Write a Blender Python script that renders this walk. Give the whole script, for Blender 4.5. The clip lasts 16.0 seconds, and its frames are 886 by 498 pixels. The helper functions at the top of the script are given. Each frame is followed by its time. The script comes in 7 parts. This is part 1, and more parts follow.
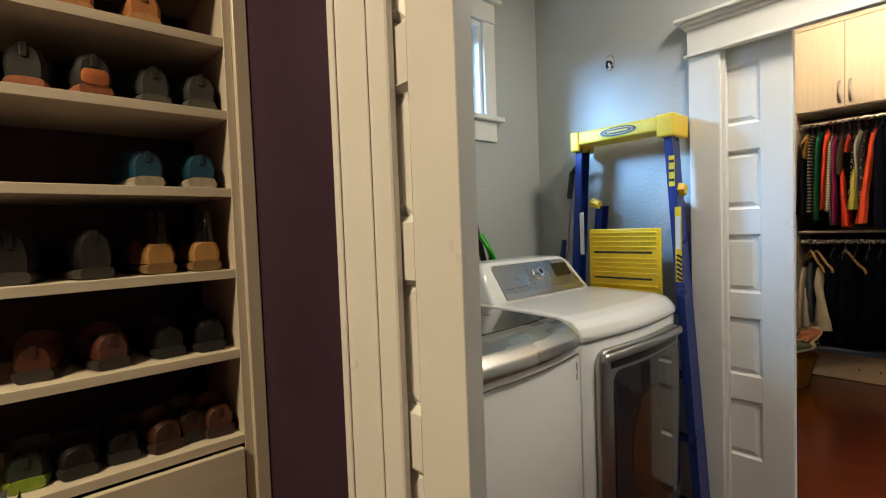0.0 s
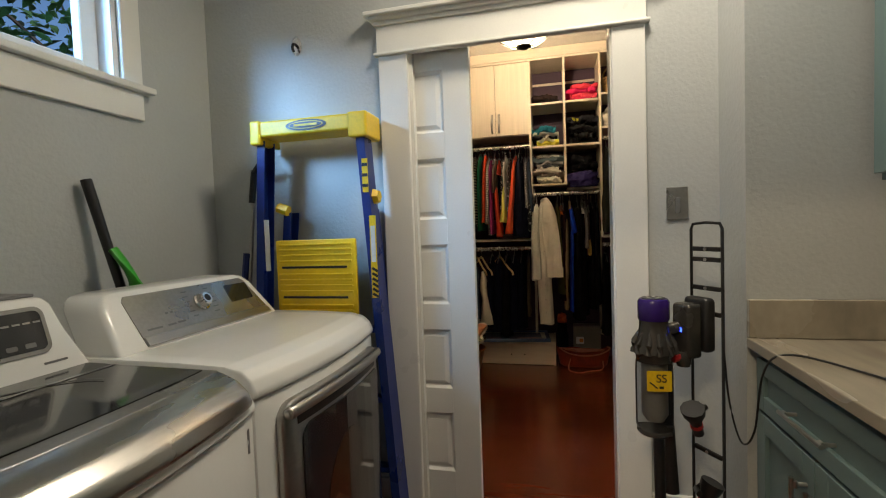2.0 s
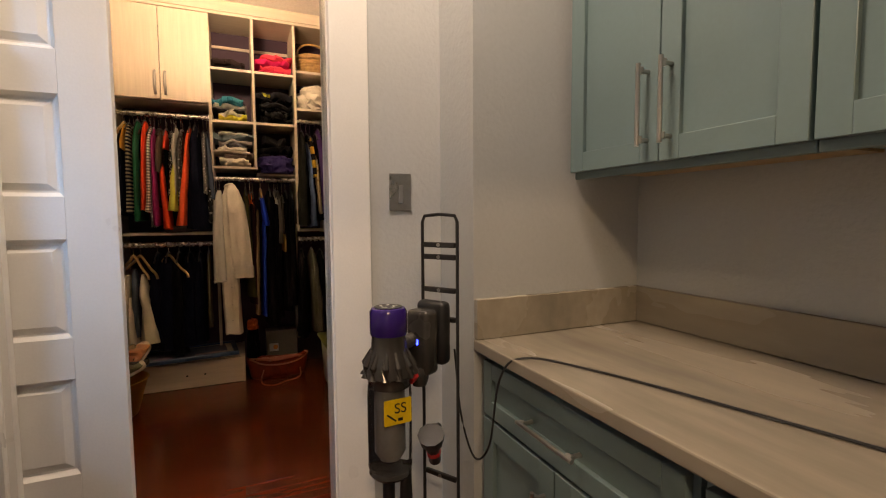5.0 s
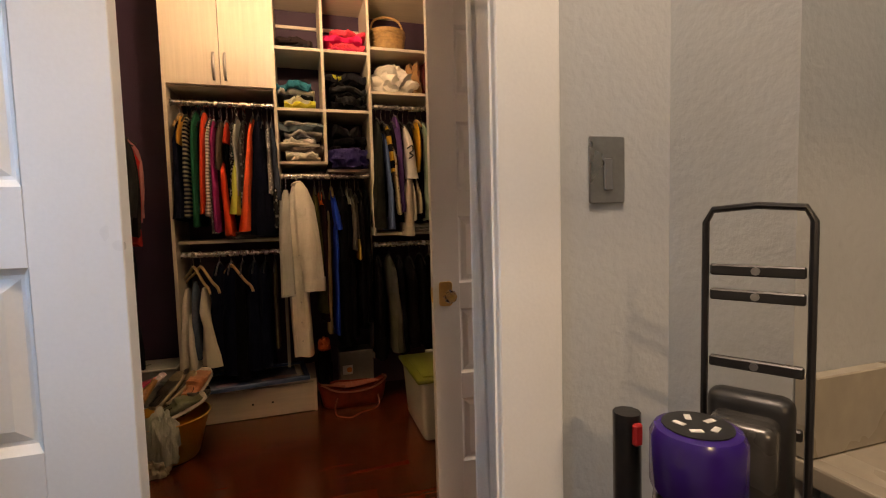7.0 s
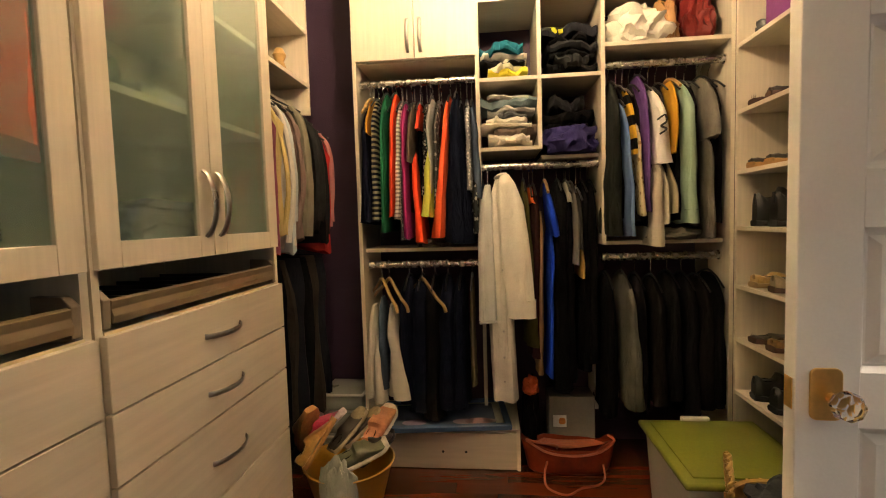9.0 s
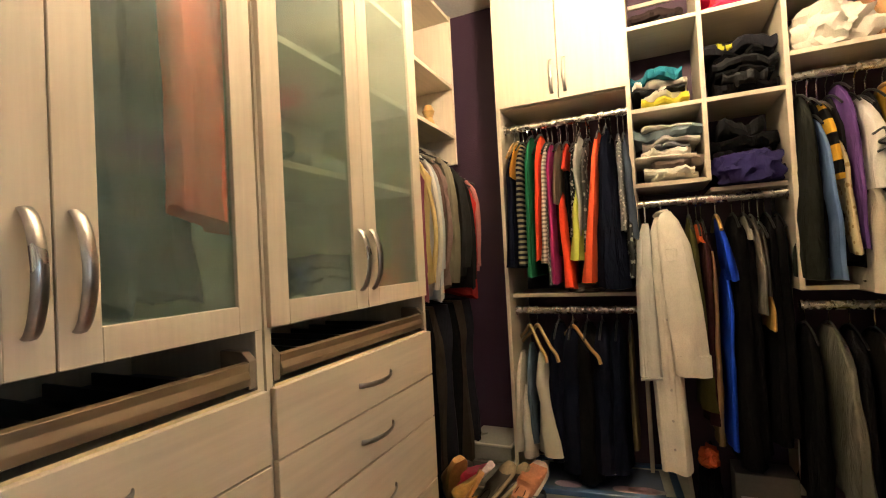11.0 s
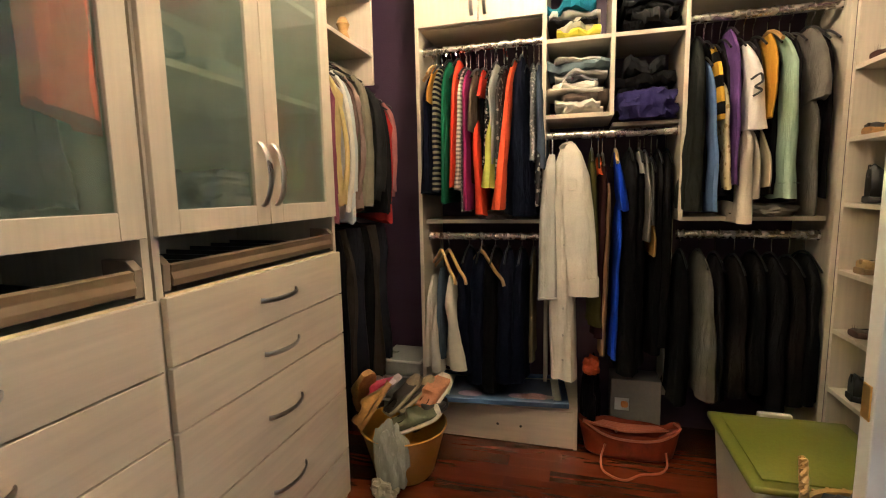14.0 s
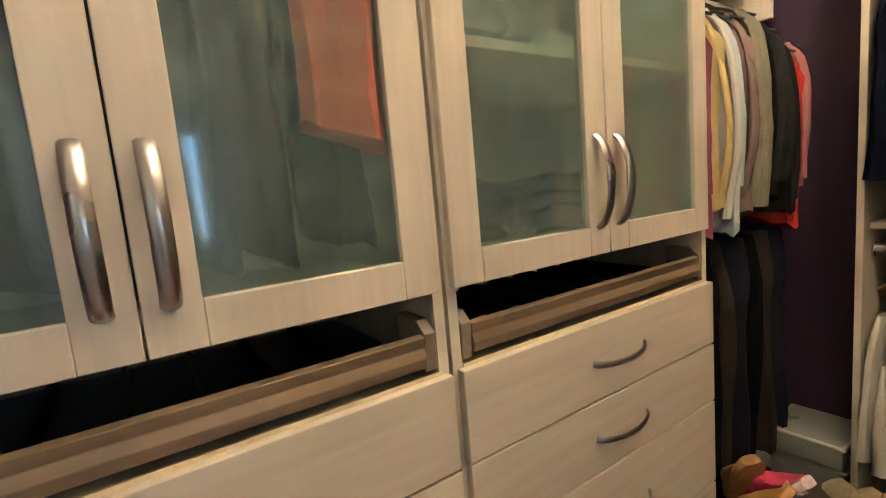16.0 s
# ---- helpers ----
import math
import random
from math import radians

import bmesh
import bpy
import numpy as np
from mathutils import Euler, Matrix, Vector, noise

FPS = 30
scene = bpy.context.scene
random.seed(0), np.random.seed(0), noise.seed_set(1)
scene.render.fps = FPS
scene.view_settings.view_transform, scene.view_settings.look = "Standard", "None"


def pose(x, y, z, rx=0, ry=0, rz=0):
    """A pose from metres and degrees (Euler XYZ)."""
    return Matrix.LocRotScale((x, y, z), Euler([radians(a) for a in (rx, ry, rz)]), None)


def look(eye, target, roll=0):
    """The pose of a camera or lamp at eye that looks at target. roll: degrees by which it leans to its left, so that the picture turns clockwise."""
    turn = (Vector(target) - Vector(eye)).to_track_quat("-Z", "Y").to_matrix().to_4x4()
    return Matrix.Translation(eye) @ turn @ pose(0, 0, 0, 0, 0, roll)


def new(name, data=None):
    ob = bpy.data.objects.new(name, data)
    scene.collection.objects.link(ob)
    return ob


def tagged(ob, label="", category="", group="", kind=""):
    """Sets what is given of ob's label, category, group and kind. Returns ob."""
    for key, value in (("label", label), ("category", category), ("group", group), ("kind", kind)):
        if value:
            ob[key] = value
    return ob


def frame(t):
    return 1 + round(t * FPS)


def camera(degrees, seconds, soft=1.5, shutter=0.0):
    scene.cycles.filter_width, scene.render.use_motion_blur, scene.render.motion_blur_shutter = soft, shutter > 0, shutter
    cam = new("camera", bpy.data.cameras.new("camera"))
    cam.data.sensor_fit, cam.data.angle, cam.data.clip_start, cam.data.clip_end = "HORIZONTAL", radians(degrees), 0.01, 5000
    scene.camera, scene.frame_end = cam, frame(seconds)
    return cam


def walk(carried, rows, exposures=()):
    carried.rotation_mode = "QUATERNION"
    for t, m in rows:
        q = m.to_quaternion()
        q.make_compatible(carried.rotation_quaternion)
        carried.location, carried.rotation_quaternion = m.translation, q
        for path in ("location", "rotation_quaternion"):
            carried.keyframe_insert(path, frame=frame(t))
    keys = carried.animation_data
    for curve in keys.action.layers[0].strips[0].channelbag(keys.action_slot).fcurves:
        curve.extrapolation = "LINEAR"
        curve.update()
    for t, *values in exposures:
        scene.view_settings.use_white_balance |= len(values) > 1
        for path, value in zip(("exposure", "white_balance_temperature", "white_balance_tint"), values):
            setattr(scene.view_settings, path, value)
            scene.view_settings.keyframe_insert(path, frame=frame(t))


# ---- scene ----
cam = camera(87.1, 16.0, soft=1.1)
PATH = [
    (0, (0.104, 0.116, 1.28), (1.416, 1.623, 1.197), -2.1),
    (0.5, (0.183, 0.249, 1.279), (1.806, 1.416, 1.21), -1.5),
    (1, (0.268, 0.288, 1.279), (2.09, 1.11, 1.209), -1.9),
    (1.5, (0.394, 0.266, 1.277), (2.312, 0.827, 1.199), -2.5),
    (2, (0.479, 0.263, 1.278), (2.42, 0.74, 1.192), -2.0),
    (2.5, (0.52, 0.266, 1.27), (2.433, 0.833, 1.135), -1.9),
    (3, (0.544, 0.264, 1.265), (2.442, 0.867, 1.085), -2.3),
    (3.5, (0.616, 0.278, 1.252), (2.576, 0.613, 1.033), -1.9),
    (4, (0.723, 0.305, 1.259), (2.705, 0.189, 1.017), -1.9),
    (4.2, (0.756, 0.305, 1.256), (2.716, -0.011, 1.015), -1.9),
    (6.3, (1.3, 0.32, 1.279), (3.041, -0.662, 1.22), 0.2),
    (6.5, (1.375, 0.358, 1.277), (3.166, -0.527, 1.19), -0.5),
    (7, (1.614, 0.36, 1.265), (3.522, -0.222, 1.131), -1.5),
    (7.5, (1.848, 0.331, 1.278), (3.823, 0.05, 1.138), -1.4),
    (8, (2.088, 0.38, 1.279), (4.081, 0.295, 1.123), -1.2),
    (8.5, (2.293, 0.406, 1.296), (4.288, 0.464, 1.16), -1.2),
    (9, (2.435, 0.421, 1.304), (4.42, 0.631, 1.177), -1.7),
    (9.5, (2.495, 0.434, 1.327), (4.434, 0.912, 1.212), -1.6),
    (10, (2.511, 0.428, 1.353), (4.412, 1.049, 1.296), -2.2),
    (10.2, (2.508, 0.4, 1.37), (4.396, 1.059, 1.345), -2.5),
    (12.3, (2.459, 0.437, 1.316), (4.184, 1.449, 1.302), -2.8),
    (12.5, (2.45, 0.433, 1.31), (4.179, 1.435, 1.245), -2.6),
    (13, (2.416, 0.415, 1.304), (4.208, 1.282, 1.117), -1.7),
    (13.5, (2.411, 0.367, 1.298), (4.279, 1.037, 1.045), -1.8),
    (14, (2.487, 0.332, 1.311), (4.397, 0.871, 1.062), -1.1),
    (14.5, (2.572, 0.355, 1.333), (4.476, 0.936, 1.14), -1.7),
    (15, (2.661, 0.498, 1.343), (4.424, 1.427, 1.168), -3.0),
    (15.5, (2.775, 0.594, 1.356), (4.192, 1.989, 1.139), -5.1),
    (16, (2.9, 0.622, 1.382), (4.002, 2.272, 1.13), -5.1),
]
walk(cam, [(t, look(eye, target, roll)) for t, eye, target, roll in PATH], (
    (0, 0.2, 6200, 10), (1.0, -0.22, 6200, 9), (2.5, -0.18, 6700, 12), (4.2, -0.04, 7400, 24), (6.3, -0.08, 7500, 26), (7.0, -0.05, 7700, 26), (7.5, -0.04, 7900, 24), (8.0, 0.22, 8000, 18), (8.5, 0.66, 7300, 11), (9.5, 1.13, 6800, 10), (10.2, 1.13, 6600, 10), (12.3, 1.25, 5900, 8), (16, 1.28, 5700, 8)))

# ---- world, sun, large lights ----
world = bpy.data.worlds.new("daylight")
scene.world = world
world.use_nodes = True
wn = world.node_tree
sky = wn.nodes.new("ShaderNodeTexSky")
sky.sky_type = "NISHITA"
sky.sun_disc = False
sky.ozone_density = 6.0
sky.sun_elevation, sky.sun_rotation = radians(38), radians(200)
wn.links.new(sky.outputs[0], wn.nodes["Background"].inputs[0])
wn.nodes["Background"].inputs[1].default_value = 0.12


def lamp(name, kind, m, power, color, size=0.3, size_y=None):
    data = bpy.data.lights.new(name, kind)
    data.energy, data.color = power, color
    if kind == "AREA":
        data.shape, data.size = "RECTANGLE", size
        data.size_y = size_y or size
    elif kind == "SUN":
        data.angle = radians(size)
    else:
        data.shadow_soft_size = size
    ob = new(name, data)
    ob.matrix_world = m
    return ob


lamp("sun", "SUN", look((-4, -6, 9), (0, 0, 0)), 2.0, (1.0, 0.95, 0.88), 0.5)
lamp("window_light", "AREA", look((0.32, 2.72, 2.78), (2.2, 1.10, 1.65)), 150, (0.30, 0.60, 1.0), 0.7, 0.7)
lamp("laundry_light", "AREA", look((1.75, 0.10, 2.775), (1.75, 0.10, 0)), 25, (1.0, 0.88, 0.69), 0.34)
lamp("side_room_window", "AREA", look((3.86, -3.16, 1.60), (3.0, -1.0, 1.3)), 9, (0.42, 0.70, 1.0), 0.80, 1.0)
# added lamp, never in view: brightens the hinged door's near face
lamp("side_room_fill", "AREA", look((2.88, -1.95, 2.79), (2.88, -1.95, 0)), 26, (1.0, 0.90, 0.78), 0.28)
lamp("closet_bulb", "POINT", pose(3.70, 0.45, 2.56), 96, (1.0, 0.76, 0.48), 0.09)
lamp("dressing_light", "AREA", look((-1.15, 0.80, 2.80), (-1.15, 0.80, 0)), 60, (1.0, 0.79, 0.48), 0.3)

# ---- materials ----


def surf(name, col, rough=0.5, metal=0.0, var=0.12, scale=6.0, grain=0.06, gscale=90.0, bump=0.08, stretch=(1, 1, 1), spec=0.5, coat=0.0, per_object=0.0, sheen=0.0):
    """A surface with broad and fine variation of its colour, fine relief and uneven gloss."""
    m = bpy.data.materials.new(name)
    m.use_nodes = True
    n, k = m.node_tree.nodes, m.node_tree.links
    b = n["Principled BSDF"]
    co = n.new("ShaderNodeTexCoord")
    mp = n.new("ShaderNodeMapping")
    mp.inputs["Scale"].default_value = stretch
    k.new(co.outputs["Object"], mp.inputs[0])
    big = n.new("ShaderNodeTexNoise")
    big.inputs["Scale"].default_value, big.inputs["Detail"].default_value = scale, 4
    fine = n.new("ShaderNodeTexNoise")
    fine.inputs["Scale"].default_value, fine.inputs["Detail"].default_value = gscale, 3
    k.new(mp.outputs[0], big.inputs[0])
    k.new(mp.outputs[0], fine.inputs[0])

    def span(src, lo, hi):
        r = n.new("ShaderNodeMapRange")
        r.inputs[1].default_value, r.inputs[2].default_value = 0.3, 0.7
        r.inputs[3].default_value, r.inputs[4].default_value = lo, hi
        k.new(src, r.inputs[0])
        return r.outputs[0]

    def times(a, c):
        t = n.new("ShaderNodeMath")
        t.operation = "MULTIPLY"
        k.new(a, t.inputs[0])
        k.new(c, t.inputs[1])
        return t.outputs[0]

    val = times(span(big.outputs[0], 1 - var, 1 + var), span(fine.outputs[0], 1 - grain, 1 + grain))
    if per_object:
        info = n.new("ShaderNodeObjectInfo")
        r = n.new("ShaderNodeMapRange")
        r.inputs[3].default_value, r.inputs[4].default_value = 1 - per_object, 1 + per_object
        k.new(info.outputs["Random"], r.inputs[0])
        val = times(val, r.outputs[0])
    mix = n.new("ShaderNodeVectorMath")
    mix.operation = "SCALE"
    mix.inputs[0].default_value = col[:3]
    k.new(val, mix.inputs["Scale"])
    k.new(mix.outputs[0], b.inputs["Base Color"])
    b.inputs["Metallic"].default_value = metal
    b.inputs["Specular IOR Level"].default_value = spec
    b.inputs["Coat Weight"].default_value = coat
    b.inputs["Coat Roughness"].default_value = 0.12
    b.inputs["Sheen Weight"].default_value = sheen
    k.new(span(big.outputs[0], max(rough - 0.07, 0.02), min(rough + 0.07, 1)), b.inputs["Roughness"])
    if bump:
        bp = n.new("ShaderNodeBump")
        bp.inputs["Strength"].default_value, bp.inputs["Distance"].default_value = bump, 0.004
        k.new(fine.outputs[0], bp.inputs["Height"])
        k.new(bp.outputs[0], b.inputs["Normal"])
    return m


def glow(name, col, power):
    m = bpy.data.materials.new(name)
    m.use_nodes = True
    b = m.node_tree.nodes["Principled BSDF"]
    b.inputs["Base Color"].default_value = (*col, 1)
    b.inputs["Emission Color"].default_value = (*col, 1)
    b.inputs["Emission Strength"].default_value = power
    return m


def glass(name, col, rough, ior=1.45):
    m = surf(name, col, rough, bump=0, var=0.02, grain=0.01)
    b = m.node_tree.nodes["Principled BSDF"]
    b.inputs["Transmission Weight"].default_value = 1.0
    b.inputs["IOR"].default_value = ior
    return m


WALL = surf("grey_wall_paint", (0.46, 0.475, 0.47), 0.55, var=0.03, scale=2.5, grain=0.02, gscale=75, bump=0.42)
PURPLE = surf("aubergine_wall_paint", (0.036, 0.012, 0.032), 0.6, var=0.08, scale=3, grain=0.05, gscale=130, bump=0.3)
CEIL = surf("ceiling_paint", (0.82, 0.80, 0.76), 0.8, var=0.03, bump=0.2)
TRIM = surf("white_trim_paint", (0.80, 0.785, 0.74), 0.34, var=0.025, scale=5, grain=0.015, gscale=160, bump=0.06)
LAMI = surf("pale_wood_laminate", (0.60, 0.525, 0.415), 0.42, var=0.05, scale=5, grain=0.06, gscale=60, bump=0.10, stretch=(1.0, 1.0, 0.06))
LAMIH = surf("pale_wood_laminate_flat", (0.60, 0.525, 0.415), 0.42, var=0.05, scale=5, grain=0.06, gscale=60, bump=0.10, stretch=(0.06, 1.0, 1.0))
LAMIY = surf("pale_wood_laminate_cross", (0.60, 0.525, 0.415), 0.42, var=0.05, scale=5, grain=0.06, gscale=60, bump=0.10, stretch=(1.0, 0.06, 1.0))
EDGE = surf("laminate_edge_band", (0.62, 0.52, 0.33), 0.4, var=0.05, scale=9, grain=0.05)
FLOORM = surf("cherry_floorboard", (0.088, 0.017, 0.006), 0.25, var=0.24, scale=3.5, grain=0.10, gscale=38, bump=0.03, stretch=(1.0, 0.09, 1.0), coat=0.12, per_object=0.16)
SUBF = surf("dark_subfloor", (0.02, 0.008, 0.005), 0.8)
APPL = surf("white_enamel", (0.80, 0.80, 0.78), 0.16, var=0.02, scale=3, grain=0.006, bump=0.0, coat=0.4)
STEEL = surf("brushed_steel", (0.42, 0.41, 0.39), 0.36, metal=1.0, var=0.05, scale=3, grain=0.05, gscale=120, bump=0.02, stretch=(0.05, 1, 1))
NICKEL = surf("satin_nickel", (0.46, 0.44, 0.41), 0.32, metal=1.0, var=0.03, bump=0.02)
CHROME = surf("chrome", (0.75, 0.74, 0.72), 0.12, metal=1.0, var=0.03, bump=0)
RODM = surf("scuffed_chrome_rod", (0.48, 0.46, 0.43), 0.27, metal=1.0, var=0.25, scale=40, grain=0.12, bump=0.05)
BRASS = surf("polished_brass", (0.80, 0.52, 0.17), 0.38, metal=1.0, var=0.08, bump=0.02)
DKGLASS = surf("dark_glass", (0.015, 0.016, 0.018), 0.06, var=0.05, bump=0, coat=0.3)
GREYP = surf("grey_plastic", (0.16, 0.16, 0.16), 0.4, var=0.05)
SILVERP = surf("silver_panel", (0.34, 0.335, 0.32), 0.30, metal=0.85, var=0.03, bump=0.02)
BLACKP = surf("black_plastic", (0.014, 0.014, 0.015), 0.38, var=0.1, bump=0.05)
DARKM = surf("dark_metal", (0.045, 0.043, 0.042), 0.38, metal=0.7, var=0.1)
BLUEF = surf("blue_fibreglass", (0.006, 0.022, 0.16), 0.32, var=0.10, scale=7, grain=0.08, bump=0.05)
YELLOW = surf("yellow_moulded_plastic", (0.78, 0.52, 0.012), 0.36, var=0.08, scale=8, bump=0.08)
CABBLUE = surf("dusty_blue_cabinet_paint", (0.138, 0.203, 0.208), 0.38, var=0.04, scale=5, grain=0.02, bump=0.06)
STONE = surf("veined_stone", (0.275, 0.240, 0.187), 0.24, var=0.22, scale=2.2, grain=0.10, gscale=16, bump=0.02, stretch=(0.35, 2.0, 1.4), coat=0.2)
PURPLEP = surf("purple_plastic", (0.030, 0.010, 0.15), 0.25, var=0.06, bump=0.02)
SMOKEP = surf("smoke_metal_plastic", (0.07, 0.066, 0.062), 0.25, metal=0.5, var=0.08, bump=0.02)
REDP = surf("red_plastic", (0.45, 0.02, 0.02), 0.35)
CLEAR = glass("clear_plastic", (0.90, 0.90, 0.90), 0.03, 1.08)
FROST = glass("frosted_glass", (0.62, 0.77, 0.71), 0.17, 1.12)
frost_node = FROST.node_tree.nodes["Principled BSDF"]
frost_node.inputs["Transmission Weight"].default_value = 0.90
frost_node.inputs["Coat Weight"].default_value = 0.8
frost_node.inputs["Coat Roughness"].default_value = 0.05
PANE = glass("window_glass", (0.95, 0.98, 1.0), 0.0, 1.02)
CRYSTAL = glass("cut_crystal", (0.95, 0.95, 0.95), 0.0, 1.5)
GREENP = surf("green_plastic", (0.05, 0.42, 0.03), 0.4)
OLIVEP = surf("olive_green_plastic_lid", (0.14, 0.15, 0.022), 0.38, var=0.08)
BINW = surf("cloudy_white_plastic", (0.50, 0.49, 0.43), 0.4, var=0.08)
WICKER = surf("golden_wicker", (0.40, 0.24, 0.09), 0.55, var=0.2, scale=30)
BASKETP = surf("mustard_plastic_tub", (0.45, 0.23, 0.025), 0.4, var=0.1)
LEATHER = surf("rust_leather", (0.115, 0.014, 0.004), 0.62, var=0.3, scale=14, spec=0.15, bump=0.3)
WOODH = surf("varnished_wood", (0.42, 0.25, 0.09), 0.35, var=0.15, scale=20)
BRONZE = surf("bronze_moulding", (0.20, 0.14, 0.085), 0.35, metal=0.25, var=0.06, stretch=(0.06, 1, 1))
BULB = glow("lit_glass", (1.0, 0.78, 0.46), 9.0)
LITDISC = glow("lit_diffuser", (1.0, 0.9, 0.74), 5.0)
LED = glow("blue_led", (0.02, 0.05, 1.0), 12.0)
MARK = surf("pale_marking", (0.65, 0.65, 0.63), 0.5)
FABRICS = {}


def cloth(col, rough=0.9):
    """Woven cloth with thread relief and hanging creases."""
    key = tuple(round(c, 3) for c in col)
    if key not in FABRICS:
        m = surf("woven_cloth", col, rough, var=0.20 if max(col) < 0.3 else 0.08, scale=9, grain=0.07, gscale=220, bump=0.12, spec=0.12 if max(col) > 0.05 else 0.03)
        n, k = m.node_tree.nodes, m.node_tree.links
        co, mp, cr, bp = n.new("ShaderNodeTexCoord"), n.new("ShaderNodeMapping"), n.new("ShaderNodeTexNoise"), n.new("ShaderNodeBump")
        mp.inputs["Scale"].default_value = (1, 1, 0.32)
        cr.inputs["Scale"].default_value, cr.inputs["Detail"].default_value, cr.inputs["Distortion"].default_value = 26, 3, 0.6
        bp.inputs["Strength"].default_value, bp.inputs["Distance"].default_value = 0.75 if max(col) < 0.3 else 0.5, 0.016
        k.new(co.outputs["Object"], mp.inputs[0])
        k.new(mp.outputs[0], cr.inputs[0])
        k.new(cr.outputs[0], bp.inputs["Height"])
        fine = [x for x in n if x.type == "BUMP" and x is not bp and x.outputs[0].is_linked][0]
        k.new(bp.outputs[0], fine.inputs["Normal"])
        FABRICS[key] = m
    return FABRICS[key]


def printed(col, ink, kind, size):
    """Woven cloth with a printed pattern: bands round the garment, or scattered dots."""
    m = surf("printed_cloth", col, 0.9, var=0.15, scale=9, grain=0.07, gscale=220, bump=0.2, spec=0.1)
    n, k = m.node_tree.nodes, m.node_tree.links
    b = n["Principled BSDF"]
    co, ramp, mix = n.new("ShaderNodeTexCoord"), n.new("ShaderNodeValToRGB"), n.new("ShaderNodeMix")
    if kind == "bands":
        tex = n.new("ShaderNodeTexWave")
        tex.bands_direction = "Z"
        tex.inputs["Scale"].default_value, tex.inputs["Distortion"].default_value = 0.314 / size, 0.6
        out, lo, hi = tex.outputs["Fac"], 0.52, 0.62
    else:
        tex = n.new("ShaderNodeTexVoronoi")
        tex.inputs["Scale"].default_value = 1 / size
        out, lo, hi = tex.outputs["Distance"], 0.36, 0.30
    k.new(co.outputs["Object"], tex.inputs["Vector"])
    e = ramp.color_ramp.elements
    e[0].position, e[1].position = min(lo, hi), max(lo, hi)
    e[0].color, e[1].color = ((0, 0, 0, 1), (1, 1, 1, 1)) if hi > lo else ((1, 1, 1, 1), (0, 0, 0, 1))
    k.new(out, ramp.inputs[0])
    mix.data_type = "RGBA"
    k.new(ramp.outputs[0], mix.inputs[0])
    k.new(b.inputs["Base Color"].links[0].from_socket, mix.inputs[6])
    mix.inputs[7].default_value = (*ink, 1)
    k.new(mix.outputs[2], b.inputs["Base Color"])
    return m


# ---- building helpers ----
ORG = {}


def thing(name, at, label, category, group="", kind=""):
    """An Empty at the base of a thing, for its parts."""
    ob = new(name)
    ob.location = at
    ob.empty_display_size = 0.05
    ORG[ob.name] = Vector(at)
    return tagged(ob, label, category, group, kind)


def part(name, bm, mat, parent=None, label="", smooth=False):
    """One mesh object, in world coordinates, under a thing or a part."""
    me = bpy.data.meshes.new(name)
    bmesh.ops.recalc_face_normals(bm, faces=bm.faces)
    bm.to_mesh(me)
    bm.free()
    me.materials.append(mat)
    if smooth:
        me.polygons.foreach_set("use_smooth", [True] * len(me.polygons))
        me.set_sharp_from_angle(angle=radians(38))
    ob = new(name, me)
    if parent:
        at = ORG[parent.name]
        me.transform(Matrix.Translation(-at))
        ob.parent = parent
        ORG[ob.name] = at
    if label:
        ob["label"] = label
    return ob


def solo(name, bm, mat, label, category, group="", kind="", smooth=False):
    return tagged(part(name, bm, mat, smooth=smooth), label, category, group, kind)


def setting(name, bm, mat, label="", category=""):
    return tagged(part(name, bm, mat), label, category, "", "structure")


def box(x0, x1, y0, y1, z0, z1, bev=0.0, seg=1, bm=None):
    """A box, with its edges bevelled, in a bmesh of its own or added to bm."""
    b = bmesh.new()
    bmesh.ops.create_cube(b, size=1)
    for v in b.verts:
        v.co = Vector(((x0 + x1) / 2 + v.co.x * (x1 - x0), (y0 + y1) / 2 + v.co.y * (y1 - y0), (z0 + z1) / 2 + v.co.z * (z1 - z0)))
    if bev:
        bmesh.ops.bevel(b, geom=b.edges[:], offset=bev, segments=seg, affect="EDGES", profile=0.5)
    return join(bm, b) if bm is not None else b


def join(bm, other):
    me = bpy.data.meshes.new("tmp")
    other.to_mesh(me)
    other.free()
    bm.from_mesh(me)
    bpy.data.meshes.remove(me)
    return bm


def turn(bm, m):
    bmesh.ops.transform(bm, matrix=m, verts=bm.verts)
    return bm


def lathe(profile, seg=24, bm=None, m=None, cap=True):
    """Rings of (radius, height) turned round z, then posed by m."""
    b = bmesh.new()
    rings = [[b.verts.new((r * math.cos(2 * math.pi * i / seg), r * math.sin(2 * math.pi * i / seg), z)) for i in range(seg)] for r, z in profile]
    for a, c in zip(rings, rings[1:]):
        for i in range(seg):
            b.faces.new((a[i], a[(i + 1) % seg], c[(i + 1) % seg], c[i]))
    if cap:
        b.faces.new(rings[0][::-1])
        b.faces.new(rings[-1])
    if m is not None:
        turn(b, m)
    return join(bm, b) if bm is not None else b


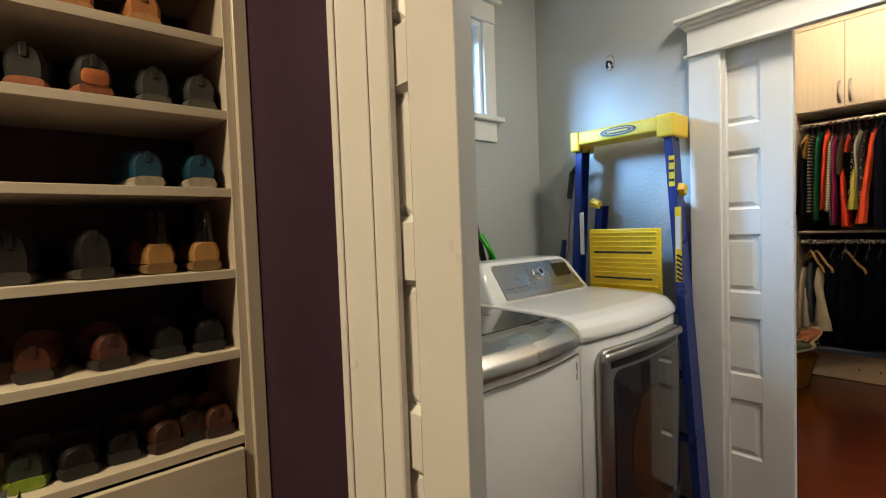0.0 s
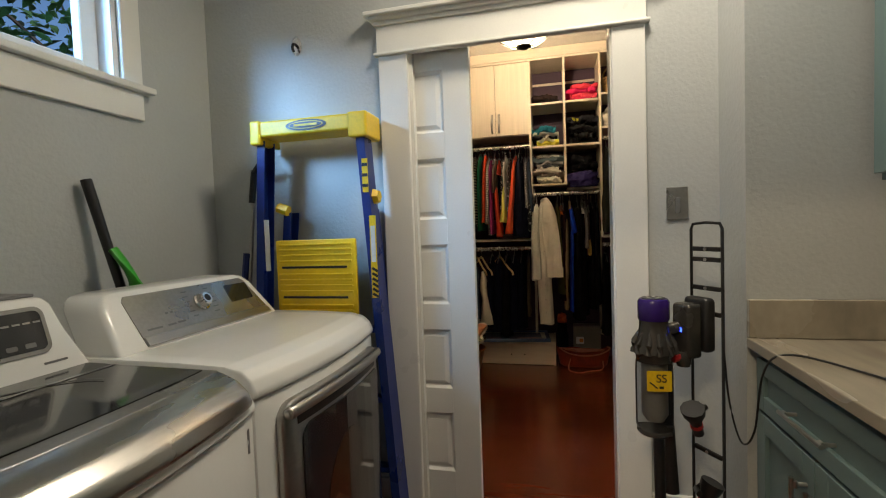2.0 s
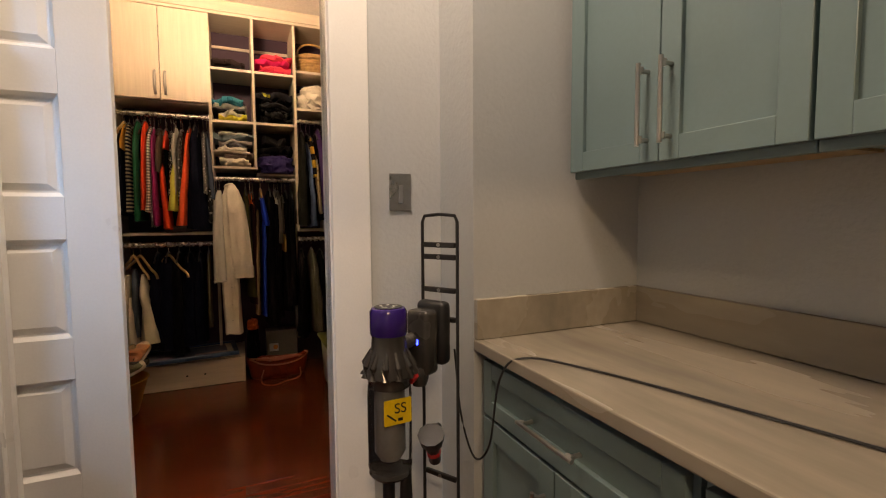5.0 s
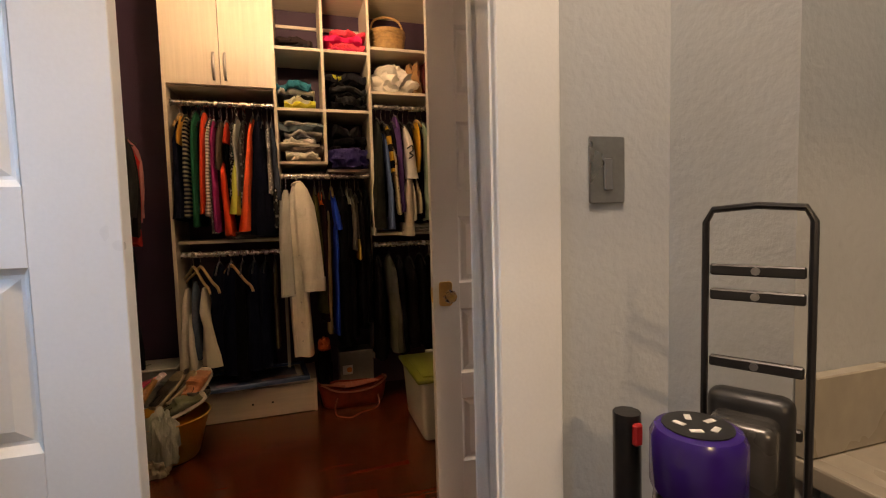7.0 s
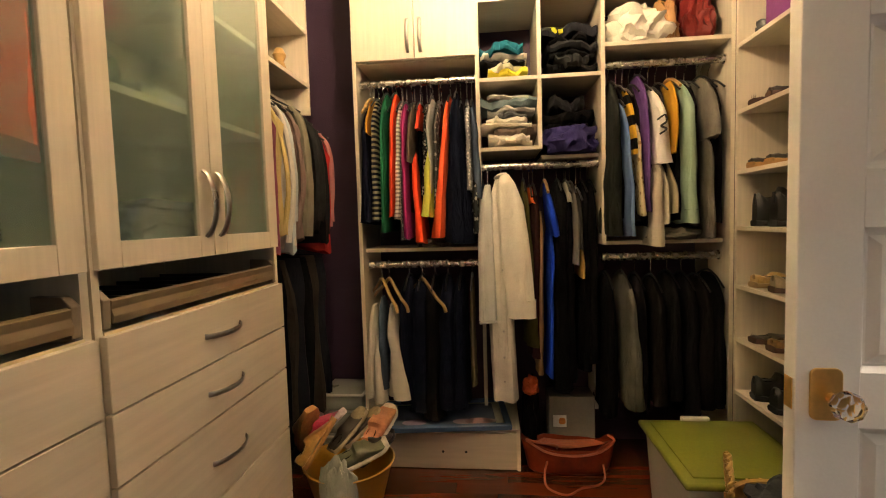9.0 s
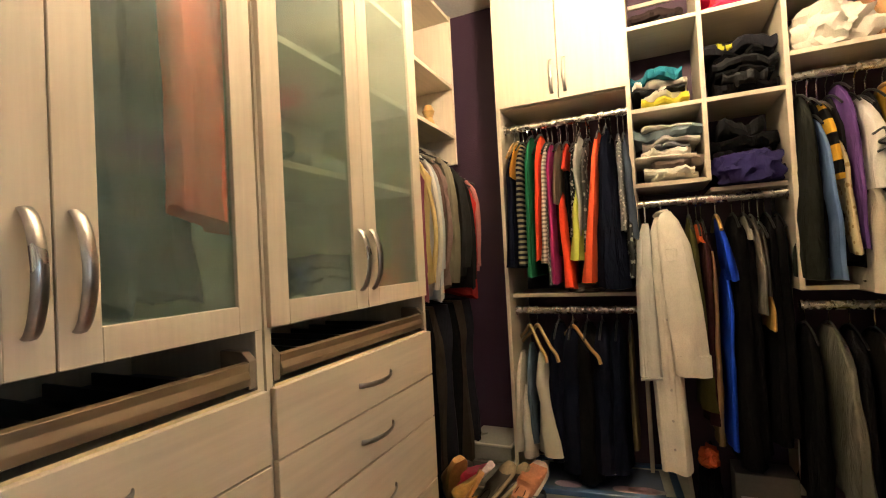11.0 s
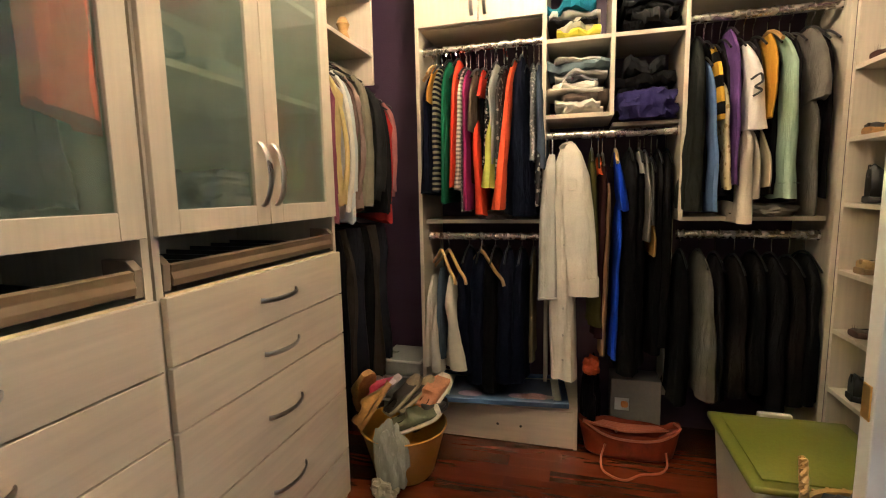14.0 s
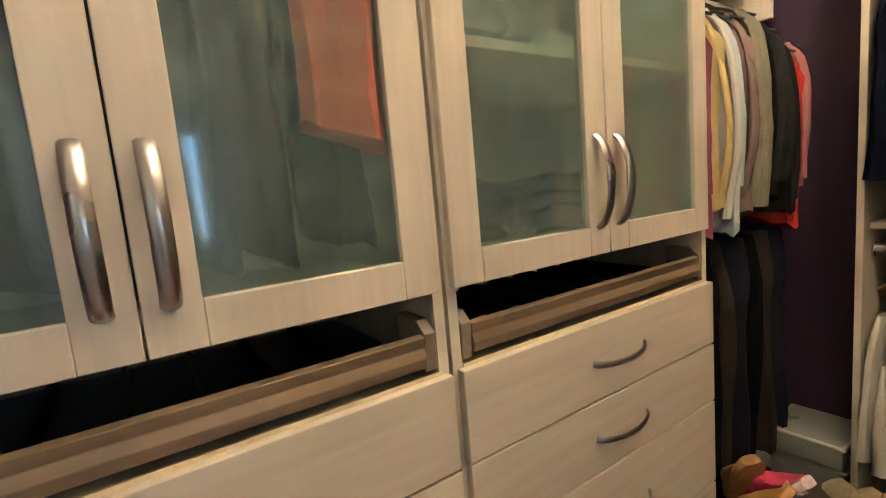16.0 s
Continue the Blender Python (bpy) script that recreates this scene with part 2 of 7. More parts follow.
def tube(points, r, seg=8, bm=None, flat=1.0, up=(0, 0, 1), taper=None):
    """A rod along points; flat squeezes it across up."""
    b = bmesh.new()
    pts = [Vector(p) for p in points]
    rings = []
    for i, p in enumerate(pts):
        d = (pts[min(i + 1, len(pts) - 1)] - pts[max(i - 1, 0)]).normalized()
        u = Vector(up)
        if abs(u.dot(d)) > 0.95:
            u = Vector((1, 0, 0)) if abs(d.x) < 0.9 else Vector((0, 1, 0))
        s = d.cross(u).normalized()
        w = s.cross(d).normalized()
        k = r * (taper[i] if taper else 1)
        rings.append([b.verts.new(p + s * k * math.cos(2 * math.pi * j / seg) + w * k * flat * math.sin(2 * math.pi * j / seg)) for j in range(seg)])
    for a, c in zip(rings, rings[1:]):
        for j in range(seg):
            b.faces.new((a[j], a[(j + 1) % seg], c[(j + 1) % seg], c[j]))
    b.faces.new(rings[0][::-1])
    b.faces.new(rings[-1])
    return join(bm, b) if bm is not None else b


def curve(points, n=8):
    """Points on a smooth line through the given ones."""
    p = [Vector(q) for q in points]
    p = [2 * p[0] - p[1], *p, 2 * p[-1] - p[-2]]
    out = []
    for a, b, c, d in zip(p, p[1:], p[2:], p[3:]):
        for i in range(n):
            t = i / n
            out.append(0.5 * (2 * b + (c - a) * t + (2 * a - 5 * b + 4 * c - d) * t * t + (3 * b - a - 3 * c + d) * t ** 3))
    return out + [p[-2]]


def slab(outline, lo, hi, axis, bev=0.0, seg=2):
    """An outline in the two other axes, given depth from lo to hi along axis."""
    b = bmesh.new()

    def place(u, v, w):
        return {"x": (w, u, v), "y": (u, w, v), "z": (u, v, w)}[axis]
    lower = [b.verts.new(place(u, v, lo)) for u, v in outline]
    upper = [b.verts.new(place(u, v, hi)) for u, v in outline]
    b.faces.new(lower[::-1])
    b.faces.new(upper)
    k = len(outline)
    for i in range(k):
        b.faces.new((lower[i], lower[(i + 1) % k], upper[(i + 1) % k], upper[i]))
    bmesh.ops.recalc_face_normals(b, faces=b.faces)
    if bev:
        bmesh.ops.bevel(b, geom=b.edges[:], offset=bev, segments=seg, affect="EDGES", profile=0.5)
    return b


def rrect(x0, x1, z0, z1, r, n=5):
    """A rectangle with rounded corners, as an outline."""
    out = []
    for cx, cz, a0 in ((x1 - r, z1 - r, 0), (x0 + r, z1 - r, 90), (x0 + r, z0 + r, 180), (x1 - r, z0 + r, 270)):
        for i in range(n + 1):
            a = radians(a0 + 90 * i / n)
            out.append((cx + r * math.cos(a), cz + r * math.sin(a)))
    return out


def words(text, size, m, mat, parent, depth=0.0008):
    """Lettering as a mesh."""
    data = bpy.data.curves.new("lettering", "FONT")
    data.body, data.size, data.extrude = text, size, depth
    data.align_x, data.align_y = "CENTER", "CENTER"
    tmp = new("lettering", data)
    me = bpy.data.meshes.new_from_object(tmp.evaluated_get(bpy.context.evaluated_depsgraph_get()))
    bpy.data.objects.remove(tmp)
    b = bmesh.new()
    b.from_mesh(me)
    bpy.data.meshes.remove(me)
    return part("lettering", turn(b, m), mat, parent)


# ---- structure ----
XW, XL, XC, XB = 0.69, 2.324, 2.412, 5.16      # laundry's two end walls, the closet's two
YS, YN = -0.92, 1.79                           # laundry's counter wall and window wall
CS, CN, CH = -1.03, 1.73, 2.85                 # closet's side walls and ceiling
OR, OL, OT = 0.06, 0.830, 2.075                 # doorway to the closet
setting("subfloor", box(-2.05, 5.3, -1.7, 2.0, -0.12, -0.016), SUBF, "dark boards under the floor", "floor")

bm = box(XL, XC, YS - 0.15, OR, 0, CH)
box(XL, XC, OL, YN + 0.15, 0, CH, bm=bm)
box(XL, XC, OR, OL, OT, CH, bm=bm)
setting("wall_laundry_east", bm, WALL, "grey painted wall with light texture", "wall")
bm = box(XC + 0.001, XC + 0.006, CS, OR - 0.005, 0, CH)
box(XC + 0.001, XC + 0.006, OL + 0.005, CN, 0, CH, bm=bm)
box(XC + 0.001, XC + 0.006, OR - 0.005, OL + 0.005, OT + 0.005, CH, bm=bm)
setting("wall_closet_west", bm, PURPLE, "dark aubergine painted wall", "wall")
setting("wall_pier", box(2.09, XL + 0.002, YS, -0.30, 0, CH), WALL, "grey painted wall pier beside the counter", "wall")
WX0, WX1, WZ0, WZ1 = 1.0, 1.87, 1.85, 2.33   # window opening
bm = box(XW, WX0, YN, YN + 0.14, 0, CH)
box(WX1, XL, YN, YN + 0.14, 0, CH, bm=bm)
box(WX0, WX1, YN, YN + 0.14, 0, WZ0, bm=bm)
box(WX0, WX1, YN, YN + 0.14, WZ1, CH, bm=bm)
setting("wall_laundry_north", bm, WALL, "grey painted wall under a high window", "wall")
setting("wall_laundry_south", box(XW, XL, YS - 0.13, YS, 0, CH), WALL, "grey painted wall behind the counter", "wall")
W1, DR, DL = 0.555, -0.32, 0.80                  # doorway from the dressing room
bm = box(W1 + 0.041, XW, DL, YN + 0.14, 0, CH)
box(W1 + 0.006, W1 + 0.0405, 1.36, YN + 0.14, 0, CH, bm=bm)
box(W1 + 0.006, XW, -1.6, DR, 0, CH, bm=bm)
box(W1 + 0.006, XW, DR, DL, 2.03, CH, bm=bm)
setting("wall_laundry_west", bm, WALL, "grey painted wall", "wall")
bm = box(W1, W1 + 0.005, 0.925, 1.75, 0, CH)
box(W1, W1 + 0.005, -1.5, DR, 0, CH, bm=bm)
box(W1, W1 + 0.005, DR, DL + 0.01, 2.03, CH, bm=bm)
setting("wall_dressing_east", bm, PURPLE, "dark aubergine painted wall", "wall")
setting("wall_dressing_north", box(-1.9, W1, 1.75, 1.93, 0, CH), PURPLE, "dark aubergine painted wall", "wall")
setting("wall_dressing_south", box(-1.9, W1, -1.64, -1.5, 0, CH), PURPLE, "dark aubergine painted wall", "wall")
setting("wall_dressing_west", box(-2.04, -1.9, -1.64, 1.93, 0, CH), PURPLE, "dark aubergine painted wall", "wall")
setting("wall_closet_east", box(XB, XB + 0.12, CS - 0.12, CN + 0.12, 0, CH), PURPLE, "dark aubergine painted wall behind the shelving", "wall")
setting("wall_closet_north", box(XC + 0.006, XB, CN, CN + 0.12, 0, CH), PURPLE, "dark aubergine painted wall", "wall")
SX0, SX1, ST = 2.50, 3.295, 2.085                # side doorway in the closet's other wall, behind the hinged leaf
bm = box(XC + 0.006, SX0, CS - 0.12, CS, 0, CH)
box(SX1, XB, CS - 0.12, CS, 0, CH, bm=bm)
box(SX0, SX1, CS - 0.12, CS, ST, CH, bm=bm)
setting("wall_closet_south", bm, PURPLE, "dark aubergine painted wall with a side doorway", "wall")
BS = -3.10
setting("wall_side_room_west", box(2.25, 2.35, BS, CS - 0.12, 0, CH), WALL, "pale painted wall of the room next door", "wall")
setting("wall_side_room_east", box(4.60, 4.70, BS, CS - 0.12, 0, CH), WALL, "pale painted wall of the room next door", "wall")
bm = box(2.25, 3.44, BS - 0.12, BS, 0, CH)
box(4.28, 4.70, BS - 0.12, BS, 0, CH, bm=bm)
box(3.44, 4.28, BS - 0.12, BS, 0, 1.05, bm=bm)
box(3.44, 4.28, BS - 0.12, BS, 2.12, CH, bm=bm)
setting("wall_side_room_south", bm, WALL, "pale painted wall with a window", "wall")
setting("ceiling_side_room", box(2.25, 4.70, BS - 0.12, -1.701, CH, CH + 0.1), CEIL, "off-white painted ceiling", "ceiling")
setting("subfloor_side_room", box(2.25, 4.70, BS - 0.12, -1.701, -0.12, -0.016), SUBF, "dark boards under the floor", "floor")
setting("ceiling", box(-2.05, 5.3, -1.7, 1.95, CH, CH + 0.1), CEIL, "off-white painted ceiling", "ceiling")

# trim round the closet doorway
head = thing("door_trim", (XL, 0.4, 0), "white painted craftsman door casing with a moulded head", "door trim", "", "structure")
part("casing", box(XL - 0.02, XL, OL + 0.003, 0.957, 0, 1.99, 0.003), TRIM, head)
part("casing", box(XL - 0.02, XL, -0.060, OR - 0.004, 0, 1.99, 0.003), TRIM, head)
part("head_board", box(XL - 0.024, XL, -0.064, 0.961, 2.003, 2.108, 0.002), TRIM, head)
part("fillet", box(XL - 0.036, XL, -0.076, 0.973, 1.9905, 2.0025, 0.004, 2), TRIM, head)
bm = box(XL - 0.034, XL, -0.074, 0.971, 2.1085, 2.126, 0.004, 2)
box(XL - 0.048, XL, -0.088, 0.985, 2.1265, 2.141, 0.004, 2, bm)
box(XL - 0.064, XL, -0.104, 1.001, 2.1415, 2.158, 0.003, 1, bm)
part("cornice", bm, TRIM, head)
bm = box(XL - 0.004, XC + 0.008, OR - 0.018, OR, 0, OT)
box(XL - 0.004, XC + 0.01, OR, OL, OT - 0.016, OT - 0.001, bm=bm)
part("jamb", bm, TRIM, head)
part("jamb", box(XL - 0.004, XL + 0.026, OL - 0.012, OL + 0.006, 0, OT - 0.017), TRIM, head)
bm = box(XC + 0.0085, XC + 0.025, -0.060, OR - 0.008, 0, 2.06, 0.003)
box(XC + 0.006, XC + 0.025, -0.064, 0.96, 2.062, 2.17, 0.003, 1, bm)
part("casing", bm, TRIM, head)


def panel_door(name, at, width, height, thick, label, base=0.254, panel=0.25, rail=0.105, rows=5, stile=0.11):
    """A five-panel door leaf in the x-z plane of its own frame, hinge at the origin: stiles, rails and raised panels."""
    ob = thing(name, (0, 0, 0), label, "door", "", "structure")
    bm = box(0, stile, 0, thick, 0.015, height, 0.0015)
    box(width - stile, width, 0, thick, 0.015, height, 0.0015, 1, bm)
    for i in range(rows + 1):
        z0 = base + i * (panel + rail) - rail if i else 0.015
        z1 = base + i * (panel + rail) if i < rows else height
        box(stile, width - stile, 0, thick, z0, z1, 0.0, 1, bm)
    part("door_frame", bm, TRIM, ob)
    for i in range(rows):
        z0 = base + i * (panel + rail)
        x0, x1, z1 = stile, width - stile, z0 + panel
        b = bmesh.new()
        for y, s in ((0.0, 1), (thick, -1)):
            outer = [(x0, z0), (x1, z0), (x1, z1), (x0, z1)]
            rings = []
            for inset, depth in ((0.0, 0.0005), (0.010, 0.013), (0.015, 0.014), (0.032, 0.006)):
                rings.append([b.verts.new((x + (inset if x == x0 else -inset), y + s * depth, z + (inset if z == z0 else -inset))) for x, z in outer])
            for a, c in zip(rings, rings[1:]):
                for j in range(4):
                    b.faces.new((a[j], a[(j + 1) % 4], c[(j + 1) % 4], c[j]))
            b.faces.new(rings[-1])
        part("panel", b, TRIM, ob)
    ob.matrix_world = at
    return ob


# pocket leaves and the hinged leaf
panel_door("door_1", pose(XL + 0.028, 1.342, 0, 0, 0, -90), 0.75, 2.056, 0.036, "white five-panel pocket door slid part way out")
panel_door("door_2", pose(W1 + 0.0025, 1.347, 0, 0, 0, -90), 0.75, 2.02, 0.036, "white five-panel pocket door slid part way out", 0.347, 0.222, 0.0935)
leaf = panel_door("door_3", pose(3.318, -0.977, 0, 0, 0, 87.6), 0.86, 2.09, 0.036, "white five-panel hinged door standing open in the closet", 0.295, 0.258, 0.10, 5, 0.105)
for s in (1, -1):
    y = 0.036 if s > 0 else 0.0
    b = slab(rrect(0.785, 0.838, 0.925, 1.02, 0.012), y, y + s * 0.006, "y", 0.002)
    plate = part("knob_plate", b, BRASS, leaf, "brass knob plate")
    part("knob_neck", lathe([(0.009, 0), (0.009, 0.03)], 12, None, pose(0.805, y, 0.968, -90 * s)), BRASS, leaf)
    part("knob", lathe([(0.010, 0.026), (0.022, 0.034), (0.027, 0.046), (0.024, 0.058), (0.012, 0.064)], 8, None, pose(0.805, y, 0.968, -90 * s)), CRYSTAL, leaf, "faceted crystal door knob")
part("latch", box(0.8605, 0.863, 0.006, 0.030, 0.94, 0.998, 0.001), BRASS, leaf, "brass latch plate")
casing2 = thing("door_trim", (W1, 0.8, 0), "white painted casing of the dressing room doorway", "door trim", "", "structure")
bm = box(W1 - 0.016, W1, 0.735, 0.918, 0, 2.04, 0.003)
box(W1 - 0.022, W1 - 0.0165, 0.895, 0.916, 0, 2.04, 0.002, 1, bm)
box(W1 - 0.020, W1 - 0.0165, 0.79, 0.812, 0, 2.04, 0.002, 1, bm)
part("casing", bm, TRIM, casing2)
part("casing", box(W1 - 0.016, W1, DR - 0.13, DR - 0.002, 0, 2.04, 0.003), TRIM, casing2)
part("head_board", box(W1 - 0.02, W1, DR - 0.13, 0.918, 2.041, 2.16, 0.003), TRIM, casing2)
part("jamb", box(W1 - 0.003, XW + 0.003, DR - 0.004, DR + 0.012, 0, 2.03), TRIM, casing2)
part("casing", box(XW, XW + 0.018, DL + 0.002, 0.86, 0, 2.04, 0.003), TRIM, casing2)
part("jamb", box(W1 + 0.042, XW + 0.003, DL - 0.012, DL + 0.004, 0, 2.03), TRIM, casing2)

casing3 = thing("door_trim", (2.9, CS, 0), "white painted casing of the side doorway", "door trim", "", "structure")
part("casing", box(SX1 + 0.003, SX1 + 0.10, CS + 0.001, CS + 0.018, 0, ST + 0.006, 0.003), TRIM, casing3)
part("head_board", box(SX0 - 0.08, SX1 + 0.17, CS + 0.001, CS + 0.022, ST + 0.007, ST + 0.125, 0.003), TRIM, casing3)
bm = box(SX1 - 0.002, SX1 + 0.002, CS - 0.122, CS + 0.002, 0, ST)
box(SX0 - 0.002, SX0 + 0.014, CS - 0.122, CS + 0.002, 0, ST, bm=bm)
box(SX0 + 0.015, SX1 - 0.003, CS - 0.122, CS + 0.002, ST - 0.014, ST + 0.002, bm=bm)
part("jamb", bm, TRIM, casing3)

# window
win = thing("window_1", (1.43, YN, WZ0), "high white casement window with daylight and foliage outside", "window", "", "structure")
for x0, x1 in ((WX1 + 0.002, WX1 + 0.085), (WX0 - 0.085, WX0 - 0.002)):
    part("casing", box(x0, x1, YN - 0.018, YN, WZ0 + 0.004, WZ1 + 0.002, 0.003), TRIM, win)
part("casing", box(WX0 - 0.09, WX1 + 0.09, YN - 0.02, YN, WZ1 + 0.003, WZ1 + 0.10, 0.003), TRIM, win)
part("cornice", box(WX0 - 0.12, WX1 + 0.12, YN - 0.045, YN, WZ1 + 0.101, WZ1 + 0.125, 0.004), TRIM, win)
part("window_sill", box(WX0 - 0.12, WX1 + 0.12, YN - 0.045, YN + 0.06, WZ0 - 0.022, WZ0 + 0.003, 0.005, 2), TRIM, win)
part("apron", box(WX0 - 0.085, WX1 + 0.085, YN - 0.018, YN, WZ0 - 0.125, WZ0 - 0.023, 0.003), TRIM, win)
bm = box(WX1 - 0.02, WX1, YN + 0.001, YN + 0.14, WZ0 + 0.004, WZ1)
box(WX0, WX0 + 0.02, YN + 0.001, YN + 0.14, WZ0 + 0.004, WZ1, bm=bm)
box(WX0 + 0.02, WX1 - 0.02, YN + 0.001, YN + 0.14, WZ1 - 0.02, WZ1, bm=bm)
part("reveal", bm, TRIM, win)
bm = box(WX1 - 0.085, WX1 - 0.021, YN + 0.06, YN + 0.10, WZ0 + 0.005, WZ1 - 0.021, 0.004)
box(WX0 + 0.021, WX0 + 0.085, YN + 0.06, YN + 0.10, WZ0 + 0.005, WZ1 - 0.021, 0.004, 1, bm)
box(WX0 + 0.085, WX1 - 0.085, YN + 0.06, YN + 0.10, WZ0 + 0.005, WZ0 + 0.06, 0.004, 1, bm)
box(WX0 + 0.085, WX1 - 0.085, YN + 0.06, YN + 0.10, WZ1 - 0.075, WZ1 - 0.021, 0.004, 1, bm)
part("window_frame", bm, TRIM, win)
pane = part("pane", box(WX0 + 0.08, WX1 - 0.08, YN + 0.078, YN + 0.083, WZ0 + 0.055, WZ1 - 0.07), PANE, win)
pane.visible_shadow = False

# garden outside the window
setting("ground", box(-60, 60, 2.3, 90, -0.45, -0.35), surf("garden_soil", (0.08, 0.06, 0.03), 0.9), "bare garden ground outside the window", "ground")


def tree(at, seed, size):
    rnd = random.Random(seed)
    ob = thing("tree", at, "broad-leaved evergreen tree close outside the window", "tree")
    x, y, z = at
    bark = surf("bark", (0.10, 0.07, 0.05), 0.9, bump=0.5)
    top = z + 3.6
    part("trunk", tube([(x, y, z), (x + 0.05, y, z + 1.0), (x - 0.04, y + 0.05, z + 2.2), (x, y, top)], 0.11, 8, taper=[1.2, 0.9, 0.6, 0.25]), bark, ob)
    limbs, leaves, ends = bmesh.new(), [], []
    for i in range(26):
        a, h = rnd.uniform(0, 6.28), rnd.uniform(1.5, 3.5)
        r = rnd.uniform(0.5, 1.1) * size
        e = Vector((x + r * math.cos(a), y + r * math.sin(a) * 0.7, z + h + rnd.uniform(0.1, 0.6)))
        tube([(x, y, z + h - 0.3), ((x + e.x) / 2, (y + e.y) / 2, z + h + 0.1), e], 0.022, 5, limbs, taper=[1, 0.6, 0.3])
        ends.append(e)
    part("limbs", limbs, bark, ob)
    verts, faces = [], []
    for e in ends:
        for _ in range(62):
            p = e + Vector((rnd.gauss(0, 0.24), rnd.gauss(0, 0.2), rnd.gauss(0, 0.22)))
            q = Euler((rnd.uniform(-0.9, 0.9), rnd.uniform(-0.9, 0.9), rnd.uniform(0, 6.28))).to_matrix()
            k = rnd.uniform(0.7, 1.25)
            i = len(verts)
            verts += [p + q @ (Vector(v) * k) for v in ((0, 0, 0), (0.024, 0.045, 0.008), (0.02, 0.09, 0.002), (0, 0.13, -0.012), (-0.02, 0.09, 0.002), (-0.024, 0.045, 0.008))]
            faces.append(tuple(range(i, i + 6)))
    me = bpy.data.meshes.new("crown")
    me.from_pydata(verts, [], faces)
    leafm = surf("leaf", (0.055, 0.115, 0.03), 0.35, var=0.5, scale=9, grain=0.3)
    me.materials.append(leafm)
    me.transform(Matrix.Translation(-Vector(at)))
    crown = new("crown", me)
    crown.parent = ob
    tagged(crown, "glossy green leaves", "", "", "stuff")


tree((1.7, 4.3, -0.35), 3, 1.2)
tree((2.7, 4.5, -0.35), 8, 1.2)
tree((3.6, 4.0, -0.35), 11, 1.2)

# baseboards of the laundry
bm = box(XL - 0.018, XL, -0.298, -0.062, 0, 0.21, 0.003)
for i in range(3):
    box(XL - 0.024 + i * 0.003, XL, -0.298, -0.062, 0.211 + i * 0.0175, 0.226 + i * 0.0175, 0.003, 2, bm)
box(XL - 0.018, XL, 0.96, YN, 0, 0.21, 0.003, 1, bm)
for i in range(3):
    box(XL - 0.024 + i * 0.003, XL, 0.96, YN, 0.211 + i * 0.0175, 0.226 + i * 0.0175, 0.003, 2, bm)
setting("baseboard", bm, TRIM, "white baseboard with a stepped top", "baseboard")
bm = box(XB - 0.016, XB, 1.10, CN, 0, 0.21, 0.003)
for i in range(3):
    box(XB - 0.022 + i * 0.003, XB, 1.10, CN, 0.211 + i * 0.0175, 0.226 + i * 0.0175, 0.003, 2, bm)
setting("baseboard", bm, TRIM, "white baseboard with a stepped top", "baseboard")

# light switch and hook
sw = thing("light_switch", (XL, -0.161, 1.341), "grey metal light switch plate with one rocker", "light switch")
part("plate", slab(rrect(-0.197, -0.125, 1.283, 1.400, 0.004), XL - 0.006, XL, "x", 0.002), SILVERP, sw)
part("rocker", box(XL - 0.010, XL - 0.0065, -0.170, -0.152, 1.305, 1.362, 0.002), GREYP, sw)
hk = thing("wall_hook", (XL, 1.335, 2.085), "small oval chrome wall hook", "hook")
part("plate", turn(lathe([(0.030, 0), (0.030, 0.004), (0.024, 0.008)], 20), pose(XL, 1.335, 2.085, 0, -90, 0) @ Matrix.Diagonal((1.35, 0.8, 1, 1))), CHROME, hk)
part("peg", tube(curve([(XL - 0.008, 1.335, 2.09), (XL - 0.028, 1.335, 2.085), (XL - 0.034, 1.335, 2.066), (XL - 0.024, 1.335, 2.056)], 4), 0.006), DARKM, hk)

# ---- washer and dryer ----


def bow(bm, x0, x1, depth, cuts=10):
    """Bends a front out towards the room: cut across x, then pushed forward in the middle, less towards the back."""
    for i in range(1, cuts):
        x = x0 + (x1 - x0) * i / cuts
        bmesh.ops.bisect_plane(bm, geom=bm.verts[:] + bm.edges[:] + bm.faces[:], plane_co=(x, 0, 0), plane_no=(1, 0, 0))
    for v in bm.verts:
        u = (2 * v.co.x - x0 - x1) / (x1 - x0)
        v.co.y -= depth * max(0.0, 1 - u * u) * max(0.0, 1 - max(0.0, v.co.y - DF - 0.03) / 0.16)
    return bm


def hood(outline, z0, y0, lean, depth, bev):
    """A console hood: an x-z outline given depth, leaning back by lean for each metre of height above z0."""
    b = slab(outline, 0, depth, "y", bev, 3)
    for v in b.verts:
        v.co.y += y0 + (v.co.z - z0) * lean
    return b


def slope_plate(outline, z0, y0, lean, lift, th, bev=0.0008):
    """A thin plate on the leaning face of a hood."""
    b = slab(outline, -lift - th, -lift, "y", bev, 1)
    for v in b.verts:
        v.co.y += y0 + (v.co.z - z0) * lean
    return b


DX0, DX1, DF, DB = 1.400, 2.100, 0.950, 1.62
KY, KZ, KL = 1.335, 0.985, 0.62                  # foot and lean of the dryer's console
dr = thing("dryer", (1.75, 1.28, 0), "white front-loading dryer with a steel-framed door", "dryer")
part("cabinet", bow(box(DX0, DX1, DF, DB, 0.02, 0.896, 0.008, 2), DX0, DX1, 0.032), APPL, dr, "", True)
b = slab([(DF - 0.006, 0.899), (DF - 0.008, 0.915), (DF + 0.004, 0.948), (DF + 0.030, 0.970), (DF + 0.075, 0.981), (DF + 0.20, 0.986), (DB, 0.990), (DB, 0.899)], DX0 - 0.002, DX1 + 0.002, "x", 0.006, 2)
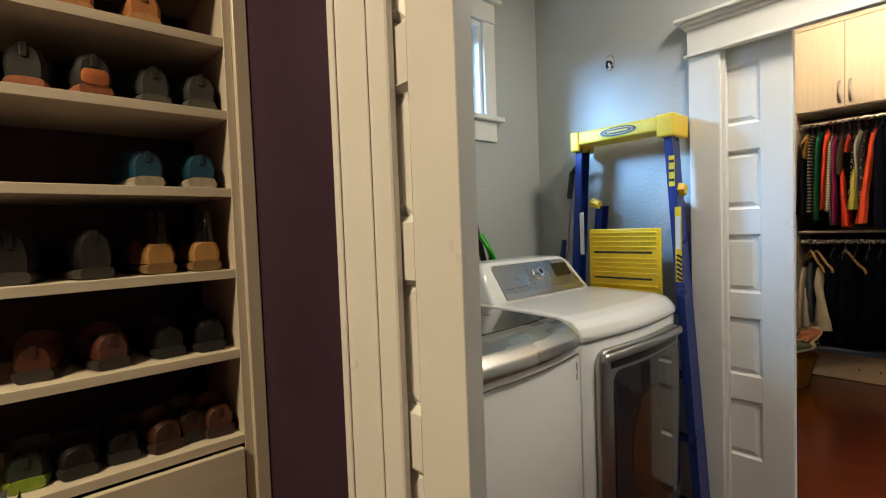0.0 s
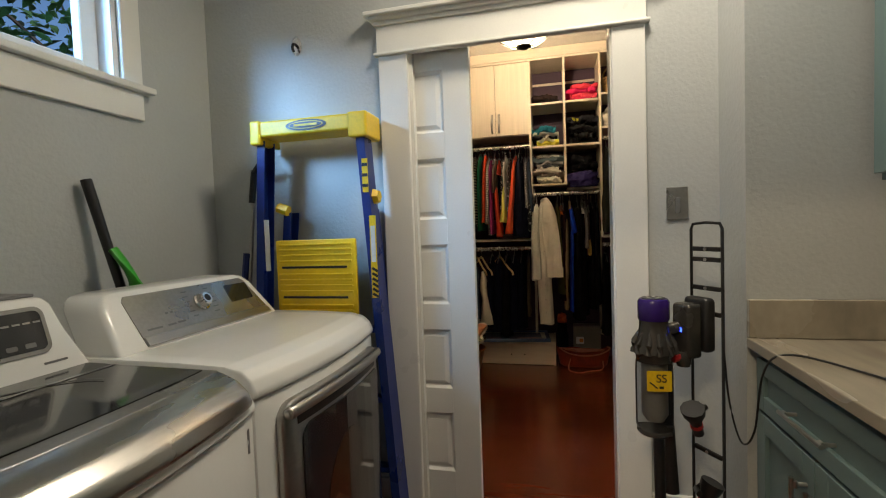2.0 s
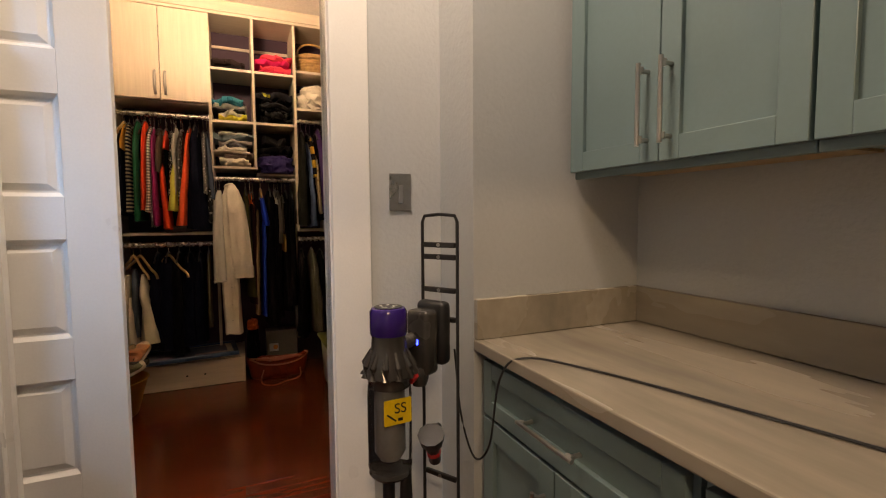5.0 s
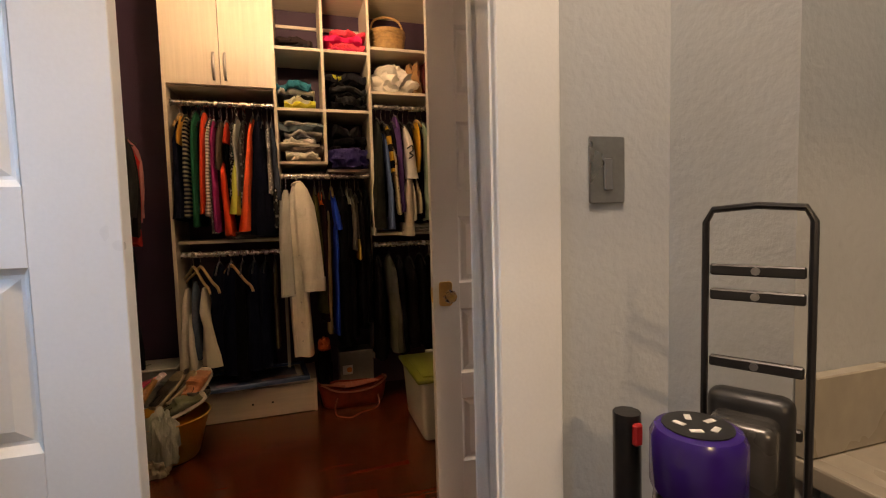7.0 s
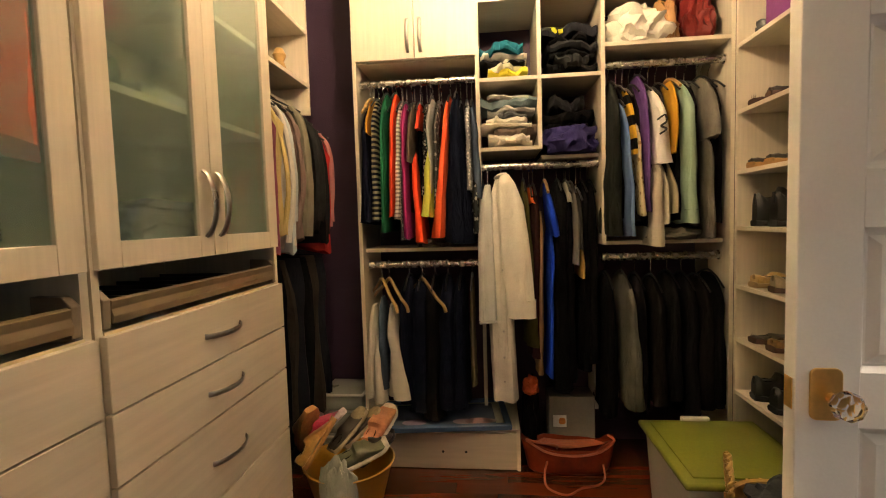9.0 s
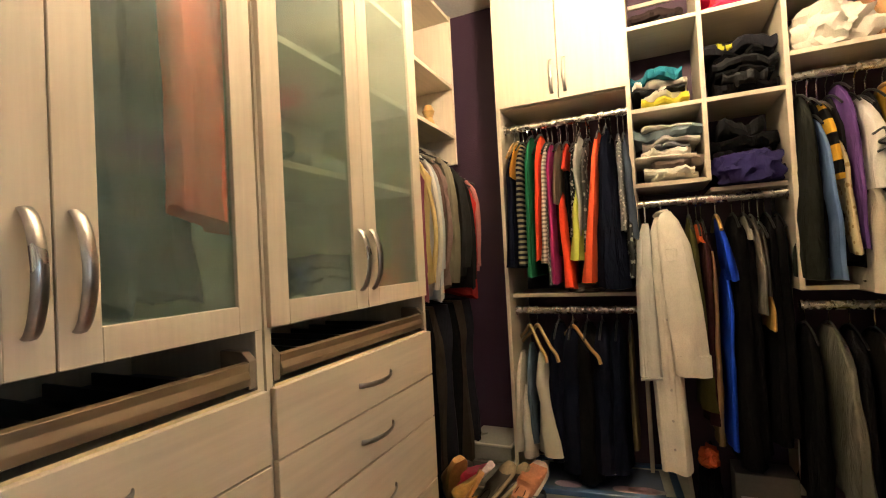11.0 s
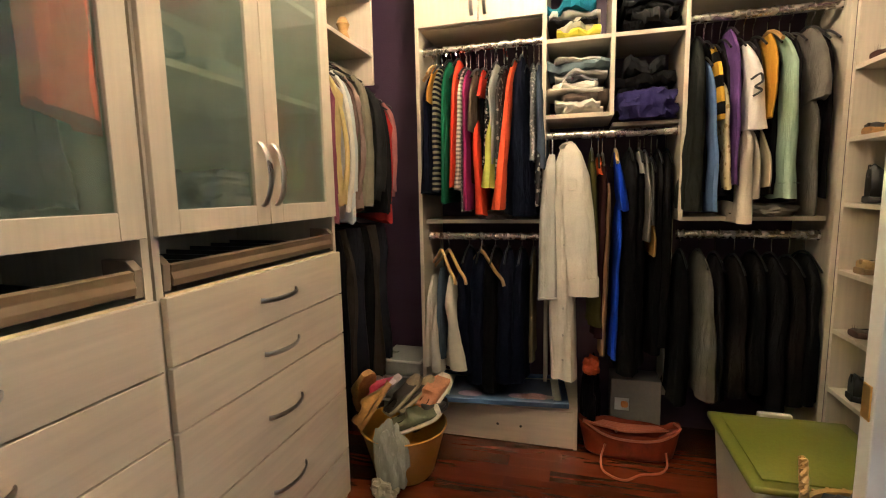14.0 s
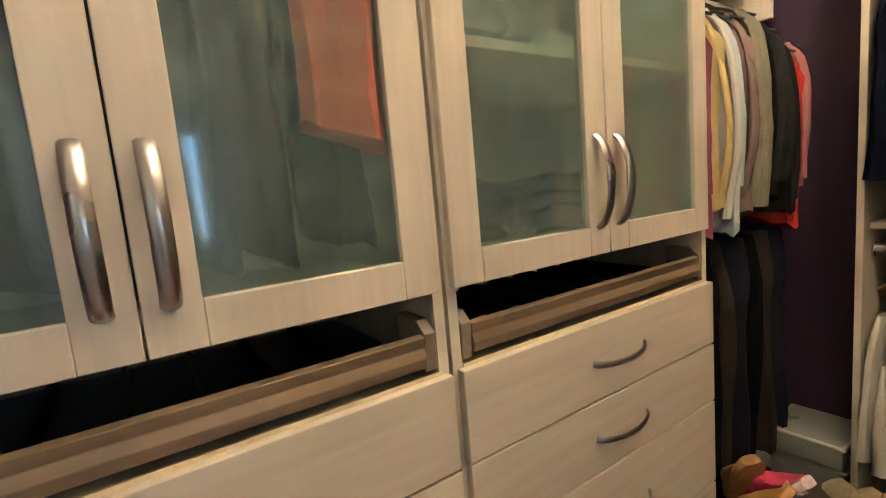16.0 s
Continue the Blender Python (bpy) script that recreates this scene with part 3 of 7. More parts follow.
for v in b.verts:
    u = abs(2 * v.co.x - DX0 - DX1) / (DX1 - DX0)
    if v.co.z > 0.93:
        v.co.z -= 0.006 * u ** 6
part("top", bow(b, DX0, DX1, 0.032, 14), APPL, dr, "", True)
outline = [(DX0 + 0.006, 0.975), (DX1 - 0.012, 0.975), (DX1 - 0.045, 1.05), (DX1 - 0.066, 1.105), (DX1 - 0.090, 1.128), (DX1 - 0.125, 1.136), (DX0 + 0.085, 1.136), (DX0 + 0.048, 1.128), (DX0 + 0.026, 1.100)]
part("console", hood(outline, KZ, KY, KL, 0.14, 0.016), APPL, dr, "", True)
panel = part("control_panel", slope_plate([(DX0 + 0.092, 0.989), (DX1 - 0.054, 0.989), (DX1 - 0.082, 1.052), (DX1 - 0.108, 1.112), (DX1 - 0.128, 1.123), (DX0 + 0.098, 1.123), (DX0 + 0.086, 1.110)], KZ, KY, KL, 0.0005, 0.003), SILVERP, dr, "brushed silver control panel")
part("panel_ledge", slope_plate([(DX0 + 0.094, 0.990), (DX1 - 0.056, 0.990), (DX1 - 0.066, 1.014), (DX0 + 0.092, 1.014)], KZ, KY, KL, 0.0036, 0.004, 0.002), STEEL, panel)
part("display", slope_plate(rrect(DX1 - 0.225, DX1 - 0.108, 1.050, 1.106, 0.006), KZ, KY, KL, 0.0036, 0.0015), DKGLASS, dr, "dark display window")
DC, tilt = DX0 + 0.345, math.degrees(math.atan2(1, KL))
dial_at = Matrix.Translation((DC, KY + (1.070 - KZ) * KL - 0.004, 1.070)) @ pose(0, 0, 0, tilt, 0, 0)
dial = part("dial", lathe([(0.029, 0), (0.029, 0.006), (0.024, 0.009), (0.022, 0.026), (0.018, 0.030), (0.012, 0.030)], 28, None, dial_at), CHROME, dr, "chrome dial", True)
part("dial_face", lathe([(0.012, 0.0302), (0.011, 0.0312)], 18, None, dial_at), DARKM, dial)
for i in range(6):
    for side in (-1, 1):
        z = 1.034 + i * 0.0145
        u = DC + side * (0.044 + 0.010 * math.sin(math.pi * (i + 0.5) / 6))
        part("marking", slope_plate([(u - 0.011, z), (u + 0.011, z), (u + 0.011, z + 0.003), (u - 0.011, z + 0.003)], KZ, KY, KL, 0.0036, 0.0004, 0), GREYP, dr)
for u0, u1, z in ((0.115, 0.165, 1.026), (0.185, 0.215, 1.026), (0.222, 0.250, 1.027), (0.196, 0.206, 1.058), (0.214, 0.224, 1.058)):
    part("marking", slope_plate([(DX0 + u0, z), (DX0 + u1, z), (DX0 + u1, z + 0.005), (DX0 + u0, z + 0.005)], KZ, KY, KL, 0.0036, 0.0004, 0), GREYP, dr)
door = part("door", bow(slab(rrect(DX0 + 0.060, DX1 - 0.030, 0.13, 0.866, 0.05, 6), DF - 0.024, DF + 0.004, "y", 0.010, 3), DX0, DX1, 0.032), STEEL, dr, "brushed steel door frame", True)
part("door_glass", bow(slab(rrect(DX0 + 0.125, DX1 - 0.050, 0.20, 0.790, 0.04, 6), DF - 0.0285, DF - 0.023, "y", 0.002, 1), DX0, DX1, 0.032), DKGLASS, door, "smoked glass")
part("porthole", bow(slab([(DX0 + 0.365 + 0.150 * math.cos(a * math.pi / 16), 0.47 + 0.215 * math.sin(a * math.pi / 16)) for a in range(32)], DF - 0.0302, DF - 0.0284, "y"), DX0, DX1, 0.032), surf("dark_drum", (0.04, 0.022, 0.011), 0.10, bump=0, coat=0.4), door)
b = tube(curve([(DX0 + 0.078, DF - 0.020, 0.838), (DX0 + 0.088, DF - 0.036, 0.843), (DX0 + 0.25, DF - 0.040, 0.848), (DX1 - 0.24, DF - 0.040, 0.848), (DX1 - 0.062, DF - 0.036, 0.843), (DX1 - 0.050, DF - 0.020, 0.838)], 6), 0.011, 12, flat=1.3)
grip = part("door_handle", bow(b, DX0, DX1, 0.032), STEEL, dr, "curved steel door grip", True)
for x in (DX0 + 0.080, DX1 - 0.052):
    part("grip_end", bow(lathe([(0.006, -0.014), (0.014, -0.010), (0.017, 0.0), (0.014, 0.010), (0.006, 0.014)], 14, None, pose(x, DF - 0.030, 0.841, 0, 90, 0)), DX0, DX1, 0.032), NICKEL, grip, "", True)
# dark plate on the door face paints the shaded gap below the grip
part("door_recess", bow(box(DX0 + 0.11, DX1 - 0.08, DF - 0.0260, DF - 0.0238, 0.800, 0.830), DX0, DX1, 0.032), DARKM, door)
part("feet_rail", box(DX0 + 0.02, DX1 - 0.02, DF + 0.06, DB - 0.02, 0.0, 0.021), BLACKP, dr)

WX, WY = 0.703, 1.394
VY, VZ, VL = 1.385, 0.970, 0.30                  # foot and lean of the washer's console
wa = thing("washing_machine", (1.05, 1.28, 0), "white top-loading washer with a glass and steel lid", "washing machine")
part("cabinet", bow(box(WX, WY, DF, DB, 0.02, 0.872, 0.006, 2), WX, WY, 0.040), APPL, wa, "", True)
prof = [(DF - 0.008, 0.876), (DF - 0.010, 0.892), (DF + 0.004, 0.920), (DF + 0.045, 0.952), (DF + 0.12, 0.966), (DB, 0.974), (DB, 0.876)]
part("top_rim", bow(slab(prof, WX - 0.002, WY + 0.001, "x", 0.010, 3), WX, WY, 0.040, 12), APPL, wa, "", True)
lid = part("lid", bow(slab([(DF + 0.060, 0.960), (DF + 0.066, 0.978), (DF + 0.430, 0.984), (DF + 0.432, 0.966)], WX + 0.030, WY - 0.030, "x", 0.003, 2), WX, WY, 0.040), SILVERP, wa, "grey lid frame", True)
# clear glass drawn opaque: its dark colour stands for the dim tub inside
part("lid_glass", bow(slab([(DF + 0.098, 0.9785), (DF + 0.098, 0.9815), (DF + 0.418, 0.9870), (DF + 0.418, 0.9840)], WX + 0.044, WY - 0.044, "x"), WX, WY, 0.040), DKGLASS, lid, "clear lid glass, the dim tub below put into its dark colour")
part("lid_seam", box(WX + 0.046, WY - 0.046, DF + 0.330, DF + 0.338, 0.9862, 0.9872), SILVERP, lid)
part("tub_rim", tube([(1.05 + 0.20 * math.cos(a * math.pi / 14), DF + 0.250 + 0.12 * math.sin(a * math.pi / 14), 0.9872) for a in range(15)], 0.0012, 5), GREYP, lid)
prof = [(DF - 0.013, 0.898), (DF - 0.020, 0.910), (DF - 0.010, 0.934), (DF + 0.018, 0.958), (DF + 0.055, 0.974), (DF + 0.080, 0.979), (DF + 0.082, 0.968), (DF + 0.02, 0.905)]
part("lid_band", bow(slab(prof, WX + 0.022, WY - 0.030, "x", 0.006, 3), WX, WY, 0.040, 14), surf("polished_lid_steel", (0.46, 0.44, 0.41), 0.26, metal=1.0, var=0.10, scale=5, grain=0.05, gscale=90, bump=0.10, stretch=(0.25, 1, 1)), lid, "curved brushed steel lid front", True)
outline = [(WX + 0.006, 0.966), (WY - 0.010, 0.966), (WY - 0.052, 1.075), (WY - 0.066, 1.135), (WY - 0.082, 1.152), (WX + 0.06, 1.152), (WX + 0.03, 1.13)]
part("console", hood(outline, VZ, VY, VL, 0.15, 0.012), APPL, wa, "", True)
part("console_cap", box(WX + 0.05, WY - 0.085, VY + 0.075, VY + 0.185, 1.1525, 1.160, 0.002), GREYP, wa, "grey console top")
part("display_surround", slope_plate(rrect(WY - 0.47, WY - 0.092, 1.028, 1.134, 0.022), VZ, VY, VL, 0.0005, 0.003, 0.001), SILVERP, wa)
part("display", slope_plate(rrect(WY - 0.462, WY - 0.102, 1.038, 1.125, 0.014), VZ, VY, VL, 0.0036, 0.0012), DKGLASS, wa, "dark display window")
for i in range(9):
    u = WY - 0.445 + 0.037 * i
    part("key", slope_plate(rrect(u, u + 0.022, 1.046, 1.056, 0.003), VZ, VY, VL, 0.005, 0.001, 0), GREYP, wa)
for i in range(5):
    part("marking", slope_plate([(WY - 0.205 + 0.021 * i, 1.098), (WY - 0.190 + 0.021 * i, 1.098), (WY - 0.190 + 0.021 * i, 1.102), (WY - 0.205 + 0.021 * i, 1.102)], VZ, VY, VL, 0.005, 0.0006, 0), SILVERP, wa)
part("marking", slope_plate([(WY - 0.120, 1.002), (WY - 0.068, 1.002), (WY - 0.068, 1.007), (WY - 0.120, 1.007)], VZ, VY, VL, 0.0005, 0.0006, 0), GREYP, wa)
badge = part("badge", box(WY - 0.052, WY - 0.024, DF - 0.007, DF + 0.0035, 0.790, 0.846, 0.001), GREYP, wa, "small grey badge")
part("badge_mark", lathe([(0.008, 0), (0.008, 0.0008)], 16, None, pose(WY - 0.038, DF - 0.0071, 0.818, 90)), MARK, badge)
part("feet_rail", box(WX + 0.02, WY - 0.02, DF + 0.06, DB - 0.02, 0.0, 0.021), BLACKP, wa)

# ---- stepladder, folded against the wall ----
la = thing("stepladder", (2.25, 1.2, 0), "blue fibreglass stepladder with yellow cap and step, folded upright", "stepladder")
LY0, LY1 = 0.958, 1.458
cap = part("top_cap", box(2.150, 2.285, LY0, LY1, 1.672, 1.735, 0.008, 2), YELLOW, la, "yellow moulded top cap")
for y0, y1 in ((LY0 - 0.004, LY0 + 0.075), (LY1 - 0.045, LY1 + 0.004)):
    part("cap_end", box(2.144, 2.29, y0, y1, 1.642, 1.739, 0.008, 2), YELLOW, la)
part("cap_badge", turn(lathe([(0.088, 0), (0.088, 0.0025)], 32), pose(2.1495, 1.210, 1.705, 0, -90, 0) @ Matrix.Diagonal((0.24, 1, 1, 1))), BLACKP, cap, "dark oval badge")
part("cap_badge", turn(lathe([(0.074, 0), (0.074, 0.002)], 32), pose(2.1478, 1.210, 1.705, 0, -90, 0) @ Matrix.Diagonal((0.20, 1, 1, 1))), YELLOW, cap)
part("cap_badge", turn(lathe([(0.070, 0), (0.070, 0.002)], 32), pose(2.1462, 1.210, 1.705, 0, -90, 0) @ Matrix.Diagonal((0.165, 1, 1, 1))), BLACKP, cap)
part("cap_badge", box(2.1435, 2.1443, 1.160, 1.260, 1.701, 1.709), YELLOW, cap)


def rail(y, top, foot, x0, x1):
    """A channel-shaped side rail that splays towards its foot."""
    w, t = 0.034, 0.005
    out = [(x0, 0), (x1, 0), (x1, w), (x1 - t, w), (x1 - t, t), (x0 + t, t), (x0 + t, w), (x0, w)]
    if y > 1.2:
        out = [(u, w - v) for u, v in out]
    b = slab(out, 0, 1, "z")
    for v in b.verts:
        f = v.co.z
        v.co = Vector((v.co.x, v.co.y + foot + (y - foot) * f, 0.012 + f * (top - 0.012)))
    return b


part("side_rail", rail(LY0 + 0.018, 1.66, LY0 - 0.085, 2.165, 2.238), BLUEF, la, "", True)
part("side_rail", rail(LY1 - 0.050, 1.66, LY1 + 0.055, 2.165, 2.238), BLUEF, la, "", True)
part("back_rail", rail(LY0 + 0.024, 1.37, LY0 - 0.070, 2.246, 2.312), BLUEF, la, "", True)
part("back_rail", rail(LY1 - 0.105, 1.37, LY1 + 0.035, 2.246, 2.312), BLUEF, la, "", True)
part("rail_bracket", lathe([(0.032, 0), (0.034, 0.014), (0.024, 0.034)], 6, None, pose(2.215, LY0 + 0.016, 1.415, 90, 0, 0)), YELLOW, la, "yellow corner brace")
part("rail_bracket", tube([(2.235, LY1 - 0.10, 1.375), (2.235, LY1 - 0.055, 1.39)], 0.022, 8), YELLOW, la)
bm = box(2.145, 2.162, 1.020, 1.368, 0.955, 1.254, 0.006, 2)
step = part("platform", bm, YELLOW, la, "yellow ribbed fold-down step", True)
for z in (0.968, 0.990, 1.045, 1.068, 1.090, 1.112, 1.165, 1.188, 1.210, 1.230):
    part("rib", box(2.1405, 2.1448, 1.036, 1.352, z, z + 0.008, 0.0012), YELLOW, step)
for z in (1.020, 1.140):
    part("slot", box(2.1435, 2.1455, 1.058, 1.342, z, z + 0.009), DARKM, step)
for i in range(5):
    z = 0.32 + 0.28 * i
    if z < 0.9:
        part("rung", box(2.172, 2.222, LY0 + 0.02 - 0.06 * (1 - z / 1.66), LY1 - 0.03 + 0.06 * (1 - z / 1.66), z, z + 0.022, 0.003), BLUEF, la)
part("label_strip", box(2.1625, 2.1645, LY0 + 0.006, LY0 + 0.030, 1.43, 1.56, 0), YELLOW, la)
for i in range(3):
    part("label_bar", box(2.161, 2.1624, LY0 + 0.007, LY0 + 0.029, 1.45 + i * 0.04, 1.462 + i * 0.04), BLACKP, la)
part("label_strip", box(2.1625, 2.1645, LY0 - 0.018, LY0 + 0.008, 1.02, 1.34), YELLOW, la)
part("label_bar", box(2.161, 2.1624, LY0 - 0.014, LY0 + 0.004, 1.16, 1.30), MARK, la)
for i in range(6):
    part("label_bar", turn(box(2.161, 2.1624, -0.013, 0.013, -0.005, 0.005), pose(0, LY0 - 0.008, 1.03 + i * 0.02) @ pose(0, 0, 0, 32, 0, 0)), BLACKP, la)
part("label_strip", box(2.1625, 2.1645, LY1 - 0.052, LY1 - 0.030, 1.13, 1.34), MARK, la)
for y in (LY0 - 0.085, LY1 + 0.06):
    part("foot", box(2.158, 2.236, y - 0.004, y + 0.032, 0.0, 0.03, 0.004), YELLOW, la)

# long-handled tools behind the machines
br = thing("broom", (1.66, 1.72, 0), "black-handled broom with a green grip leaning in the corner", "broom")
part("handle", tube([(1.86, 1.66, 0.10), (1.746, 1.70, 1.112), (1.692, 1.755, 1.48)], 0.015, 10, taper=[0.8, 1, 1.15]), BLACKP, br, "", True)
part("grip", tube(curve([(1.79, 1.645, 1.00), (1.765, 1.65, 1.10), (1.74, 1.66, 1.18), (1.715, 1.69, 1.25)], 4), 0.028, 10, flat=0.5, taper=None), GREENP, br, "green plastic grip", True)
part("head", box(1.76, 1.98, 1.64, 1.70, 0.0, 0.10, 0.01), GREENP, br)
mp = thing("mop", (2.27, 1.57, 0), "long-handled mop with a dark blue grip in the corner", "mop")
part("handle", tube([(2.26, 1.66, 0.05), (2.262, 1.60, 0.9), (2.268, 1.535, 1.55)], 0.009, 8), NICKEL, mp, "", True)
part("grip", tube([(2.262, 1.61, 1.02), (2.264, 1.585, 1.20)], 0.019, 8), BLUEF, mp)
part("grip", tube([(2.266, 1.553, 1.42), (2.268, 1.535, 1.56)], 0.014, 8), BLACKP, mp)
part("hook_end", tube([(2.268, 1.535, 1.55), (2.23, 1.46, 1.60)], 0.016, 8, flat=0.7), BLACKP, mp)
part("head", box(2.2, 2.3, 1.58, 1.70, 0.0, 0.05, 0.008), BLUEF, mp)

# ---- counter side of the laundry ----
CE = 2.088
bm = box(XW + 0.003, CE, YS, -0.298, 0.880, 0.912, 0.004, 2)
ct = thing("countertop", (1.4, -0.6, 0.88), "veined beige stone countertop with a low upstand", "countertop")
part("slab", bm, STONE, ct)
part("upstand", box(XW + 0.003, CE, YS, YS + 0.02, 0.913, 1.029, 0.002), STONE, ct)
part("upstand", box(CE - 0.02, CE, YS + 0.021, -0.300, 0.913, 1.029, 0.002), STONE, ct)


def bar_pull(a, b, out, parent):
    """A round bar pull with two posts, between two points."""
    a, b, o = Vector(a), Vector(b), Vector(out)
    d = (b - a).normalized()
    bm = tube([a + o - d * 0.016, b + o + d * 0.016], 0.0055, 10)
    for p in (a, b):
        tube([p, p + o], 0.0055, 8, bm)
        tube([p + o * 0.8 - d * 0.008, p + o * 0.8 + d * 0.008], 0.0075, 8, bm)
    return part("handle", bm, NICKEL, parent, "satin nickel bar handle", True)


def shaker(name, x0, x1, y, z0, z1, parent, s, frame_w=0.055):
    """A framed front of thickness 0.02 at y that faces s, with a recessed panel."""
    y1 = y - s * 0.02
    lo, hi = min(y, y1), max(y, y1)
    bm = box(x0, x0 + frame_w, lo, hi, z0, z1, 0.0015)
    box(x1 - frame_w, x1, lo, hi, z0, z1, 0.0015, 1, bm)
    box(x0 + frame_w, x1 - frame_w, lo, hi, z0, z0 + frame_w, 0.0015, 1, bm)
    box(x0 + frame_w, x1 - frame_w, lo, hi, z1 - frame_w, z1, 0.0015, 1, bm)
    mid = y - s * 0.012
    box(x0 + frame_w, x1 - frame_w, min(mid, y1), max(mid, y1), z0 + frame_w, z1 - frame_w, 0, 1, bm)
    return part(name, bm, CABBLUE, parent)


def base_unit(x0, x1):
    u = thing("base_cabinet", ((x0 + x1) / 2, -0.6, 0), "dusty blue shaker base cabinet with a drawer over two doors", "cabinet", "laundry base cabinets")
    bm = box(x0, x1, YS + 0.01, -0.338, 0.10, 0.878)
    box(x0, x1, YS + 0.01, -0.40, 0.0, 0.099, 0, 1, bm)
    part("body", bm, CABBLUE, u)
    f = -0.317
    d = shaker("drawer", x0 + 0.012, x1 - 0.012, f, 0.705, 0.858, u, 1, 0.045)
    xm = (x0 + x1) / 2
    bar_pull((xm - 0.085, f, 0.775), (xm + 0.085, f, 0.775), (0, 0.034, 0), d)
    for a, b, h in ((x0 + 0.012, xm - 0.002, xm - 0.035), (xm + 0.002, x1 - 0.012, xm + 0.035)):
        q = shaker("door", a, b, f, 0.115, 0.695, u, 1)
        bar_pull((h, f, 0.46), (h, f, 0.62), (0, 0.034, 0), q)


base_unit(1.395, 2.075)
base_unit(0.71, 1.385)
for x0, x1 in ((1.415, 2.062), (0.765, 1.412)):
    u = thing("wall_cabinet", ((x0 + x1) / 2, -0.77, 1.385), "dusty blue shaker wall cabinet with two doors", "cabinet", "laundry wall cabinets")
    part("body", box(x0, x1, YS + 0.001, -0.632, 1.395, 2.50), CABBLUE, u)
    part("underside", box(x0 + 0.02, x1 - 0.02, YS + 0.02, -0.65, 1.388, 1.3945), WOODH, u, "warm wood underside")
    part("light_rail", box(x0, x1, -0.652, -0.632, 1.372, 1.3945, 0.002), CABBLUE, u)
    xm = (x0 + x1) / 2
    for a, b, h in ((x0 + 0.003, xm - 0.0015, xm - 0.033), (xm + 0.0015, x1 - 0.003, xm + 0.033)):
        q = shaker("door", a, b, -0.611, 1.392, 2.495, u, 1)
        bar_pull((h, -0.611, 1.445), (h, -0.611, 1.608), (0, 0.034, 0), q)
cable = solo("power_cable", tube(curve([(2.06, -0.225, 0.90), (2.04, -0.235, 0.72), (1.99, -0.25, 0.62), (1.93, -0.262, 0.68), (1.90, -0.275, 0.86), (1.86, -0.32, 0.918), (1.70, -0.42, 0.917), (1.45, -0.50, 0.917), (1.1, -0.60, 0.917)], 8), 0.003, 6), BLACKP, "thin black power cable trailing over the counter", "cable", smooth=True)

# ---- cordless vacuum on its stand ----
st = thing("vacuum_stand", (2.08, -0.18, 0), "slim black metal vacuum stand with accessories", "vacuum stand")
SM = pose(2.05, -0.178, 0, 0, 0, 212)            # its own frame: x across, y towards the room


def sp(bm):
    return turn(bm, SM)


pts = [(-0.056, 0, 0.02), (-0.056, 0, 1.25), (-0.048, 0, 1.266), (0, 0, 1.27), (0.048, 0, 1.266), (0.056, 0, 1.25), (0.056, 0, 0.02)]
part("post", sp(tube(pts, 0.0045, 8, flat=1.0, up=(0, 1, 0))), BLACKP, st, "", True)
for z in (1.062, 1.150, 1.182, 0.985, 0.55, 0.33):
    part("crossbar", sp(box(-0.05, 0.05, -0.005, 0.005, z, z + 0.014, 0.002)), DARKM, st)
    part("screw", sp(lathe([(0.005, 0), (0.005, 0.003)], 8, None, pose(0, -0.005, z + 0.007, 90))), NICKEL, st)
part("base", sp(slab(rrect(-0.13, 0.13, -0.12, 0.12, 0.03), 0.0, 0.018, "z", 0.004)), BLACKP, st)
part("dock", sp(box(-0.045, 0.045, -0.05, -0.010, 0.88, 1.045, 0.014, 3)), BLACKP, st, "", True)
for z, l in ((0.70, 0.10), (0.46, 0.08)):
    part("holder", sp(tube([(0.0, -0.008, z), (0.0, -0.05, z - 0.01), (0.045, -0.085, z + 0.004)], 0.009, 8)), BLACKP, st)
va = thing("cordless_vacuum", (1.98, -0.06, 0.60), "cordless vacuum with purple filter and clear bin, docked", "vacuum cleaner")
VM = pose(1.975, -0.012, 0, 0, 0, -85)


def vp(bm):
    return turn(bm, VM)


part("filter_cap", vp(lathe([(0.043, 0.985), (0.0445, 0.99), (0.0445, 1.040), (0.040, 1.048), (0.034, 1.050)], 28)), PURPLEP, va, "purple filter cap", True)
part("cap_disc", vp(lathe([(0.033, 1.0502), (0.033, 1.0515)], 24)), BLACKP, va)
for i in range(5):
    part("cap_mark", vp(turn(box(-0.006, 0.006, -0.003, 0.003, 1.0516, 1.0524), pose(0.017 * math.cos(i * 1.26), 0.017 * math.sin(i * 1.26), 0, 0, 0, i * 50))), MARK, va)
part("cyclone", vp(lathe([(0.040, 0.985), (0.042, 0.955), (0.060, 0.905), (0.062, 0.890), (0.052, 0.878), (0.050, 0.86)], 28)), SMOKEP, va, "", True)
for i in range(12):
    a = i * math.pi / 6
    c, s = math.cos(a), math.sin(a)
    part("cone", vp(tube([(0.040 * c, 0.040 * s, 0.948), (0.058 * c, 0.058 * s, 0.915), (0.061 * c, 0.061 * s, 0.888)], 0.0085, 8, taper=[0.6, 1, 1.1])), SMOKEP, va, "", True)
part("dust_bin", vp(lathe([(0.052, 0.862), (0.054, 0.84), (0.054, 0.665), (0.048, 0.655)], 28)), CLEAR, va, "clear dust bin", True).visible_shadow = False
part("inner_shroud", vp(lathe([(0.034, 0.862), (0.034, 0.70), (0.022, 0.68)], 20)), GREYP, va, "", True)
part("sticker", vp(slab(rrect(-0.036, 0.032, 0.785, 0.845, 0.003), -0.0565, -0.0545, "y")), YELLOW, va, "yellow sticker with black marks")
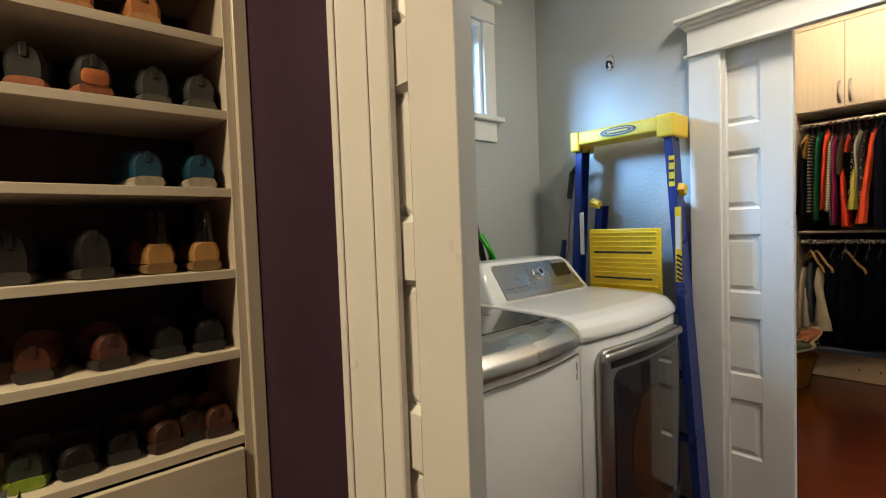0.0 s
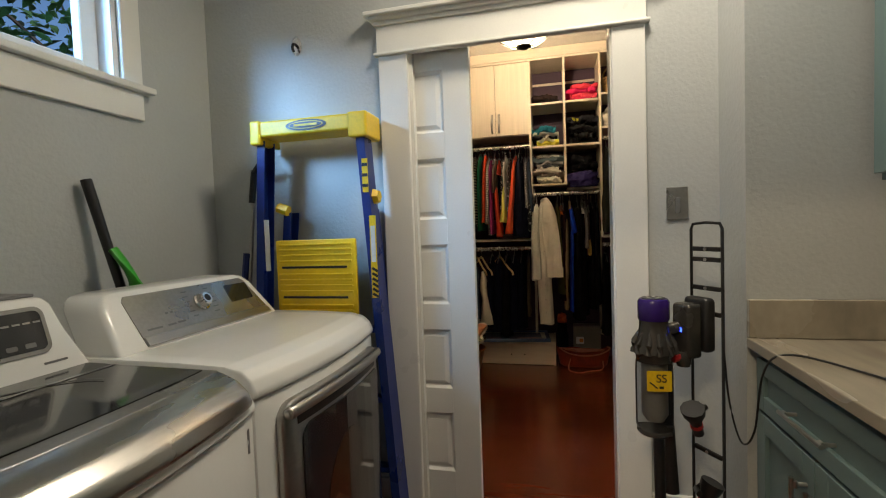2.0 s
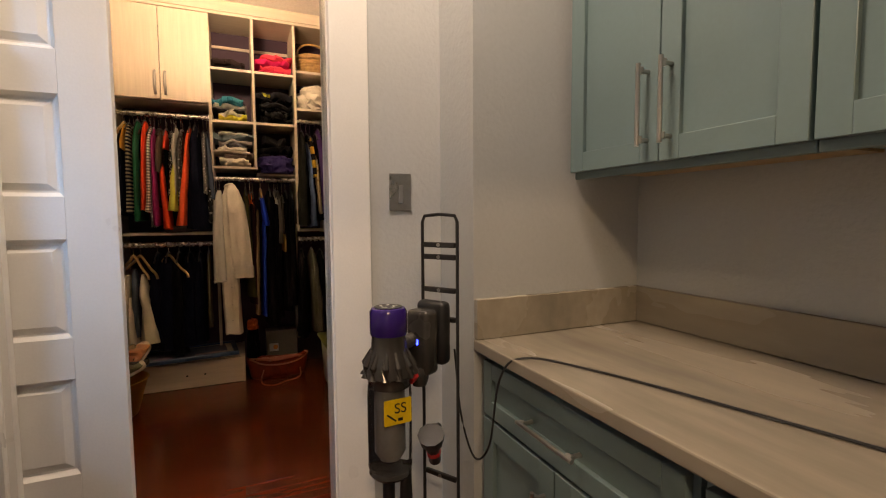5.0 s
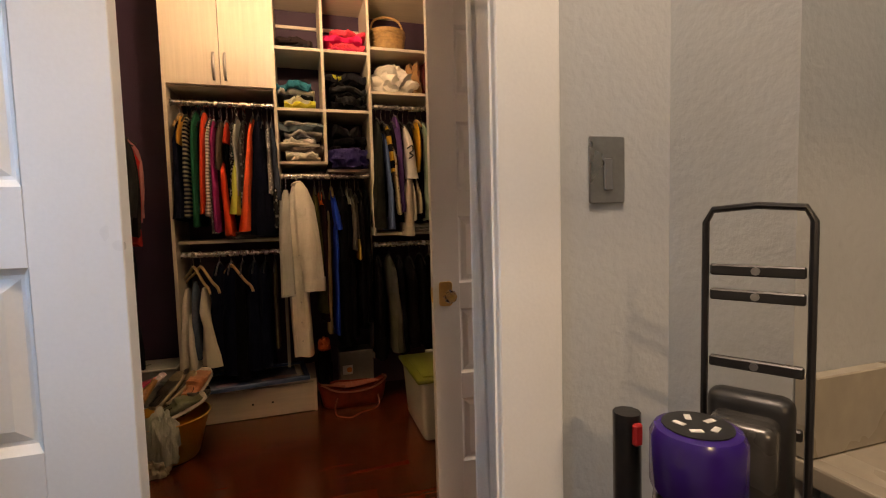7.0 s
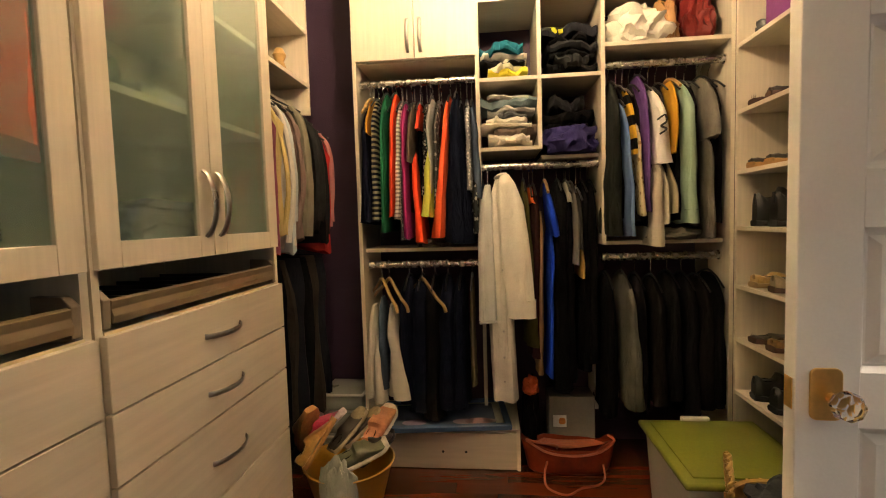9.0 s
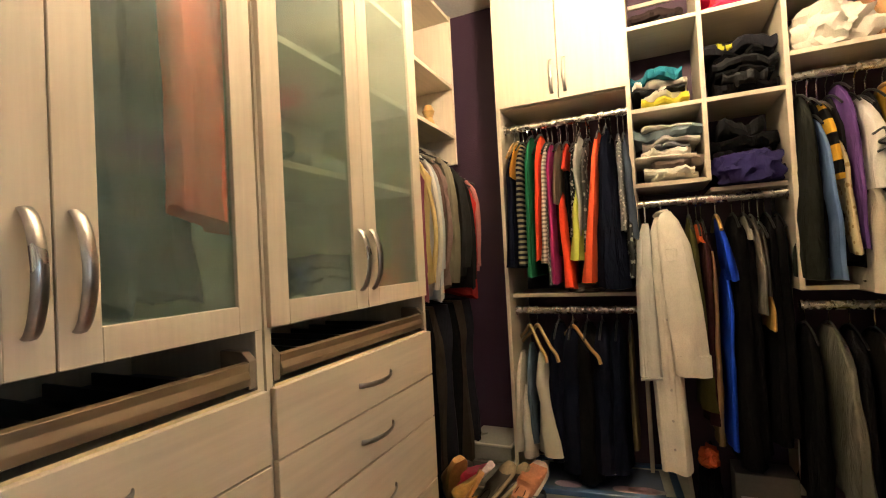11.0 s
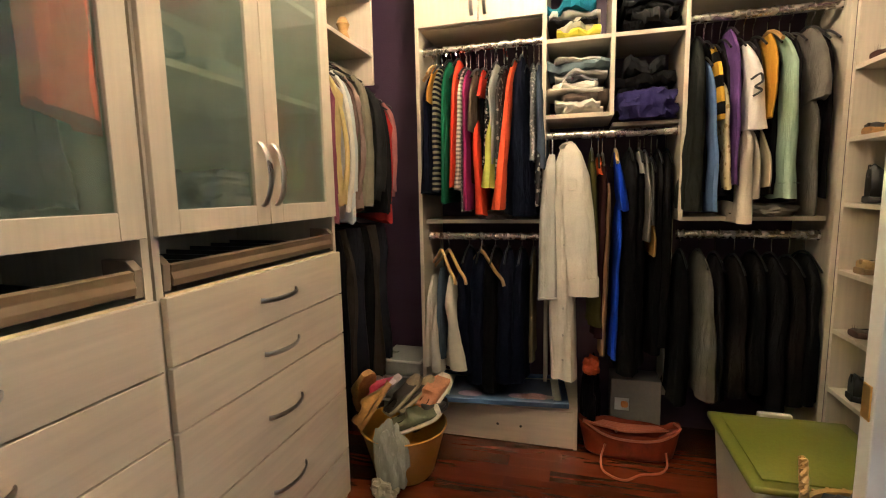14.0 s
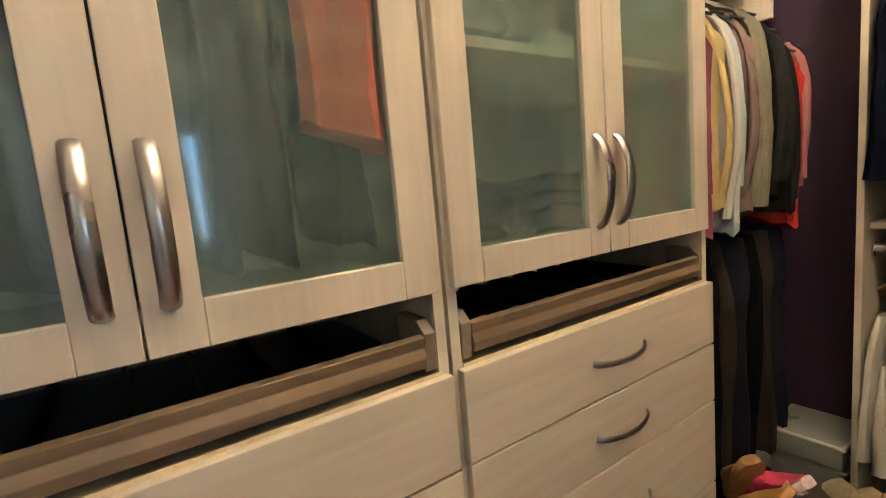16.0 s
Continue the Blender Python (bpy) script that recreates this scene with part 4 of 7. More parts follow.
words("SS", 0.034, VM @ pose(0.004, -0.0567, 0.822, 90, 0, 0), BLACKP, va)
part("sticker_mark", vp(turn(box(-0.014, 0.014, -0.0572, -0.0566, -0.002, 0.002), pose(-0.018, 0, 0.803, 0, 40, 0))), BLACKP, va)
part("sticker_mark", vp(box(-0.002, 0.010, -0.0572, -0.0566, 0.793, 0.800)), BLACKP, va)
part("bin_base", vp(lathe([(0.050, 0.657), (0.052, 0.648), (0.046, 0.640)], 24)), SMOKEP, va, "", True)
hb = part("motor_body", tube([(1.975, -0.015, 0.94), (2.01, -0.085, 0.955), (2.038, -0.135, 0.975)], 0.024, 12, taper=[1.0, 0.8, 0.9]), SMOKEP, va, "", True)
part("battery", sp(box(-0.034, 0.034, -0.105, -0.052, 0.865, 1.03, 0.012, 3)), SMOKEP, va, "", True)
part("handle_foot", sp(lathe([(0.018, -0.02), (0.024, 0), (0.018, 0.025)], 12, None, pose(0.006, -0.10, 0.862))), SMOKEP, va, "", True)
part("led", sp(box(-0.006, 0.006, -0.1068, -0.1052, 0.945, 0.958)), LED, va, "blue charge light")
part("wand_lock", box(2.100, 2.109, -0.054, -0.040, 0.962, 0.992, 0.003), REDP, va, "red wand lock")
part("trigger", tube([(1.965, -0.06, 0.868), (2.0, -0.10, 0.875)], 0.012, 8), REDP, va)
part("nozzle_tube", tube([(1.985, -0.055, 0.66), (2.0, -0.06, 0.55), (2.005, -0.065, 0.44)], 0.017, 10, flat=0.6, taper=[0.8, 1, 1.15]), BLACKP, va, "", True)
part("wand", tube([(2.125, -0.047, 1.0), (2.125, -0.055, 0.10)], 0.018, 10), DARKM, va, "", True)
fh = part("floor_head", sp(box(-0.12, 0.10, -0.16, -0.05, 0.02, 0.10, 0.02, 3)), DARKM, va, "", True)
part("roller_window", sp(box(-0.09, 0.07, -0.163, -0.155, 0.04, 0.08, 0.003)), REDP, fh)
for z, tilt in ((0.66, 25), (0.42, -20), (0.30, 15)):
    tl = thing("vacuum_tool", (2.05, -0.20, z), "small black vacuum nozzle with a red collar", "vacuum tool", "vacuum tools")
    b = lathe([(0.016, 0), (0.017, 0.05), (0.030, 0.075), (0.034, 0.10)], 10, None, SM @ pose(0.03, -0.07, z - 0.02, tilt, 12, 0))
    part("nozzle", b, BLACKP, tl, "", True)
    part("collar", lathe([(0.0185, 0.028), (0.0185, 0.040)], 10, None, SM @ pose(0.03, -0.07, z - 0.02, tilt, 12, 0)), REDP, tl)

# ---- closet: drawer towers with frosted doors ----
CF = 1.250


def arch_pull(a, b, out, parent, w=0.010):
    """A bowed flat pull between two points."""
    a, b, o = Vector(a), Vector(b), Vector(out)
    pts = [a, *[a.lerp(b, t) + o * math.sin(math.pi * t) ** 0.6 for t in (0.04, 0.12, 0.25, 0.4, 0.5, 0.6, 0.75, 0.88, 0.96)], b]
    return part("handle", tube(curve(pts, 3), w, 8, flat=0.42, up=out, taper=None), NICKEL, parent, "bowed satin nickel handle", True)


def tower(x0, x1, label, shelves):
    u = thing("wardrobe_tower", ((x0 + x1) / 2, 1.5, 0), label, "wardrobe", "fitted wardrobe towers")
    bm = box(x0, x0 + 0.02, CF + 0.012, CN - 0.002, 0, 2.66)
    box(x1 - 0.02, x1, CF + 0.012, CN - 0.002, 0, 2.66, 0, 1, bm)
    part("side_panel", bm, LAMI, u)
    part("back_panel", box(x0 + 0.02, x1 - 0.02, CN - 0.012, CN - 0.003, 0.02, 2.66), LAMI, u)
    for z in (1.055, 1.223, *shelves, 2.64):
        part("shelf", box(x0 + 0.0205, x1 - 0.0205, CF + (0.024 if z > 1.1 else 0.012), CN - 0.013, z, z + 0.019, 0.001), LAMIH, u)
    part("edge_band", box(x0 + 0.0205, x1 - 0.0205, CF + 0.008, CF + 0.0115, 1.056, 1.080), EDGE, u)
    zs = [1.076, 0.903, 0.738, 0.497, 0.232, 0.03]
    for hi, lo in zip(zs, zs[1:]):
        d = part("drawer", box(x0 + 0.008, x1 - 0.005, CF - 0.008, CF + 0.011, lo + 0.0025, hi - 0.0025, 0.0015), LAMIH, u)
        if lo > 0.1:
            z = (hi + lo) / 2 + (0 if hi - lo < 0.2 else -0.004)
            xm = (x0 + x1) / 2 + 0.008
            arch_pull((xm - 0.092, CF - 0.008, z), (xm + 0.092, CF - 0.008, z), (0, -0.030, -0.004), d, 0.0085)
    xm = (x0 + x1) / 2
    for a, b, h in ((x0 + 0.008, xm - 0.0015, xm - 0.034), (xm + 0.0015, x1 - 0.012, xm + 0.032)):
        w = 0.064
        bm = box(a, a + w, CF - 0.003, CF + 0.018, 1.217, 2.645, 0.0015)
        box(b - w, b, CF - 0.003, CF + 0.018, 1.217, 2.645, 0.0015, 1, bm)
        box(a + w, b - w, CF - 0.003, CF + 0.018, 1.217, 1.277, 0.0015, 1, bm)
        box(a + w, b - w, CF - 0.003, CF + 0.018, 2.585, 2.645, 0.0015, 1, bm)
        q = part("glass_door", bm, LAMI, u)
        part("pane", box(a + w - 0.004, b - w + 0.004, CF + 0.006, CF + 0.010, 1.273, 2.589), FROST, q, "frosted glass pane").visible_shadow = False
        arch_pull((h, CF - 0.003, 1.275), (h, CF - 0.003, 1.465), (0, -0.034, 0), q, 0.012)
    tray = part("pull_out_tray", box(x0 + 0.05, x1 - 0.05, CF + 0.022, CF + 0.40, 1.098, 1.104), BLACKP, u, "dark lined pull-out tray")
    prof = [(CF + 0.006, 1.095), (CF + 0.004, 1.112), (CF + 0.010, 1.128), (CF + 0.007, 1.146), (CF + 0.020, 1.150), (CF + 0.022, 1.095)]
    part("tray_front", slab(prof, x0 + 0.045, x1 - 0.045, "x", 0.001, 1), BRONZE, tray, "bronze moulded tray front")
    for x in (x0 + 0.022, x1 - 0.045):
        part("tray_bracket", slab([(CF + 0.012, 1.085), (CF + 0.008, 1.15), (CF + 0.03, 1.17), (CF + 0.10, 1.172), (CF + 0.10, 1.085)], x, x + 0.022, "x", 0.002), surf("taupe_plastic", (0.22, 0.17, 0.12), 0.5), tray)
    for i in range(7):
        x = x0 + 0.09 + i * (x1 - x0 - 0.16) / 7
        part("divider", box(x, x + 0.006, CF + 0.03, CF + 0.38, 1.1045, 1.135), BLACKP, tray)
    return u


tower(2.478, 3.318, "pale wood wardrobe tower with frosted doors over drawers", (2.34,))
tower(3.326, 4.178, "pale wood wardrobe tower with frosted doors over drawers", (1.62, 1.95, 2.28))

# things behind the frosted doors


def folded(name, x0, x1, y0, y1, z0, cols, label, category, group="", seed=0, th=0.028, parent=None):
    """A stack of folded cloth: soft slabs with rounded fronts, uneven and slightly turned."""
    rnd = random.Random(seed)
    u = thing(name, ((x0 + x1) / 2, (y0 + y1) / 2, z0), label, category, group)
    z = z0
    for c in cols:
        h = th * rnd.uniform(0.75, 1.9)
        a0, a1 = rnd.uniform(-0.015, 0.05), rnd.uniform(-0.02, 0.05)
        sag = rnd.uniform(0, 0.012)
        b = bmesh.new()
        nx, nz = 12, 6
        ring = []
        dx0, dx1 = rnd.uniform(-0.012, 0.012), rnd.uniform(-0.014, 0.014)
        dy = rnd.uniform(-0.012, 0.012)
        for i in range(nx + 1):
            u_ = i / nx
            row = []
            for j in range(2 * nz):
                a = 2 * math.pi * j / (2 * nz)
                ex = math.copysign(abs(math.cos(a)) ** 0.45, math.cos(a))
                ez = math.copysign(abs(math.sin(a)) ** 0.7, math.sin(a))
                p = Vector((0.5 + 0.5 * ex, u_, 0.5 + 0.5 * ez))
                n1 = noise.noise(Vector((p.x * 3, u_ * 5, z * 40 + seed)))
                n2 = noise.noise(Vector((p.x * 2 + 7, u_ * 3, z * 30 + seed)))
                end = 1 - 0.06 * (abs(2 * u_ - 1) ** 6)
                X = x0 + dx0 + (x1 - x0) * (0.5 + (p.x - 0.5) * end) + n1 * 0.042 + 0.010 * noise.noise(Vector((p.x * 9, u_ * 14, z * 50 + seed)))
                Y = y0 + dy + a0 + (y1 - y0 - a0 - a1) * u_ + n2 * 0.012
                Z = max(z + h * (0.5 + (p.z - 0.5) * end) + n2 * h * 0.55 + 0.30 * h * noise.noise(Vector((p.x * 5, u_ * 9 + seed, z * 60))) - sag * (abs(2 * u_ - 1) ** 2), z0 + 0.001)
                row.append(b.verts.new((X, Y, Z)))
            ring.append(row)
        for r0, r1 in zip(ring, ring[1:]):
            for j in range(2 * nz):
                b.faces.new((r0[j], r0[(j + 1) % (2 * nz)], r1[(j + 1) % (2 * nz)], r1[j]))
        b.faces.new(ring[0][::-1])
        b.faces.new(ring[-1])
        part("folded_garment", b, cloth(c), u, "", True)
        z += h * 0.70
    return u


def garment(x, y, top, hem, col, width=0.42, thick=0.035, yaw=90.0, seed=0, name="shirt", label="", sleeve=0.0, flare=1.0, hanger=True, group="", rod=None, hangmat=None):
    """A garment on a hanger: shoulders, draped folds and hem; its own x runs across the shoulders, posed at yaw.
    x, y: the place under the rod; top, hem: heights of the collar and the hem."""
    rnd = random.Random(seed * 7 + 1)
    u = thing(name, (x, y, top), label or "hanging shirt", name.replace("_", " "), group)
    M = pose(x, y, 0, 0, 0, yaw)
    b = bmesh.new()
    rows, seg = 16, 22
    rings = []
    ph, rnd_tilt = rnd.uniform(0, 9), rnd.uniform(-1, 1)
    lean = rnd.uniform(-0.05, 0.05)
    ramp = 0.15 if top - hem > 0.4 else 0.10
    for i in range(rows + 1):
        f = i / rows
        z = top - (top - hem) * (f ** 1.15)
        k = min(1.0, (top - z) / ramp)
        if name == "trousers":
            k = 0.75 + 0.25 * k
        w = width / 2 * (0.16 + 0.84 * k ** 0.75) * (1 + (flare - 1) * f) * (1 + 0.05 * math.sin(5 * f + ph))
        t = thick / 2 * (0.28 + 0.50 * k + 0.40 * f)
        row = []
        for j in range(seg):
            a = 2 * math.pi * j / seg
            c, s = math.cos(a), math.sin(a)
            fold = 1 + 0.50 * f * math.sin(5 * a + ph + 2.2 * f) + 0.55 * noise.noise(Vector((c * 2 + seed, s * 2, z * 6)))
            off = lean * (top - z) + 0.016 * f * noise.noise(Vector((seed * 3.1, z * 5, c)))
            dz = 0.055 * f * f * (c * rnd_tilt + 0.5 * noise.noise(Vector((c * 2, s * 2, seed))))
            row.append(b.verts.new((w * math.copysign(abs(c) ** 0.85, c) * (1 + 0.03 * math.sin(11 * z + ph)), t * fold * math.copysign(abs(s) ** 0.7, s) + off, z + dz)))
        rings.append(row)
    for r0, r1 in zip(rings, rings[1:]):
        for j in range(seg):
            b.faces.new((r0[j], r0[(j + 1) % seg], r1[(j + 1) % seg], r1[j]))
    b.faces.new(rings[0])
    b.faces.new(rings[-1][::-1])
    part("body", turn(b, M), cloth(col), u, "", True)
    if sleeve:
        for sgn in (-1, 1):
            w = width / 2 * 0.93 * sgn
            sway = rnd.uniform(-0.025, 0.025)
            pts = curve([(w * 0.72, 0, top - 0.05), (w * 0.98, lean * 0.12, top - 0.14), (w * (1.06 + rnd.uniform(-0.05, 0.08)), lean * 0.3 + sway * 0.5, top - 0.05 - sleeve * 0.6), (w * (1.0 + rnd.uniform(-0.08, 0.08)), lean * 0.5 + sway, top - 0.05 - sleeve)], 4)
            k = thick * 0.46
            part("sleeve", turn(tube(pts, max(k, 0.015), 10, flat=0.62, up=(1, 0, 0), taper=[0.62 + 0.55 * q / len(pts) + rnd.uniform(-0.09, 0.09) for q in range(len(pts))]), M), cloth(col), u, "", True)
    if hanger:
        R = rod or top + 0.06
        hm = hangmat or DARKM
        T = top + (R - top - 0.05) * 0.8 if name == "trousers" else top
        h = part("hanger", turn(tube(curve([(-width * 0.45, 0, T - 0.075), (-width * 0.2, 0, T - 0.018), (0, 0, T + 0.012), (width * 0.2, 0, T - 0.018), (width * 0.45, 0, T - 0.075)], 3), 0.008 if hangmat else 0.005, 6), M), hm, u, "", True)
        part("hook", turn(tube(curve([(0, 0, T + 0.01), (0, 0, R - 0.022), (0.016, 0, R - 0.006), (0.014, 0, R + 0.012), (0, 0, R + 0.019), (-0.014, 0, R + 0.010)], 3), 0.002, 5), M), CHROME, h)
    return u


garment(3.215, 1.312, 2.30, 1.470, (0.95, 0.17, 0.09), 0.170, 0.060, 0, 51, "jacket", "coral red jacket hanging behind frosted glass", 0.0, 1.05, False)
for k, (z, cols) in enumerate(((1.243, [(0.05, 0.05, 0.06)] * 4), (1.64, [(0.35, 0.36, 0.36), (0.5, 0.5, 0.48), (0.2, 0.22, 0.22), (0.4, 0.4, 0.38)]), (1.97, [(0.45, 0.42, 0.15), (0.3, 0.1, 0.1), (0.4, 0.4, 0.4)]))):
    folded("folded_clothes", 3.42, 3.72, 1.49, 1.70, z + 0.001, cols, "folded clothes stacked behind frosted glass", "clothes", "", 60 + k, 0.04)
    folded("folded_clothes", 3.80, 4.08, 1.49, 1.70, z + 0.001, cols[::-1], "folded clothes stacked behind frosted glass", "clothes", "", 70 + k, 0.04)

# added coat shapes: their dark cloth stands in for the unlit tower interior
for k, (x, w) in enumerate(((2.62, 0.20), (2.80, 0.22), (2.96, 0.20), (3.08, 0.16), (3.245, 0.10))):
    garment(x, 1.50, 2.28, 1.30, ((0.03, 0.034, 0.036), (0.018, 0.02, 0.022), (0.05, 0.052, 0.05))[k % 3], w, 0.16, 0, 55 + k, "coat", "added dark coat shape that dims the cupboard behind frosted glass", 0.0, 1.0, False, "coats behind the frosted doors")

# ---- closet: back wall shelving ----
SF, Y = 4.778, (1.093, 0.475, 0.175, -0.125, -0.712)
sh = thing("wardrobe_shelving", (4.97, 0.2, 0), "pale wood fitted wardrobe with cubbies, rods and a cupboard", "wardrobe")
for y, z0, z1 in ((Y[0], 0.0, 2.745), (Y[1], 1.142, 2.745), (Y[2], 1.635, 2.745), (Y[3], 1.16, 2.745), (Y[4], 0.0, 2.745)):
    part("upright", box(SF, XB - 0.001, y - 0.0095, y + 0.0095, z0, z1, 0.001), LAMI, sh)
part("upright", box(SF + 0.27, XB - 0.001, Y[1] - 0.0095, Y[1] + 0.0095, 0.217, 1.14, 0.001), LAMI, sh)
part("upright", box(SF + 0.20, XB - 0.001, Y[3] - 0.0095, Y[3] + 0.0095, 0.25, 1.158, 0.001), LAMI, sh)


def shelf(y0, y1, z, x0=SF, mat=None):
    return part("shelf", box(x0, XB - 0.001, min(y0, y1) + 0.0098, max(y0, y1) - 0.0098, z - 0.0095, z + 0.0095, 0.001), mat or LAMIY, sh)


for z in (2.36, 1.98):
    shelf(Y[1], Y[2], z)
    shelf(Y[2], Y[3], z)
shelf(Y[1], Y[2], 1.642)
shelf(Y[2], Y[3], 1.60, SF + 0.06)
shelf(Y[3], Y[4], 2.40)
shelf(Y[3], Y[4], 2.112)
shelf(Y[0], Y[1], 2.105, SF + 0.022)
shelf(Y[0], Y[1], 1.150, SF + 0.06)
shelf(Y[3], Y[4], 1.162, SF + 0.06)
part("top_board", box(SF - 0.004, XB - 0.001, Y[4], Y[0] + 0.01, 2.746, 2.765, 0.001), LAMIY, sh)
part("fascia", box(SF - 0.010, SF + 0.010, Y[4], Y[0] + 0.01, 2.766, 2.846, 0.002), LAMIY, sh)
part("wall_rail", box(XB - 0.014, XB - 0.0015, Y[3] + 0.012, Y[1] - 0.012, 2.62, 2.64), LAMIY, sh)
for a, b, h in ((0.786, Y[0] + 0.006, 0.815), (Y[1] - 0.004, 0.782, 0.752)):
    q = part("cupboard_door", box(SF - 0.001, SF + 0.018, a, b, 2.104, 2.742, 0.0015), LAMI, sh)
    arch_pull((SF - 0.001, h, 2.135), (SF - 0.001, h, 2.30), (-0.032, 0, 0), q, 0.009)


def rod(y0, y1, z, x=SF + 0.06):
    r = part("hanging_rod", tube([(x, y0, z), (x, y1, z)], 0.014, 12, flat=1.3), RODM, sh, "dull chrome hanging rod", True)
    for y in (y0, y1):
        part("rod_socket", lathe([(0.024, -0.004), (0.024, 0.004)], 14, None, pose(x, y, z, 90)), CHROME, r)


rod(Y[0] - 0.012, Y[1] + 0.012, 2.005)
rod(Y[0] - 0.012, Y[1] + 0.012, 1.070, SF + 0.10)
rod(Y[1] - 0.012, Y[3] + 0.012, 1.560)
rod(Y[3] - 0.012, Y[4] + 0.012, 2.028)
rod(Y[3] - 0.012, Y[4] + 0.012, 1.087, SF + 0.10)
bm = box(SF + 0.002, XB - 0.001, 0.318, 1.080, 0.004, 0.196, 0.0015)
dw = part("base_drawer", bm, LAMIY, sh)
for y in (0.70, 0.58):
    part("drawer_hole", lathe([(0.007, 0), (0.007, 0.0012)], 10, None, pose(SF + 0.002, y, 0.095, 0, -90, 0)), DARKM, dw)
part("base_top", box(SF + 0.012, XB - 0.002, 0.312, 1.082, 0.1965, 0.2155, 0.001), LAMIY, sh)
part("base_side", box(SF, XB - 0.001, 0.300, 0.3175, 0.0, 0.22, 0.001), LAMI, sh)

# shoe tower on the side wall
TF = -0.720
tw = thing("shoe_tower", (4.2, -0.87, 0), "pale wood open shoe shelves on the closet side wall", "shoe shelves")
part("upright", box(4.752, 4.772, CS + 0.001, TF, 0, 2.745, 0.001), LAMI, tw)
part("upright", box(3.60, 3.62, CS + 0.001, TF, 0, 2.745, 0.001), LAMI, tw)
for z in (0.08, 0.44, 0.695, 0.947, 1.222, 1.482, 1.757, 2.055, 2.36, 2.735):
    part("shelf", box(3.6205, 4.7515, CS + 0.002, TF, z - 0.0095, z + 0.0095, 0.001), LAMIH, tw)

# side hanging section next to the towers
hs = thing("hanging_section", (4.49, 1.53, 0), "pale wood hanging section with two high shelves", "wardrobe")
part("upright", box(4.790, 4.809, 1.340, CN - 0.001, 1.86, 2.66, 0.001), LAMI, hs)
for z in (2.005, 2.272, 2.64):
    part("shelf", box(4.179, 4.7895, 1.340, CN - 0.001, z - 0.0095, z + 0.0095, 0.001), LAMIH, hs)
part("side_panel", box(4.1795, 4.198, 1.30, CN - 0.001, 0.02, 2.66), LAMI, hs)
part("hanging_rod", tube([(4.20, 1.47, 1.93), (5.15, 1.47, 1.93)], 0.014, 10), CHROME, hs, "chrome hanging rod", True)

# ceiling lamp of the closet
cl = thing("ceiling_lamp", (3.70, 0.45, CH), "bronze semi-flush ceiling lamp with lit glass panels", "ceiling lamp")
part("canopy", lathe([(0.07, CH - 0.001), (0.065, CH - 0.025), (0.02, CH - 0.035)], 24, None, pose(3.70, 0.45, 0)), DARKM, cl, "", True)
part("stem", lathe([(0.008, CH - 0.30), (0.008, CH - 0.03)], 10, None, pose(3.70, 0.45, 0)), DARKM, cl)
part("finial", lathe([(0.004, 2.452), (0.030, 2.462), (0.052, 2.474), (0.050, 2.480)], 20, None, pose(3.70, 0.45, 0)), DARKM, cl, "dark metal finial", True)
for i in range(8):
    a0, a1 = i * math.pi / 4 + 0.04, (i + 1) * math.pi / 4 - 0.04
    b = bmesh.new()
    rows = []
    for r, z in ((0.05, 2.478), (0.10, 2.492), (0.15, 2.525)):
        rows.append([b.verts.new((3.70 + r * math.cos(a0 + (a1 - a0) * k / 4), 0.45 + r * math.sin(a0 + (a1 - a0) * k / 4), z)) for k in range(5)])
    for r0, r1 in zip(rows, rows[1:]):
        for k in range(4):
            b.faces.new((r0[k], r0[k + 1], r1[k + 1], r1[k]))
    part("glass_panel", b, BULB, cl, "lit pressed glass", True)
    a = i * math.pi / 4
    part("rib", tube([(3.70 + r * math.cos(a), 0.45 + r * math.sin(a), z) for r, z in ((0.05, 2.476), (0.10, 2.490), (0.155, 2.524))], 0.004, 6), DARKM, cl)
ll = thing("ceiling_lamp", (1.75, 0.10, CH), "unseen round flush ceiling lamp with a lit diffuser", "ceiling lamp")
part("rim", lathe([(0.17, CH - 0.001), (0.175, CH - 0.04), (0.168, CH - 0.045)], 32, None, pose(1.75, 0.10, 0)), NICKEL, ll, "", True)
part("diffuser", lathe([(0.165, CH - 0.04), (0.14, CH - 0.058), (0.06, CH - 0.068)], 32, None, pose(1.75, 0.10, 0)), LITDISC, ll, "", True)

# made-up fixture for the added side room lamp, out of view
sl = thing("ceiling_lamp", (2.88, -1.95, CH), "unseen round flush ceiling lamp with a lit diffuser", "ceiling lamp")
part("rim", lathe([(0.15, CH - 0.001), (0.155, CH - 0.035), (0.148, CH - 0.040)], 32, None, pose(2.88, -1.95, 0)), NICKEL, sl, "", True)
part("diffuser", lathe([(0.145, CH - 0.036), (0.12, CH - 0.048), (0.05, CH - 0.054)], 32, None, pose(2.88, -1.95, 0)), LITDISC, sl, "", True)

# shoe shelves of the dressing room
SY, SX = 1.400, 0.495
ss = thing("shoe_shelves", (-0.2, 1.58, 0), "pale wood shoe shelving with a drawer below", "shoe shelves")
part("upright", box(SX, SX + 0.02, SY - 0.002, 1.749, 0, 2.40, 0.001), LAMI, ss)
part("edge_trim", box(SX + 0.0205, W1 - 0.002, SY - 0.018, SY + 0.01, 0, 2.40, 0.003), LAMI, ss)
part("upright", box(-0.62, -0.60, SY - 0.002, 1.749, 0, 2.40, 0.001), LAMI, ss)
